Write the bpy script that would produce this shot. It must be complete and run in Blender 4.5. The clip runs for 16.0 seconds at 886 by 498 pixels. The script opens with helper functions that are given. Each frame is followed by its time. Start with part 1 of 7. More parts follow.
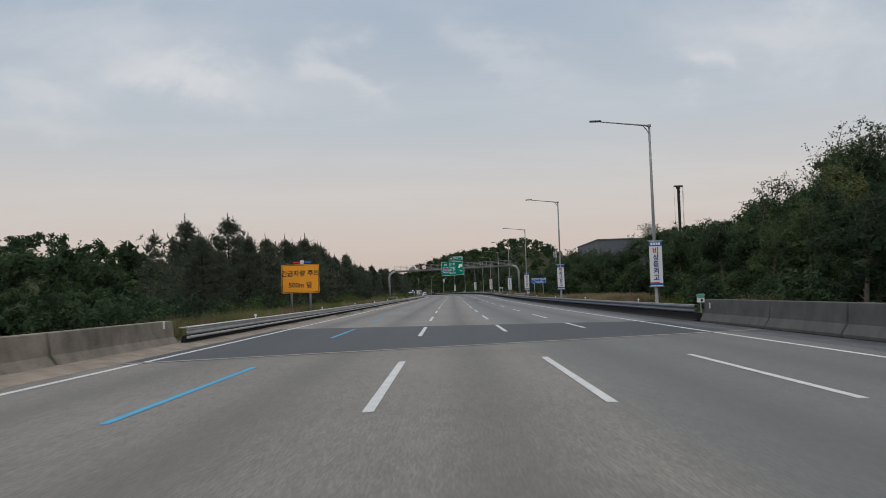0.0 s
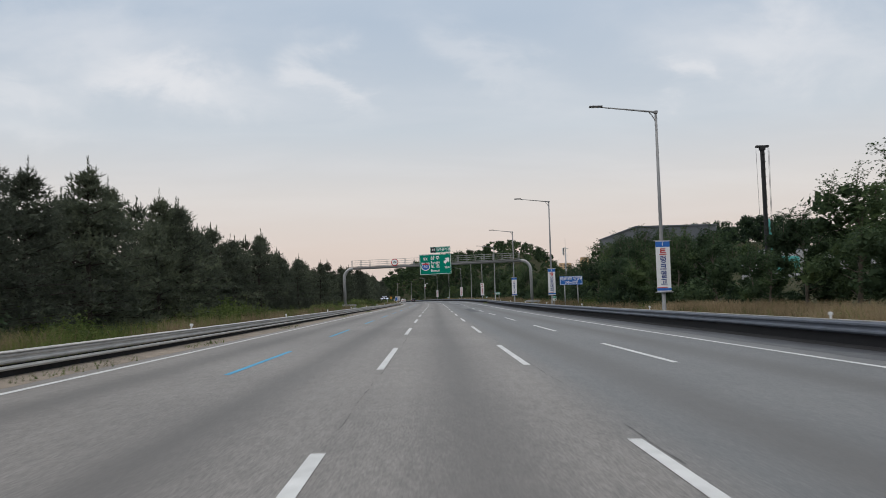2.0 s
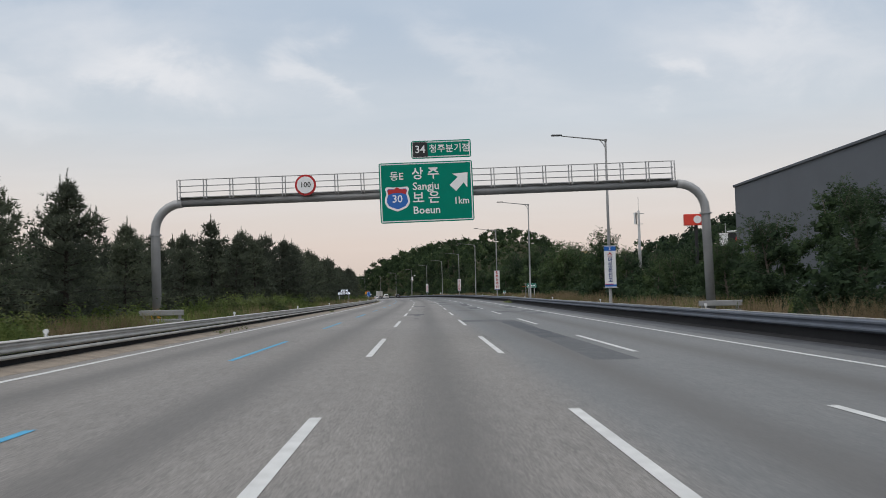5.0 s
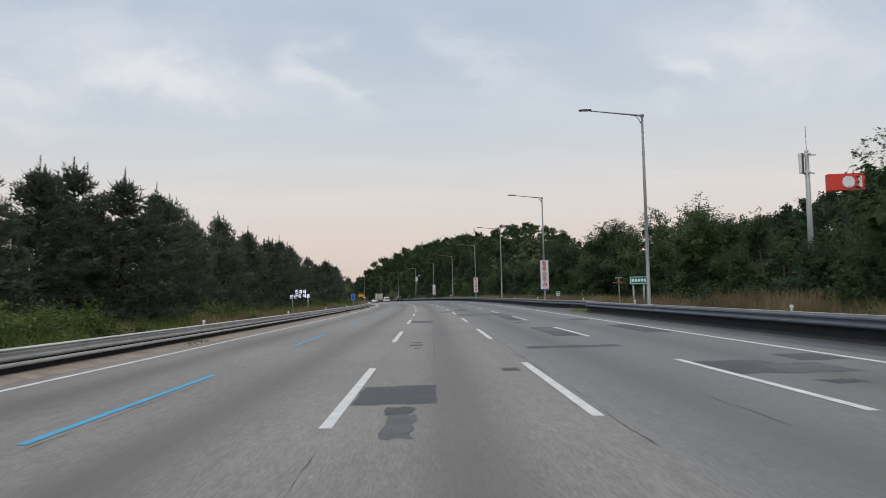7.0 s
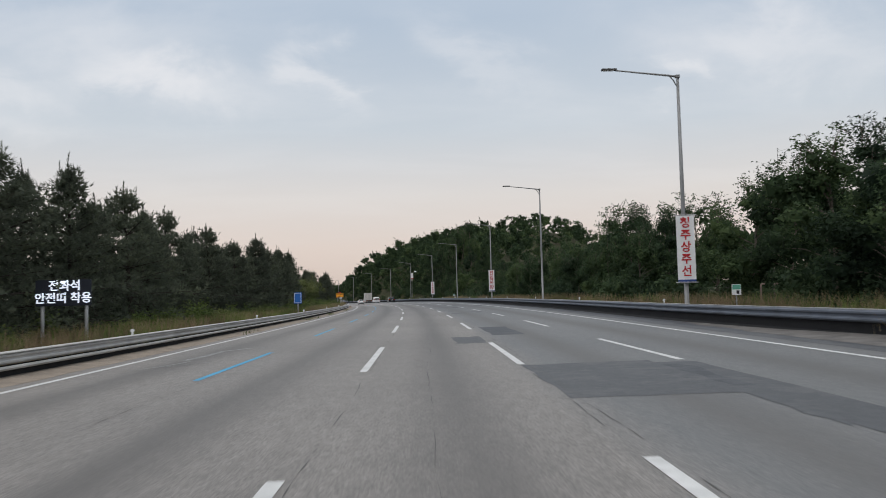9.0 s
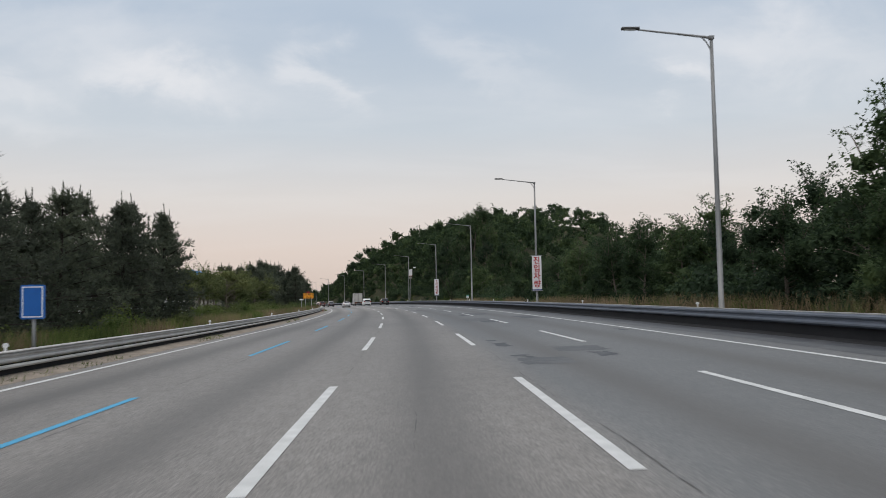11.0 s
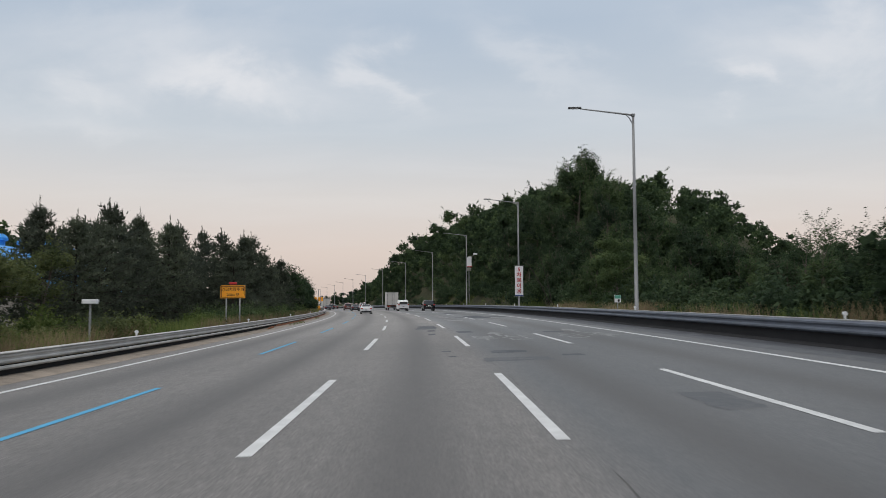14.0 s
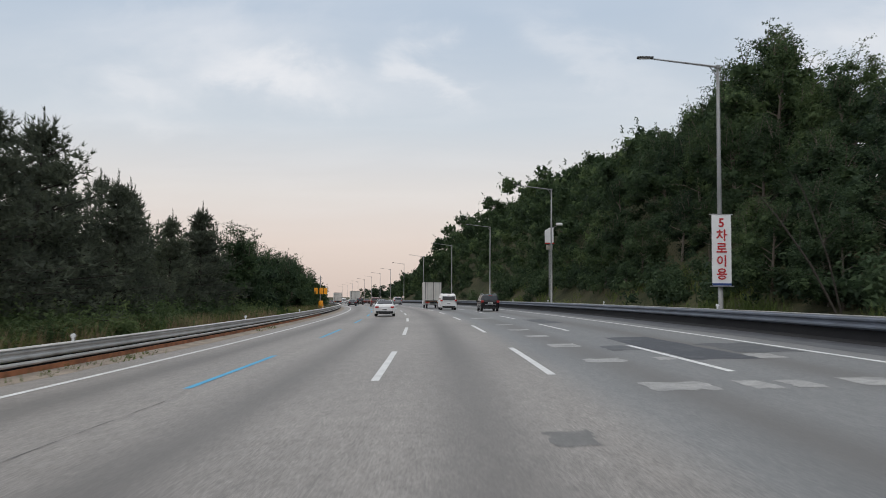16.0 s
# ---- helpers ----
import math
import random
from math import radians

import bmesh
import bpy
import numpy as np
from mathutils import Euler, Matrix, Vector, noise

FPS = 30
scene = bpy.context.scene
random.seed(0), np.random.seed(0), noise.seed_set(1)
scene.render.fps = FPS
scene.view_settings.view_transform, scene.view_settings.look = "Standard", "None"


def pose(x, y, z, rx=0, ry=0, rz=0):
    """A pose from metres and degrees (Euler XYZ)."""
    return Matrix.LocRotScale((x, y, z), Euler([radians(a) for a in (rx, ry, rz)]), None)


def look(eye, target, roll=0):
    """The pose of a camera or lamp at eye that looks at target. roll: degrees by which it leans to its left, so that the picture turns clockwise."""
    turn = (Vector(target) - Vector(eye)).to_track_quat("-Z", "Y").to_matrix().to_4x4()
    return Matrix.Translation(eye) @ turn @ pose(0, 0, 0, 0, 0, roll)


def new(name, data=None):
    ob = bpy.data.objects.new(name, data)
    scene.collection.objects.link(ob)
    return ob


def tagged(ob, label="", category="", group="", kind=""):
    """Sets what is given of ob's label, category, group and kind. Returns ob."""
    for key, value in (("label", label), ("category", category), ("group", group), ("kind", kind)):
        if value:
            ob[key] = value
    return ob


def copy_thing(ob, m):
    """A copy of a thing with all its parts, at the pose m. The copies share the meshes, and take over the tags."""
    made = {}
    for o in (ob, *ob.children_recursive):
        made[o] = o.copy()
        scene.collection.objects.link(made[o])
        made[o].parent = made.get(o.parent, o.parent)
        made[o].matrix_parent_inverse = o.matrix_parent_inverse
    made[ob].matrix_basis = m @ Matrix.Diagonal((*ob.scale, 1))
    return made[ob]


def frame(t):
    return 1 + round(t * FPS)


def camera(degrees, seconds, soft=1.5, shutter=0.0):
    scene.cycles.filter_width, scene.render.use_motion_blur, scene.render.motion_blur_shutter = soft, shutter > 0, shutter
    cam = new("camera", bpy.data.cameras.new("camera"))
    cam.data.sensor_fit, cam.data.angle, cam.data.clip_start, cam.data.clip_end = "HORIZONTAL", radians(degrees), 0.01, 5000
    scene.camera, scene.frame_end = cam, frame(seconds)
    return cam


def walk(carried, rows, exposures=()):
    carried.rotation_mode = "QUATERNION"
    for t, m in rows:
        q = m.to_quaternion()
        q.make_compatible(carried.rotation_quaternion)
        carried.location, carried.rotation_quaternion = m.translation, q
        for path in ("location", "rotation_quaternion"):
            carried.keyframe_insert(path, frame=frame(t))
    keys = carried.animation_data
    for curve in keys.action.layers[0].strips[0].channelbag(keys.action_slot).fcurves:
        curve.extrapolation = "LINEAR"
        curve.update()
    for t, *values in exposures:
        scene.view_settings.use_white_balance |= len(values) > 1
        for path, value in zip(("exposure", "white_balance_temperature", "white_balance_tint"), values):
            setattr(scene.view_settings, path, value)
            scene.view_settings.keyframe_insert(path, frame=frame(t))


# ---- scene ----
FOV, EYE_ROWS = 55.645, [
    (0.0, pose(-0.590, 0.000, 1.670, 93.090, 1.850, 0.367)),
    (0.5, pose(-0.602, 13.043, 1.673, 93.130, 1.811, -0.006)),
    (1.0, pose(-0.592, 25.889, 1.680, 93.178, 1.766, -0.282)),
    (1.5, pose(-0.544, 38.886, 1.691, 93.493, 1.708, -0.634)),
    (2.0, pose(-0.477, 51.740, 1.706, 93.508, 1.624, -0.867)),
    (2.5, pose(-0.392, 64.514, 1.724, 93.407, 1.475, -1.077)),
    (3.0, pose(-0.354, 77.813, 1.748, 93.304, 1.256, -1.511)),
    (3.5, pose(-0.274, 90.838, 1.775, 93.174, 1.119, -1.759)),
    (4.0, pose(-0.198, 103.797, 1.806, 93.118, 1.081, -1.846)),
    (4.5, pose(-0.126, 116.689, 1.839, 93.136, 1.143, -1.775)),
    (5.0, pose(-0.058, 129.547, 1.876, 93.201, 1.254, -1.617)),
    (5.5, pose(0.004, 142.402, 1.916, 93.286, 1.361, -1.441)),
    (6.0, pose(0.058, 155.285, 1.959, 93.363, 1.414, -1.319)),
    (6.5, pose(0.107, 168.196, 2.004, 93.434, 1.411, -1.246)),
    (7.0, pose(0.133, 181.263, 2.051, 93.382, 1.400, -1.209)),
    (7.5, pose(0.146, 194.464, 2.101, 93.387, 1.389, -1.348)),
    (8.0, pose(0.251, 207.609, 2.152, 93.349, 1.418, -1.479)),
    (8.5, pose(0.370, 220.413, 2.203, 93.249, 1.481, -1.520)),
    (9.0, pose(0.472, 233.228, 2.255, 93.360, 1.498, -1.352)),
    (9.5, pose(0.541, 246.069, 2.307, 93.433, 1.457, -1.266)),
    (10.0, pose(0.566, 258.935, 2.360, 93.469, 1.358, -1.262)),
    (10.5, pose(0.559, 271.836, 2.412, 93.475, 1.226, -1.284)),
    (11.0, pose(0.533, 284.783, 2.463, 93.460, 1.084, -1.272)),
    (11.5, pose(0.498, 297.786, 2.514, 93.432, 0.958, -1.166)),
    (12.0, pose(0.442, 310.846, 2.564, 93.389, 0.847, -0.963)),
    (12.5, pose(0.226, 323.788, 2.611, 93.489, 0.759, 0.152)),
    (13.0, pose(-0.145, 336.767, 2.653, 93.552, 0.684, 0.984)),
    (13.5, pose(-0.644, 349.686, 2.691, 93.572, 0.538, 1.639)),
    (14.0, pose(-1.271, 362.708, 2.726, 93.635, 0.285, 2.488)),
    (14.5, pose(-2.160, 375.702, 2.754, 93.563, 0.023, 3.408)),
    (15.0, pose(-3.286, 388.720, 2.775, 93.494, -0.128, 4.322)),
    (15.5, pose(-4.546, 401.761, 2.791, 93.353, -0.225, 5.135)),
    (16.0, pose(-5.915, 415.031, 2.803, 93.249, -0.320, 5.616)),
]
cam = camera(FOV, 16.0, soft=0.7, shutter=0.15)
walk(cam, EYE_ROWS, [(0.0, -0.08), (1.5, 0.1), (3.5, 0.16), (9.0, 0.16), (13.0, 0.14), (14.5, 0.11), (15.5, 0.18), (16.0, 0.22)])

# ---- light: a dull evening sky, thin cloud, soft light from above ----
SUN_EL, SUN_AZ = radians(64), radians(205)
world = bpy.data.worlds.new("evening_sky")
scene.world = world
world.use_nodes = True
wn, wl = world.node_tree.nodes, world.node_tree.links
wn.clear()


def wnode(kind, **values):
    n = wn.new(kind)
    for k, v in values.items():
        n.inputs[k].default_value = v
    return n


def wmath(op, a, b=None, clamp=False):
    n = wn.new("ShaderNodeMath")
    n.operation, n.use_clamp = op, clamp
    for i, v in enumerate((a, b)):
        if v is None:
            continue
        if isinstance(v, (int, float)):
            n.inputs[i].default_value = v
        else:
            wl.new(v, n.inputs[i])
    return n.outputs[0]


def wmix(fac, a, b):
    n = wn.new("ShaderNodeMix")
    n.data_type = "RGBA"
    for i, v in ((0, fac), (6, a), (7, b)):
        if isinstance(v, (int, float, tuple)):
            n.inputs[i].default_value = v
        else:
            wl.new(v, n.inputs[i])
    return n.outputs[2]


coord = wn.new("ShaderNodeTexCoord").outputs["Generated"]
xyz = wn.new("ShaderNodeSeparateXYZ")
wl.new(coord, xyz.inputs[0])
sx, sy, sz = xyz.outputs
sky = wn.new("ShaderNodeTexSky")
sky.sky_type, sky.sun_disc = "NISHITA", False
sky.sun_elevation, sky.sun_rotation = SUN_EL, SUN_AZ
sky.air_density, sky.dust_density = 1.0, 2.5
skyscale = wn.new("ShaderNodeVectorMath")
skyscale.operation = "SCALE"
wl.new(sky.outputs[0], skyscale.inputs[0])
skyscale.inputs["Scale"].default_value = 0.07
ramp = wn.new("ShaderNodeValToRGB")
wl.new(wmath("MAXIMUM", sz, 0.0), ramp.inputs[0])
el = ramp.color_ramp.elements
el[0].position, el[0].color = 0.0, (0.66, 0.54, 0.48, 1)
el[1].position, el[1].color = 1.0, (0.95, 0.97, 1.0, 1)
for pos, col in ((0.06, (0.73, 0.62, 0.56, 1)), (0.12, (0.715, 0.67, 0.638, 1)), (0.2, (0.575, 0.622, 0.668, 1)), (0.32, (0.465, 0.545, 0.645, 1)), (0.55, (0.62, 0.70, 0.80, 1))):
    e = el.new(pos)
    e.color = col
haze = wmix(0.86, skyscale.outputs[0], ramp.outputs[0])
# thin high cloud: ragged streaks low in the south-west, a loose veil over the rest of the sky
flat = wn.new("ShaderNodeCombineXYZ")
up = wmath("ADD", wmath("MAXIMUM", sz, 0.0), 0.12)
wl.new(wmath("DIVIDE", sx, up), flat.inputs[0])
wl.new(wmath("DIVIDE", sy, up), flat.inputs[1])


def wnoise(vec, scale, stretch, turn=0.0, detail=7.0, rough=0.55, dist=0.4):
    m = wn.new("ShaderNodeMapping")
    wl.new(vec, m.inputs[0])
    m.inputs["Rotation"].default_value, m.inputs["Scale"].default_value = (0, 0, radians(turn)), stretch
    n = wnode("ShaderNodeTexNoise", Scale=scale, Detail=detail, Roughness=rough, Distortion=dist)
    wl.new(m.outputs[0], n.inputs["Vector"])
    return n.outputs[0]


veil = wmath("MULTIPLY", wmath("SUBTRACT", wnoise(flat.outputs[0], 1.3, (0.8, 1.5, 1), -30), 0.45), 3.0, True)
front = wmath("MAXIMUM", sy, 0.2)
u, v = wmath("DIVIDE", sx, front), wmath("DIVIDE", sz, front)
pair = wn.new("ShaderNodeCombineXYZ")
wl.new(u, pair.inputs[0])
wl.new(v, pair.inputs[1])
fray = wnoise(pair.outputs[0], 6.0, (1, 2.2, 1), 12, 8.0, 0.6)
fray2 = wnoise(pair.outputs[0], 5.0, (1.3, 2.0, 1), -20, 8.0, 0.6)
u = wmath("ADD", u, wmath("MULTIPLY", wmath("SUBTRACT", fray, 0.5), 0.22))
v = wmath("ADD", v, wmath("MULTIPLY", wmath("SUBTRACT", fray2, 0.5), 0.16))
total = None
WISPS = (
    (-0.311, 0.277, -13.3, 0.123, 0.028, 0.90),  # band
    (-0.496, 0.264, -6.5, 0.065, 0.027, 0.70),  # far left
    (-0.135, 0.290, -27.2, 0.028, 0.027, 0.60),  # knot
    (-0.093, 0.256, -43.7, 0.041, 0.015, 0.50),  # tail
    (0.069, 0.302, -30.8, 0.093, 0.026, 0.45),  # streak
    (0.424, 0.307, -7.3, 0.150, 0.047, 0.75),  # upper right
    (0.316, 0.264, -9.8, 0.038, 0.020, 0.80),  # puff
    (-0.490, 0.214, -4.9, 0.065, 0.017, 0.40),  # low left
    (-0.389, 0.339, -3.4, 0.144, 0.030, 0.35),  # left top
)
for u0, v0, turn, long_, wide, strength in WISPS:
    du, dv = wmath("SUBTRACT", u, u0), wmath("SUBTRACT", v, v0)
    ca, sa = math.cos(radians(turn)), math.sin(radians(turn))
    along = wmath("DIVIDE", wmath("ADD", wmath("MULTIPLY", du, ca), wmath("MULTIPLY", dv, sa)), long_ * 1.05)
    across = wmath("DIVIDE", wmath("SUBTRACT", wmath("MULTIPLY", dv, ca), wmath("MULTIPLY", du, sa)), wide)
    r2 = wmath("ADD", wmath("MULTIPLY", along, along), wmath("MULTIPLY", across, across))
    blob = wmath("MULTIPLY", wmath("POWER", 2.718, wmath("MULTIPLY", r2, -1.0)), strength)
    total = blob if total is None else wmath("ADD", total, blob)
total = wmath("MULTIPLY", total, wmath("ADD", wmath("MULTIPLY", wnoise(pair.outputs[0], 9.0, (1, 1.8, 1), 15, 6.0, 0.52), 1.0), 0.4), True)
total = wmath("MULTIPLY", total, wmath("GREATER_THAN", sy, 0.2))
cloudy = wmath("MULTIPLY", wmath("ADD", wmath("MULTIPLY", total, 0.8), wmath("MULTIPLY", veil, 0.2)), wmath("MULTIPLY", wmath("SUBTRACT", sz, 0.02), 8.0, True), True)
clouded = wmix(wmath("MULTIPLY", cloudy, 0.85), haze, (0.80, 0.79, 0.80, 1))
bg = wnode("ShaderNodeBackground", Strength=1.0)
wl.new(clouded, bg.inputs[0])
wout = wn.new("ShaderNodeOutputWorld")
wl.new(bg.outputs[0], wout.inputs[0])

sun = new("sun", bpy.data.lights.new("sun", "SUN"))
sun.data.energy, sun.data.angle, sun.data.color = 1.1, radians(70), (1.0, 0.95, 0.88)
sun.matrix_world = look((0, 0, 60), (math.sin(SUN_AZ) * -math.cos(SUN_EL), math.cos(SUN_AZ) * -math.cos(SUN_EL), 60 - math.sin(SUN_EL)))

# ---- the road's line: station s along it, offset d to the right, height z over it ----
ST = np.arange(-160.0, 1500.0, 2.0)
BEND = np.interp(ST, (*np.linspace(-20, 760, 14), 880), (-0.0165, -0.032, -0.036, -0.0579, 0.0756, 0.3551, 0.6785, 0.7836, 0.7959, 0.8344, 0.9512, -0.0619, -0.0636, 0.1502, 0.1055)) * 1e-3
SAG = np.interp(ST, np.linspace(0, 760, 8), (0.0275, 0.0205, 0.0065, -0.0198, -0.0308, -0.0294, -0.0224, -0.0139)) * 1e-3
FALL = np.interp(ST, (0, 150, 300, 450), (-0.0101, -0.0075, 0.0147, 0.0285))


def from_zero(v):
    return v - np.interp(0.0, ST, v)


def running(v):
    return np.concatenate([[0.0], np.cumsum((v[1:] + v[:-1]) / 2 * 2.0)])


HEAD = from_zero(running(BEND))
RX = from_zero(running(-np.sin(HEAD)))
RY = from_zero(running(np.cos(HEAD)))
RZ = from_zero(np.cumsum(from_zero(np.cumsum(SAG) * 2)) * 2)


def head(s):
    return float(np.interp(s, ST, HEAD))


def road_z(s, d=0.0):
    return float(np.interp(s, ST, RZ)) + max(-11.0, min(12.5, d)) * float(np.interp(s, ST, FALL))


def rd(s, d=0.0, z=0.0):
    a = head(s)
    return Vector((float(np.interp(s, ST, RX)) + d * math.cos(a), float(np.interp(s, ST, RY)) + d * math.sin(a), road_z(s, d) + z))


def place(s, d=0.0, z=0.0, turn=0.0):
    return Matrix.Translation(rd(s, d, z)) @ Matrix.Rotation(head(s) + radians(turn), 4, "Z")


def smooth(a, b, v):
    u = max(0.0, min(1.0, (v - a) / (b - a)))
    return u * u * (3 - 2 * u)


def rise(s, d):
    """Height of the land over the road's edge."""
    h = 0.0
    if d > 12.0:
        h += 0.25 * smooth(12.2, 15, d)
        inland = s - 1.4 * max(0.0, d - 26)   # the hill's end slants away from the road
        hill = float(np.interp(inland, (430, 438, 452, 460, 477, 508, 549, 600, 664, 719, 770), (0, 1.2, 4.0, 7.0, 12.0, 12.5, 15.0, 15.0, 13.0, 6.0, 2.0)))
        h += hill * smooth(13.5, 27, d) + 5.5 * smooth(27, 48, d) * smooth(440, 520, inland) * (1 - smooth(690, 780, s))
        h += 7.0 * math.exp(-(((s - 105) / 45) ** 2)) * smooth(26, 60, d)
        h += 18 * math.exp(-(((s - 335) / 62) ** 2 + ((d - 108) / 42) ** 2))
        h += 17 * math.exp(-(((s - 650) / 85) ** 2 + ((d - 112) / 30) ** 2))
        h += 1.6 * smooth(120, 145, s) * (1 - smooth(165, 190, s)) * smooth(14, 24, d)
    if d < -10.0:
        h += 0.12 * smooth(-10.0, -10.6, d) - 0.1 * smooth(-10.8, -14, d)
        h += 18 * math.exp(-(((s - 300) / 140) ** 2 + ((d + 140) / 50) ** 2))
        h += 9 * math.exp(-(((s - 510) / 52) ** 2 + ((d + 70) / 22) ** 2))
    return h


def land(s, d, z=0.0):
    return rd(s, d, rise(s, d) + z)


# ---- materials ----
def material(name, rough=0.7, metal=0.0, spec=0.4):
    m = bpy.data.materials.new(name)
    m.use_nodes = True
    b = m.node_tree.nodes["Principled BSDF"]
    b.inputs["Roughness"].default_value, b.inputs["Metallic"].default_value = rough, metal
    b.inputs["Specular IOR Level"].default_value = spec
    return m, m.node_tree.nodes, m.node_tree.links, b


def mnoise(N, L, vec, scale, detail=4.0, rough=0.55, dist=0.0):
    n = N.new("ShaderNodeTexNoise")
    n.inputs["Scale"].default_value, n.inputs["Detail"].default_value = scale, detail
    n.inputs["Roughness"].default_value, n.inputs["Distortion"].default_value = rough, dist
    if vec is not None:
        L.new(vec, n.inputs["Vector"])
    return n.outputs[0]


def mramp(N, L, fac, stops):
    r = N.new("ShaderNodeValToRGB")
    L.new(fac, r.inputs[0])
    e = r.color_ramp.elements
    while len(e) < len(stops):
        e.new(0.5)
    for i, (pos, col) in enumerate(stops):
        e[i].position, e[i].color = pos, (*col, 1)
    return r.outputs[0]


def mmix(N, L, fac, a, b, mode="MIX"):
    n = N.new("ShaderNodeMix")
    n.data_type, n.blend_type = "RGBA", mode
    for i, v in ((0, fac), (6, a), (7, b)):
        if isinstance(v, (int, float)):
            n.inputs[i].default_value = v
        elif isinstance(v, tuple):
            n.inputs[i].default_value = (*v, 1)
        else:
            L.new(v, n.inputs[i])
    return n.outputs[2]


def mmath(N, L, op, a, b=None, clamp=False):
    n = N.new("ShaderNodeMath")
    n.operation, n.use_clamp = op, clamp
    for i, v in enumerate((a, b)):
        if v is None:
            continue
        if isinstance(v, (int, float)):
            n.inputs[i].default_value = v
        else:
            L.new(v, n.inputs[i])
    return n.outputs[0]


def mbump(N, L, b, height, strength=0.3, dist=0.02):
    n = N.new("ShaderNodeBump")
    n.inputs["Strength"].default_value, n.inputs["Distance"].default_value = strength, dist
    L.new(height, n.inputs["Height"])
    L.new(n.outputs[0], b.inputs["Normal"])


def plain(name, col, rough=0.6, metal=0.0, vary=0.18, scale=3.0, fine=40.0, spec=0.4, bump=0.0):
    """A surface of one paint or stuff, with stains and grain at two scales."""
    m, N, L, b = material(name, rough, metal, spec)
    pos = N.new("ShaderNodeTexCoord").outputs["Object"]
    a, c = mnoise(N, L, pos, scale, 5), mnoise(N, L, pos, fine, 3)
    lo, hi = tuple(v * (1 - vary) for v in col), tuple(min(1.0, v * (1 + vary)) for v in col)
    big = mramp(N, L, a, ((0.3, lo), (0.7, hi)))
    L.new(mmix(N, L, 0.25, big, mramp(N, L, c, ((0.3, lo), (0.7, hi)))), b.inputs["Base Color"])
    L.new(mmath(N, L, "ADD", mmath(N, L, "MULTIPLY", a, 0.25), rough - 0.12, True), b.inputs["Roughness"])
    if bump:
        mbump(N, L, b, c, bump)
    return m


def glow(name, col, strength):
    m, N, L, b = material(name, 0.4)
    b.inputs["Base Color"].default_value = (*col, 1)
    b.inputs["Emission Color"].default_value, b.inputs["Emission Strength"].default_value = (*col, 1), strength
    return m


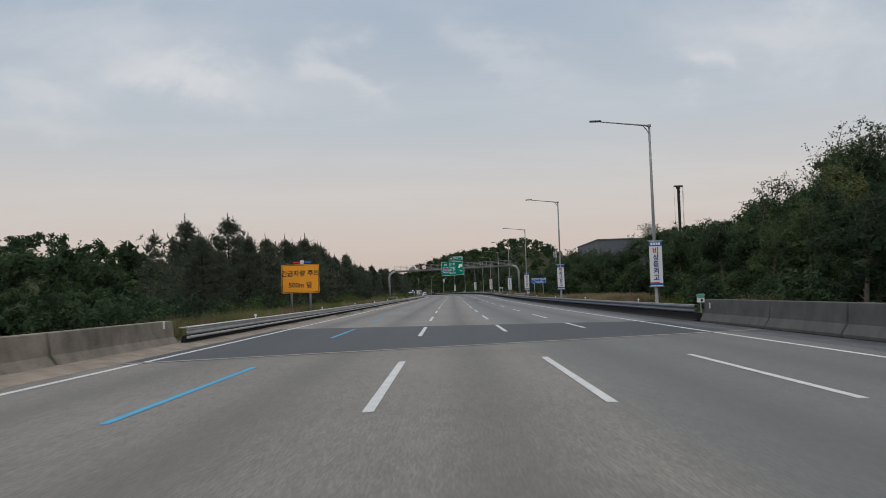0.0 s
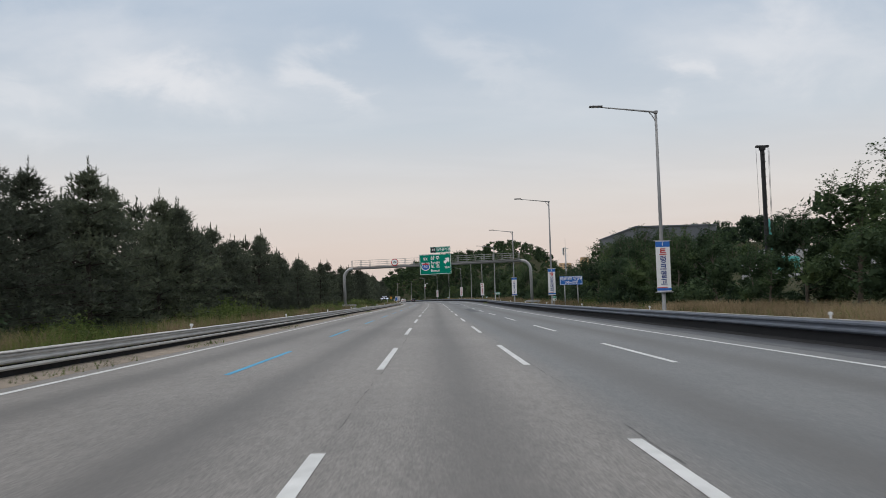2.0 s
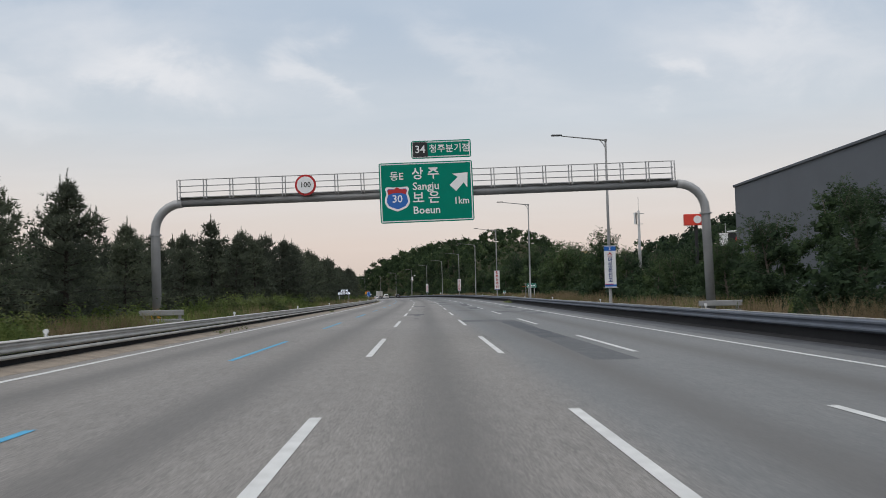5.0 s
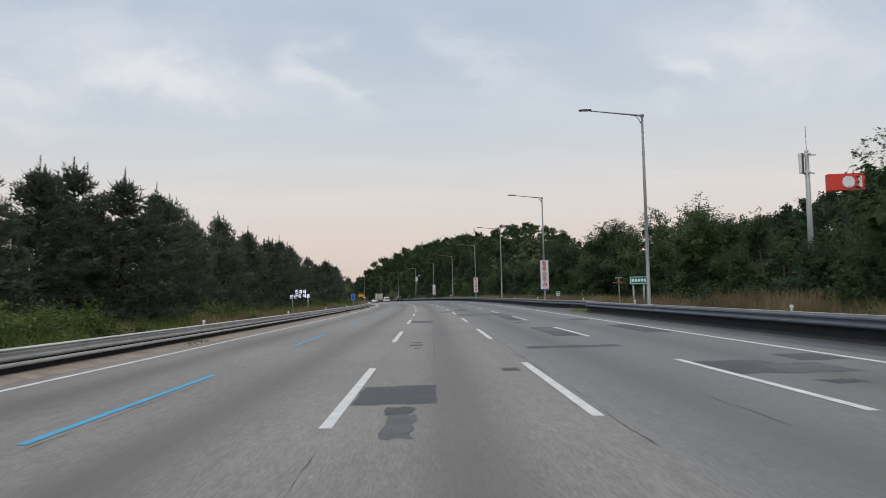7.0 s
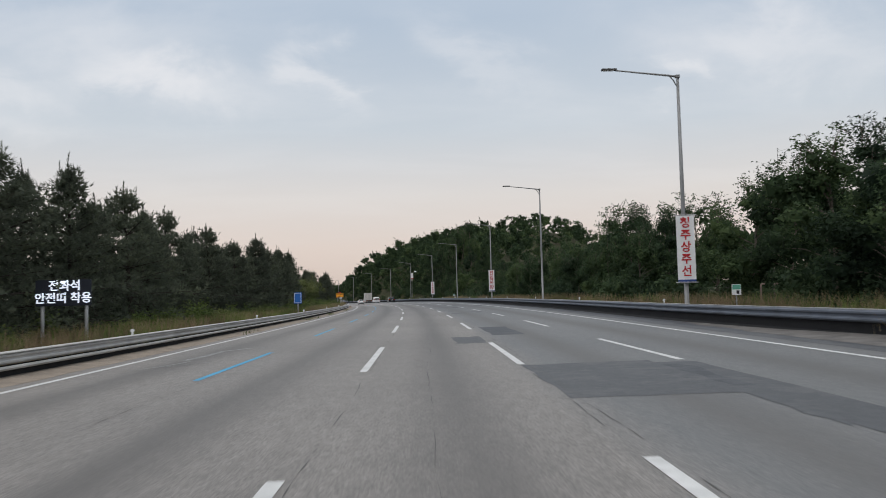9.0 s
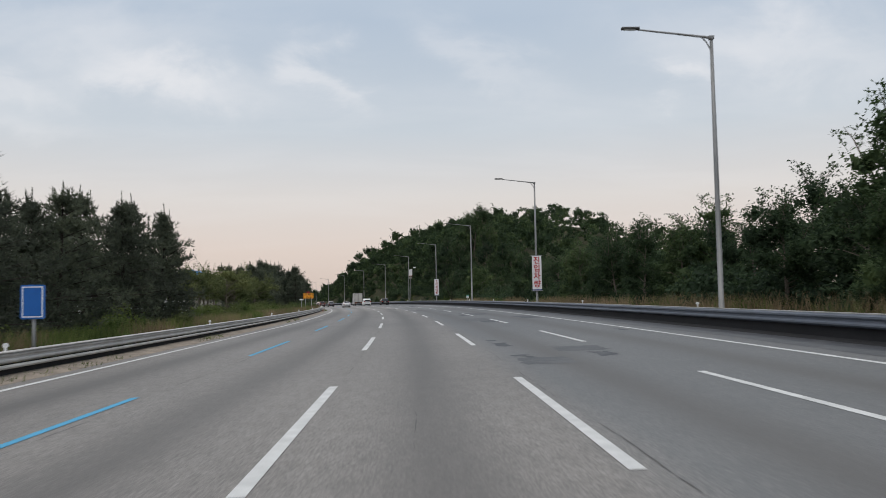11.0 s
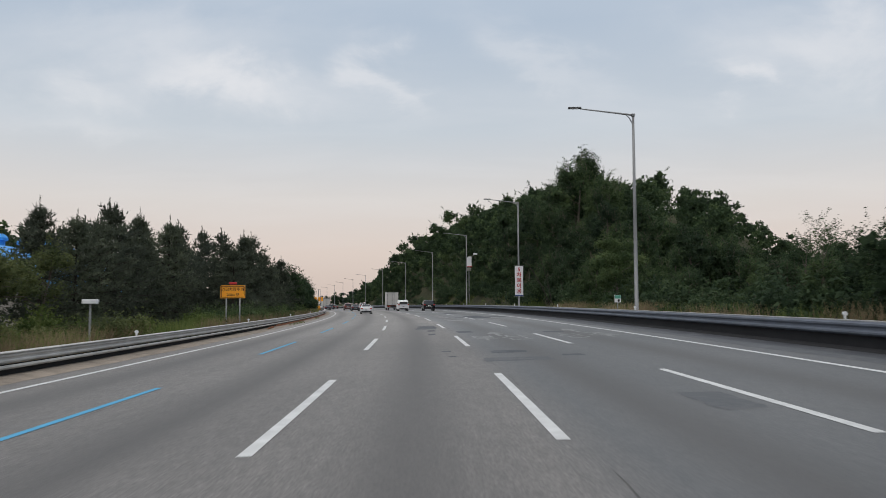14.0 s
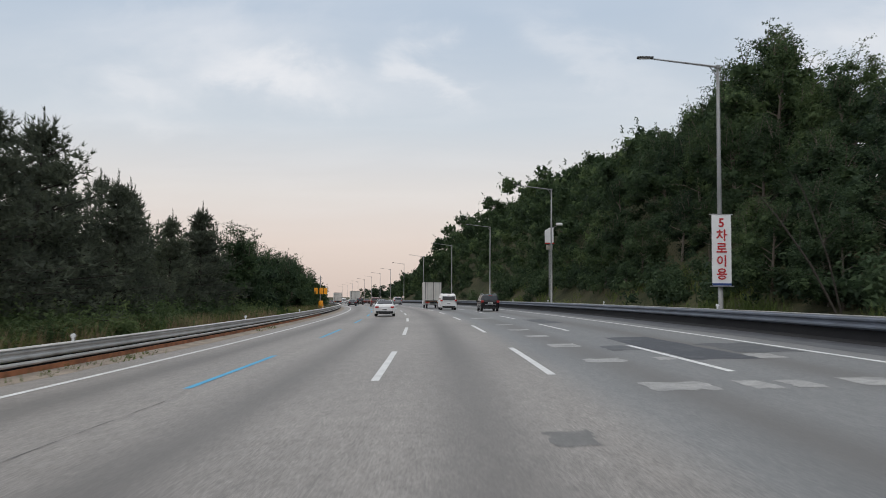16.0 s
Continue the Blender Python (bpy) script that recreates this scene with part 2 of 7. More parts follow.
def pavement(name, col, streak=0.3, grain=0.25):
    """Road surface; the UV map holds metres across and along the road."""
    m, N, L, b = material(name, 0.62, 0.0, 0.5)
    uv = N.new("ShaderNodeUVMap").outputs[0]
    sep = N.new("ShaderNodeSeparateXYZ")
    L.new(uv, sep.inputs[0])
    d = sep.outputs[0]
    stretch = N.new("ShaderNodeMapping")
    L.new(uv, stretch.inputs[0])
    stretch.inputs["Scale"].default_value = (1.1, 0.035, 1)
    long_ = mnoise(N, L, stretch.outputs[0], 1.0, 5, 0.6)
    blot = mnoise(N, L, uv, 0.09, 5, 0.6)
    fine = mnoise(N, L, uv, 24.0, 4, 0.75)
    drawn = N.new("ShaderNodeMapping")
    L.new(uv, drawn.inputs[0])
    drawn.inputs["Scale"].default_value = (1, 0.22, 1)
    combed = N.new("ShaderNodeMapping")
    L.new(uv, combed.inputs[0])
    combed.inputs["Scale"].default_value = (1, 0.16, 1)
    grit = mnoise(N, L, combed.outputs[0], 34.0, 3, 0.7)
    stones = mnoise(N, L, drawn.outputs[0], 7.0, 3, 0.6)
    mid = mnoise(N, L, drawn.outputs[0], 2.6, 4, 0.6)
    # oil line along the middle of each 3.6 m lane, paler wheel paths beside it
    lane = mmath(N, L, "MULTIPLY", d, 2 * math.pi / 3.6)
    oil = mmath(N, L, "POWER", mmath(N, L, "ADD", mmath(N, L, "MULTIPLY", mmath(N, L, "COSINE", lane), 0.5), 0.5), 3.0)
    oil = mmath(N, L, "MULTIPLY", oil, mmath(N, L, "ADD", mmath(N, L, "MULTIPLY", long_, 1.4), 0.1, True))
    c = mramp(N, L, blot, ((0.3, tuple(v * (1 - grain * 0.6) for v in col)), (0.7, tuple(v * (1 + grain * 0.5) for v in col))))
    c = mmix(N, L, 0.3, c, mramp(N, L, long_, ((0.32, (0.38, 0.38, 0.38)), (0.68, (0.63, 0.63, 0.63)))), "OVERLAY")
    c = mmix(N, L, 0.14, c, mramp(N, L, mid, ((0.3, (0.40, 0.40, 0.40)), (0.7, (0.60, 0.60, 0.60)))), "OVERLAY")
    c = mmix(N, L, 0.52, c, mramp(N, L, fine, ((0.3, (0.12, 0.12, 0.12)), (0.7, (0.88, 0.88, 0.88)))), "OVERLAY")
    c = mmix(N, L, 0.3, c, mramp(N, L, stones, ((0.35, (0.3, 0.3, 0.3)), (0.65, (0.7, 0.7, 0.7)))), "OVERLAY")
    c = mmix(N, L, 0.45, c, mramp(N, L, grit, ((0.35, (0.22, 0.22, 0.22)), (0.65, (0.78, 0.78, 0.78)))), "OVERLAY")
    # the outer lanes are more worn and darker, with fresher binder showing
    outer = N.new("ShaderNodeMapRange")
    outer.inputs["From Min"].default_value, outer.inputs["From Max"].default_value = 1.75, 2.7
    L.new(mmath(N, L, "ADD", d, mmath(N, L, "MULTIPLY", long_, 0.5)), outer.inputs["Value"])
    c = mmix(N, L, mmath(N, L, "MULTIPLY", outer.outputs[0], 0.5), c, tuple(v * k for v, k in zip(col, (0.42, 0.55, 0.67))))
    c = mmix(N, L, mmath(N, L, "MULTIPLY", oil, streak), c, tuple(v * 0.45 for v in col))
    # an older, darker stretch of surfacing
    old = N.new("ShaderNodeValToRGB")
    L.new(mmath(N, L, "DIVIDE", mmath(N, L, "ADD", sep.outputs[1], mmath(N, L, "MULTIPLY", long_, 20.0)), 500.0), old.inputs[0])
    e = old.color_ramp.elements
    e[0].position, e[0].color, e[1].position, e[1].color = 0.60, (1, 1, 1, 1), 0.70, (0.74, 0.75, 0.77, 1)
    for at_, g in ((0.80, 0.76), (0.87, 1.14)):
        q = e.new(at_)
        q.color = (g, g, g, 1)
    c = mmix(N, L, 1.0, c, old.outputs[0], "MULTIPLY")
    L.new(c, b.inputs["Base Color"])
    mbump(N, L, b, fine, 0.35, 0.006)
    return m


def foliage(name, dark, mid, light, rough=0.7, leafy=0.3, through_light=0.48):
    """Leaves: shade varies from plant to plant, clump to clump and a little from leaf to leaf."""
    m, N, L, b = material(name, rough, 0.0, 0.16)
    isl = N.new("ShaderNodeNewGeometry").outputs["Random Per Island"]
    rnd = N.new("ShaderNodeObjectInfo").outputs["Random"]
    pos = N.new("ShaderNodeTexCoord").outputs["Object"]
    clump = mmath(N, L, "SUBTRACT", mnoise(N, L, pos, 0.55, 3, 0.6), 0.5)
    wide = mmath(N, L, "SUBTRACT", mnoise(N, L, pos, 0.11, 2), 0.5)
    v = mmath(N, L, "ADD", mmath(N, L, "MULTIPLY", clump, 1.05), mmath(N, L, "MULTIPLY", wide, 1.3))
    v = mmath(N, L, "ADD", v, mmath(N, L, "MULTIPLY", mmath(N, L, "SUBTRACT", isl, 0.5), leafy))
    v = mmath(N, L, "ADD", v, mmath(N, L, "MULTIPLY", mmath(N, L, "SUBTRACT", rnd, 0.5), 0.34))
    L.new(mramp(N, L, mmath(N, L, "ADD", v, 0.5, True), ((0.2, dark), (0.5, mid), (0.9, light))), b.inputs["Base Color"])
    # daylight comes through the leaves
    thin = N.new("ShaderNodeBsdfTranslucent")
    L.new(b.inputs["Base Color"].links[0].from_socket, thin.inputs["Color"])
    both = N.new("ShaderNodeMixShader")
    both.inputs[0].default_value = through_light
    L.new(b.outputs[0], both.inputs[1])
    L.new(thin.outputs[0], both.inputs[2])
    L.new(both.outputs[0], N["Material Output"].inputs["Surface"])
    return m


def ground_material():
    m, N, L, b = material("verge_soil_and_grass", 0.95, 0.0, 0.1)
    pos = N.new("ShaderNodeTexCoord").outputs["Object"]
    a, c, g = mnoise(N, L, pos, 0.12, 6, 0.65), mnoise(N, L, pos, 1.7, 5), mnoise(N, L, pos, 14, 4)
    col = mramp(N, L, a, ((0.35, (0.022, 0.028, 0.012)), (0.5, (0.04, 0.042, 0.02)), (0.65, (0.075, 0.066, 0.04))))
    col = mmix(N, L, 0.5, col, mramp(N, L, c, ((0.3, (0.02, 0.028, 0.012)), (0.7, (0.085, 0.075, 0.045)))))
    col = mmix(N, L, 0.5, col, mramp(N, L, g, ((0.3, (0.3, 0.3, 0.3)), (0.7, (0.7, 0.7, 0.7)))), "OVERLAY")
    L.new(col, b.inputs["Base Color"])
    mbump(N, L, b, g, 0.6, 0.05)
    return m


ASPHALT = pavement("worn_grey_asphalt", (0.179, 0.164, 0.150), 0.85)
ASPHALT_DARK = pavement("newer_dark_asphalt", (0.034, 0.036, 0.039), 0.3)
DECK = pavement("pale_concrete_deck", (0.163, 0.147, 0.126), 0.6, 0.35)


def worn_patch(name, col, rest):
    """Asphalt laid over asphalt, mottled and worn through in places to the old surface."""
    m, N, L, b = material(name, 0.64, 0.0, 0.5)
    pos = N.new("ShaderNodeTexCoord").outputs["Object"]
    blot, mid, fine = mnoise(N, L, pos, 0.9, 4, 0.65), mnoise(N, L, pos, 5.0, 4, 0.6), mnoise(N, L, pos, 30.0, 3, 0.7)
    c = mramp(N, L, mid, ((0.3, tuple(v * 0.8 for v in col)), (0.7, tuple(v * 1.22 for v in col))))
    worn = mramp(N, L, mmath(N, L, "ADD", mmath(N, L, "MULTIPLY", blot, 0.75), mmath(N, L, "MULTIPLY", mid, 0.25)), ((0.5, (0, 0, 0)), (0.62, (0.75, 0.75, 0.75))))
    c = mmix(N, L, worn, c, rest)
    c = mmix(N, L, 0.5, c, mramp(N, L, fine, ((0.3, (0.2, 0.2, 0.2)), (0.7, (0.8, 0.8, 0.8)))), "OVERLAY")
    L.new(c, b.inputs["Base Color"])
    mbump(N, L, b, fine, 0.35, 0.006)
    return m


PATCH = [worn_patch("asphalt_patch_dark", (0.034, 0.036, 0.042), (0.075, 0.077, 0.08)),
         worn_patch("asphalt_patch_mid", (0.060, 0.062, 0.065), (0.094, 0.094, 0.094)),
         worn_patch("asphalt_patch_pale", (0.27, 0.265, 0.255), (0.15, 0.148, 0.144)),
         worn_patch("asphalt_patch_faint", (0.112, 0.108, 0.102), (0.14, 0.134, 0.127))]
CRACK = plain("crack_sealant", (0.085, 0.082, 0.078), 0.7, vary=0.4)
PAINT = plain("worn_white_road_paint", (0.53, 0.53, 0.52), 0.7, vary=0.2, scale=2.5, fine=55)
PAINT_OLD = plain("faded_white_road_paint", (0.23, 0.23, 0.225), 0.8, vary=0.5, scale=3.5, fine=50)
PAINT_BLUE = plain("worn_blue_road_paint", (0.06, 0.29, 0.47), 0.7, vary=0.16, scale=2.5, fine=55)
SOIL = ground_material()
SHOULDER = plain("sandy_gravel_shoulder", (0.24, 0.20, 0.16), 0.95, vary=0.35, scale=1.5, fine=30, bump=0.6)
CONCRETE = plain("weathered_concrete", (0.27, 0.25, 0.22), 0.9, vary=0.3, scale=1.3, fine=25, bump=0.3)
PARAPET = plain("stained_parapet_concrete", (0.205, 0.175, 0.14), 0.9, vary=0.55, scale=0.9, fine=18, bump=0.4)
# Near-black holds the shade below the rail beams as well as grime.
KERB = plain("shade_black_kerb", (0.017, 0.016, 0.017), 0.9, vary=0.5, scale=1.0, fine=20, bump=0.3)
# On the right parapet this dark tone also paints its shade.
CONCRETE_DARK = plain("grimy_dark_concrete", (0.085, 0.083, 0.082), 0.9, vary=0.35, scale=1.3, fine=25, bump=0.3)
STEEL = plain("galvanised_steel", (0.34, 0.34, 0.34), 0.5, 0.35, vary=0.15, scale=1.5)
STEEL_RAIL = plain("dull_guard_rail_steel", (0.42, 0.41, 0.39), 0.6, 0.2, vary=0.25, scale=1.2)
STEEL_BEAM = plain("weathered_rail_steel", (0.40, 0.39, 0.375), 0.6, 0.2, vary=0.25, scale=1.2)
LAMP_STEEL = plain("lamp_post_steel", (0.22, 0.22, 0.22), 0.5, 0.3, vary=0.15, scale=1.5)
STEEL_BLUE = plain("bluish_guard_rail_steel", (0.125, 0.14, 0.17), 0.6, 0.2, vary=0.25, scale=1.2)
RUST = plain("rusty_stain", (0.26, 0.10, 0.045), 0.85, vary=0.6, scale=2.2)
RUSTY_STEEL = plain("brownish_old_steel", (0.20, 0.15, 0.125), 0.75, 0.1, vary=0.5, scale=2.2)
DARK = plain("blackish_rubber_and_grime", (0.018, 0.018, 0.019), 0.75, vary=0.3)
WHITE = plain("white_sheet", (0.72, 0.72, 0.72), 0.55, vary=0.06)
ORANGE = plain("orange_reflective_sheet", (0.93, 0.37, 0.02), 0.5, vary=0.05)
GREEN = plain("green_reflective_sheet", (0.001, 0.205, 0.14), 0.7, vary=0.05, spec=0.1)
PALE_GREEN = plain("faded_green_sheet", (0.10, 0.33, 0.24), 0.6, vary=0.2, scale=6)
BLUE = plain("blue_reflective_sheet", (0.02, 0.13, 0.45), 0.5, vary=0.08)
NIGHT = plain("unlit_display_board", (0.012, 0.015, 0.024), 0.5, vary=0.1)
NAVY = plain("navy_print", (0.03, 0.06, 0.22), 0.6, vary=0.1)
RED = plain("red_print", (0.45, 0.025, 0.028), 0.6, vary=0.1)
BLACK = plain("black_print", (0.02, 0.02, 0.022), 0.6, vary=0.1)
LED = glow("lit_display_letters", (0.82, 0.88, 1.0), 0.75)
LETTER = plain("white_letter_sheet", (0.8, 0.8, 0.8), 0.5, vary=0.03)
BARK = plain("dark_bark", (0.035, 0.028, 0.023), 0.95, vary=0.3, scale=4, fine=30, bump=0.6)
BARK_GREY = plain("grey_brown_bark", (0.12, 0.10, 0.08), 0.95, vary=0.3, scale=4, fine=30, bump=0.6)
NEEDLES = foliage("pine_needles", (0.060, 0.069, 0.053), (0.093, 0.109, 0.077), (0.152, 0.172, 0.110))
LEAVES = foliage("broad_leaves", (0.026, 0.044, 0.023), (0.052, 0.083, 0.038), (0.120, 0.166, 0.068))
LEAVES_DARK = foliage("dark_broad_leaves", (0.021, 0.036, 0.022), (0.042, 0.069, 0.035), (0.088, 0.127, 0.060))
LEAVES_YOUNG = foliage("olive_young_leaves", (0.058, 0.076, 0.032), (0.12, 0.14, 0.056), (0.22, 0.23, 0.09))
LEAVES_FRESH = foliage("fresh_green_leaves", (0.040, 0.066, 0.030), (0.078, 0.115, 0.047), (0.14, 0.18, 0.072))
WEEDS = foliage("green_weeds", (0.057, 0.085, 0.025), (0.121, 0.163, 0.048), (0.230, 0.259, 0.086))
STRAW = foliage("dry_straw_grass", (0.17, 0.13, 0.075), (0.30, 0.225, 0.135), (0.44, 0.35, 0.22))


# ---- building helpers ----
def obj(name, data=None, parent=None, label="", category="", group="", kind=""):
    ob = new(name, data)
    if parent is not None:
        ob.parent = parent
    return tagged(ob, label, category, group, kind)


def mesh_of(name, bm, mat, soft=False):
    me = bpy.data.meshes.new(name)
    if soft:
        for f in bm.faces:
            f.smooth = True
    bm.to_mesh(me)
    bm.free()
    for m in (mat if isinstance(mat, (list, tuple)) else (mat,)):
        me.materials.append(m)
    return me


def part(name, bm, mat, parent=None, label="", soft=False):
    return obj(name, mesh_of(name, bm, mat, soft), parent, label)


def raw(name, verts, faces, mat, uvs=None, soft=False):
    me = bpy.data.meshes.new(name)
    me.from_pydata(verts, [], faces)
    if uvs is not None:
        lay = me.uv_layers.new(name="UVMap")
        idx = np.empty(len(me.loops), dtype=np.int32)
        me.loops.foreach_get("vertex_index", idx)
        lay.data.foreach_set("uv", np.asarray(uvs, dtype=np.float32)[idx].ravel())
    for m in (mat if isinstance(mat, (list, tuple)) else (mat,)):
        me.materials.append(m)
    if soft:
        me.polygons.foreach_set("use_smooth", [True] * len(me.polygons))
    me.update()
    return me


def box(bm, c, size, bevel=0.0, rot=None):
    made = bmesh.ops.create_cube(bm, size=1.0)["verts"]
    bmesh.ops.scale(bm, vec=size, verts=made)
    if bevel:
        edges = list({e for v in made for e in v.link_edges})
        got = bmesh.ops.bevel(bm, geom=edges, offset=bevel, segments=2, affect="EDGES", profile=0.6)
        made = list({v for f in got["faces"] for v in f.verts} | {v for v in made if v.is_valid})
    if rot is not None:
        bmesh.ops.rotate(bm, cent=(0, 0, 0), matrix=rot.to_3x3(), verts=made)
    bmesh.ops.translate(bm, vec=c, verts=made)
    return made


def tube(bm, pts, radii, seg=8, cap=True):
    """A pipe along points, its radius given point by point or once."""
    pts = [Vector(p) for p in pts]
    if isinstance(radii, (int, float)):
        radii = [radii] * len(pts)
    rings = []
    side = None
    for i, p in enumerate(pts):
        way = (pts[min(i + 1, len(pts) - 1)] - pts[max(i - 1, 0)]).normalized()
        if side is None:
            side = way.orthogonal().normalized()
        side = (side - way * side.dot(way)).normalized()
        other = way.cross(side)
        rings.append([bm.verts.new(p + (side * math.cos(a) + other * math.sin(a)) * radii[i]) for a in (2 * math.pi * k / seg for k in range(seg))])
    for a, b in zip(rings, rings[1:]):
        for k in range(seg):
            bm.faces.new((a[k], a[(k + 1) % seg], b[(k + 1) % seg], b[k]))
    if cap:
        bm.faces.new(rings[0][::-1])
        bm.faces.new(rings[-1])


def sweep(profile, stations, mat, name, parent, label="", closed=True):
    """A profile of (d, z) points drawn along the road."""
    verts, faces = [], []
    n = len(profile)
    for s in stations:
        for d, z in profile:
            verts.append(rd(s, d, z))
    for i in range(len(stations) - 1):
        for k in range(n if closed else n - 1):
            a, b = i * n + k, i * n + (k + 1) % n
            faces.append((a, b, b + n, a + n))
    if closed:
        faces.append(tuple(range(n))[::-1])
        faces.append(tuple(range((len(stations) - 1) * n, len(stations) * n)))
    return obj(name, raw(name, verts, faces, mat), parent, label)


def lettering(body, size, mat, parent, x, y, z, name="lettering", align="CENTER", spacing=1.0, bold=0.012, label="", squeeze=1.0):
    """Writing in the built-in font, standing upright and facing back along the road (towards -y)."""
    cu = bpy.data.curves.new(name, "FONT")
    cu.body, cu.size, cu.align_x, cu.align_y = body, size, align, "CENTER"
    cu.space_line, cu.offset, cu.extrude, cu.resolution_u = spacing, bold * size, 0.004, 2
    tmp = bpy.data.objects.new(name, cu)
    scene.collection.objects.link(tmp)
    bpy.context.view_layer.update()
    me = bpy.data.meshes.new_from_object(tmp.evaluated_get(bpy.context.evaluated_depsgraph_get()))
    bpy.data.objects.remove(tmp)
    me.name = name
    me.transform(Matrix.Translation((x, y, z)) @ Matrix.Rotation(radians(90), 4, "X") @ Matrix.Diagonal((squeeze, 1, 1, 1)))
    me.materials.clear()
    me.materials.append(mat)
    return obj(name, me, parent, label)


def panel(bm, x0, x1, z0, z1, y=0.0, thick=0.03, r=0.06):
    """A sheet with rounded corners, its face towards -y."""
    ring = []
    for cx, cz, a0 in ((x1 - r, z1 - r, 0), (x0 + r, z1 - r, 90), (x0 + r, z0 + r, 180), (x1 - r, z0 + r, 270)):
        for k in range(4):
            a = radians(a0 + 30 * k)
            ring.append((cx + r * math.cos(a), cz + r * math.sin(a)))
    f = [bm.verts.new((x, y, z)) for x, z in ring]
    b = [bm.verts.new((x, y + thick, z)) for x, z in ring]
    bm.faces.new(f)
    bm.faces.new(b[::-1])
    for i in range(len(ring)):
        j = (i + 1) % len(ring)
        bm.faces.new((f[i], b[i], b[j], f[j]))


def rim(bm, x0, x1, z0, z1, w, y=0.0, thick=0.012):
    """A flat border line."""
    for a, b, c, d in ((x0, x1, z1 - w, z1), (x0, x1, z0, z0 + w), (x0, x0 + w, z0 + w, z1 - w), (x1 - w, x1, z0 + w, z1 - w)):
        box(bm, ((a + b) / 2, y, (c + d) / 2), (b - a, thick, d - c))


def bm_new():
    return bmesh.new()


# ---- ground: one sheet out to the horizon ----
def build_ground():
    ss = list(np.arange(-160, 700, 6.0)) + list(np.arange(700, 1480, 30.0))
    dd = [-900, -500, -300, -220, -180, -160, -145, -130, -115, -100, -85, -70, -55, -40, -30, -24, -19, -15, -12.5, -11, -10.6, -10.2, -9.4, -9.0, 9.5, 11.4, 12.2, 13, 15, 17, 19, 22, 25, 28, 32, 37, 43, 50, 60, 70, 85, 100, 120, 140, 160, 190, 230, 300, 500, 900]
    verts, faces = [], []
    for s in ss:
        for d in dd:
            low = -0.12 if -9.5 < d < 11.5 else 0.0
            rough = 0.18 * noise.noise((s * 0.11, d * 0.11, 0)) if abs(d) > 14 else 0.03 * noise.noise((s * 0.4, d, 3))
            verts.append(land(s, d, low + rough))
    n = len(dd)
    for i in range(len(ss) - 1):
        for k in range(n - 1):
            a = i * n + k
            faces.append((a, a + 1, a + 1 + n, a + n))
    base = len(verts)
    for r in (100, 4200):
        for k in range(24):
            a = 2 * math.pi * k / 24
            verts.append((r * math.cos(a), 400 + r * math.sin(a), -3.0 if r > 200 else -2.5))
    for k in range(24):
        faces.append((base + k, base + (k + 1) % 24, base + 24 + (k + 1) % 24, base + 24 + k))
    obj("ground", raw("ground", verts, faces, SOIL, soft=True), None, "grassy brown soil along and beyond the motorway", "ground", kind="structure")


def strip(s0, s1, d0, d1, z, step=4.0, skew=0.0, nd=1):
    """Mesh data of a strip of paving, with the UV map in metres. skew: metres along per metre across."""
    ns = max(1, int(round((s1 - s0) / step)))
    verts, uvs, faces = [], [], []
    for i in range(ns + 1):
        for k in range(nd + 1):
            d = d0 + (d1 - d0) * k / nd
            a = s0 + (s1 - s0) * i / ns + skew * d
            verts.append(rd(a, d, z))
            uvs.append((d, a))
    for i in range(ns):
        for k in range(nd):
            a = i * (nd + 1) + k
            faces.append((a, a + 1, a + nd + 2, a + nd + 1))
    return verts, faces, uvs


JOINT, SKEW = 27.0, 0.51   # the skewed joint at the end of the bridge deck
LEFT_EDGE, RIGHT_EDGE = -8.85, 9.3
LINE_BLUE, LINE_1, LINE_2, LINE_3 = -5.33, -1.8, 1.8, 5.45


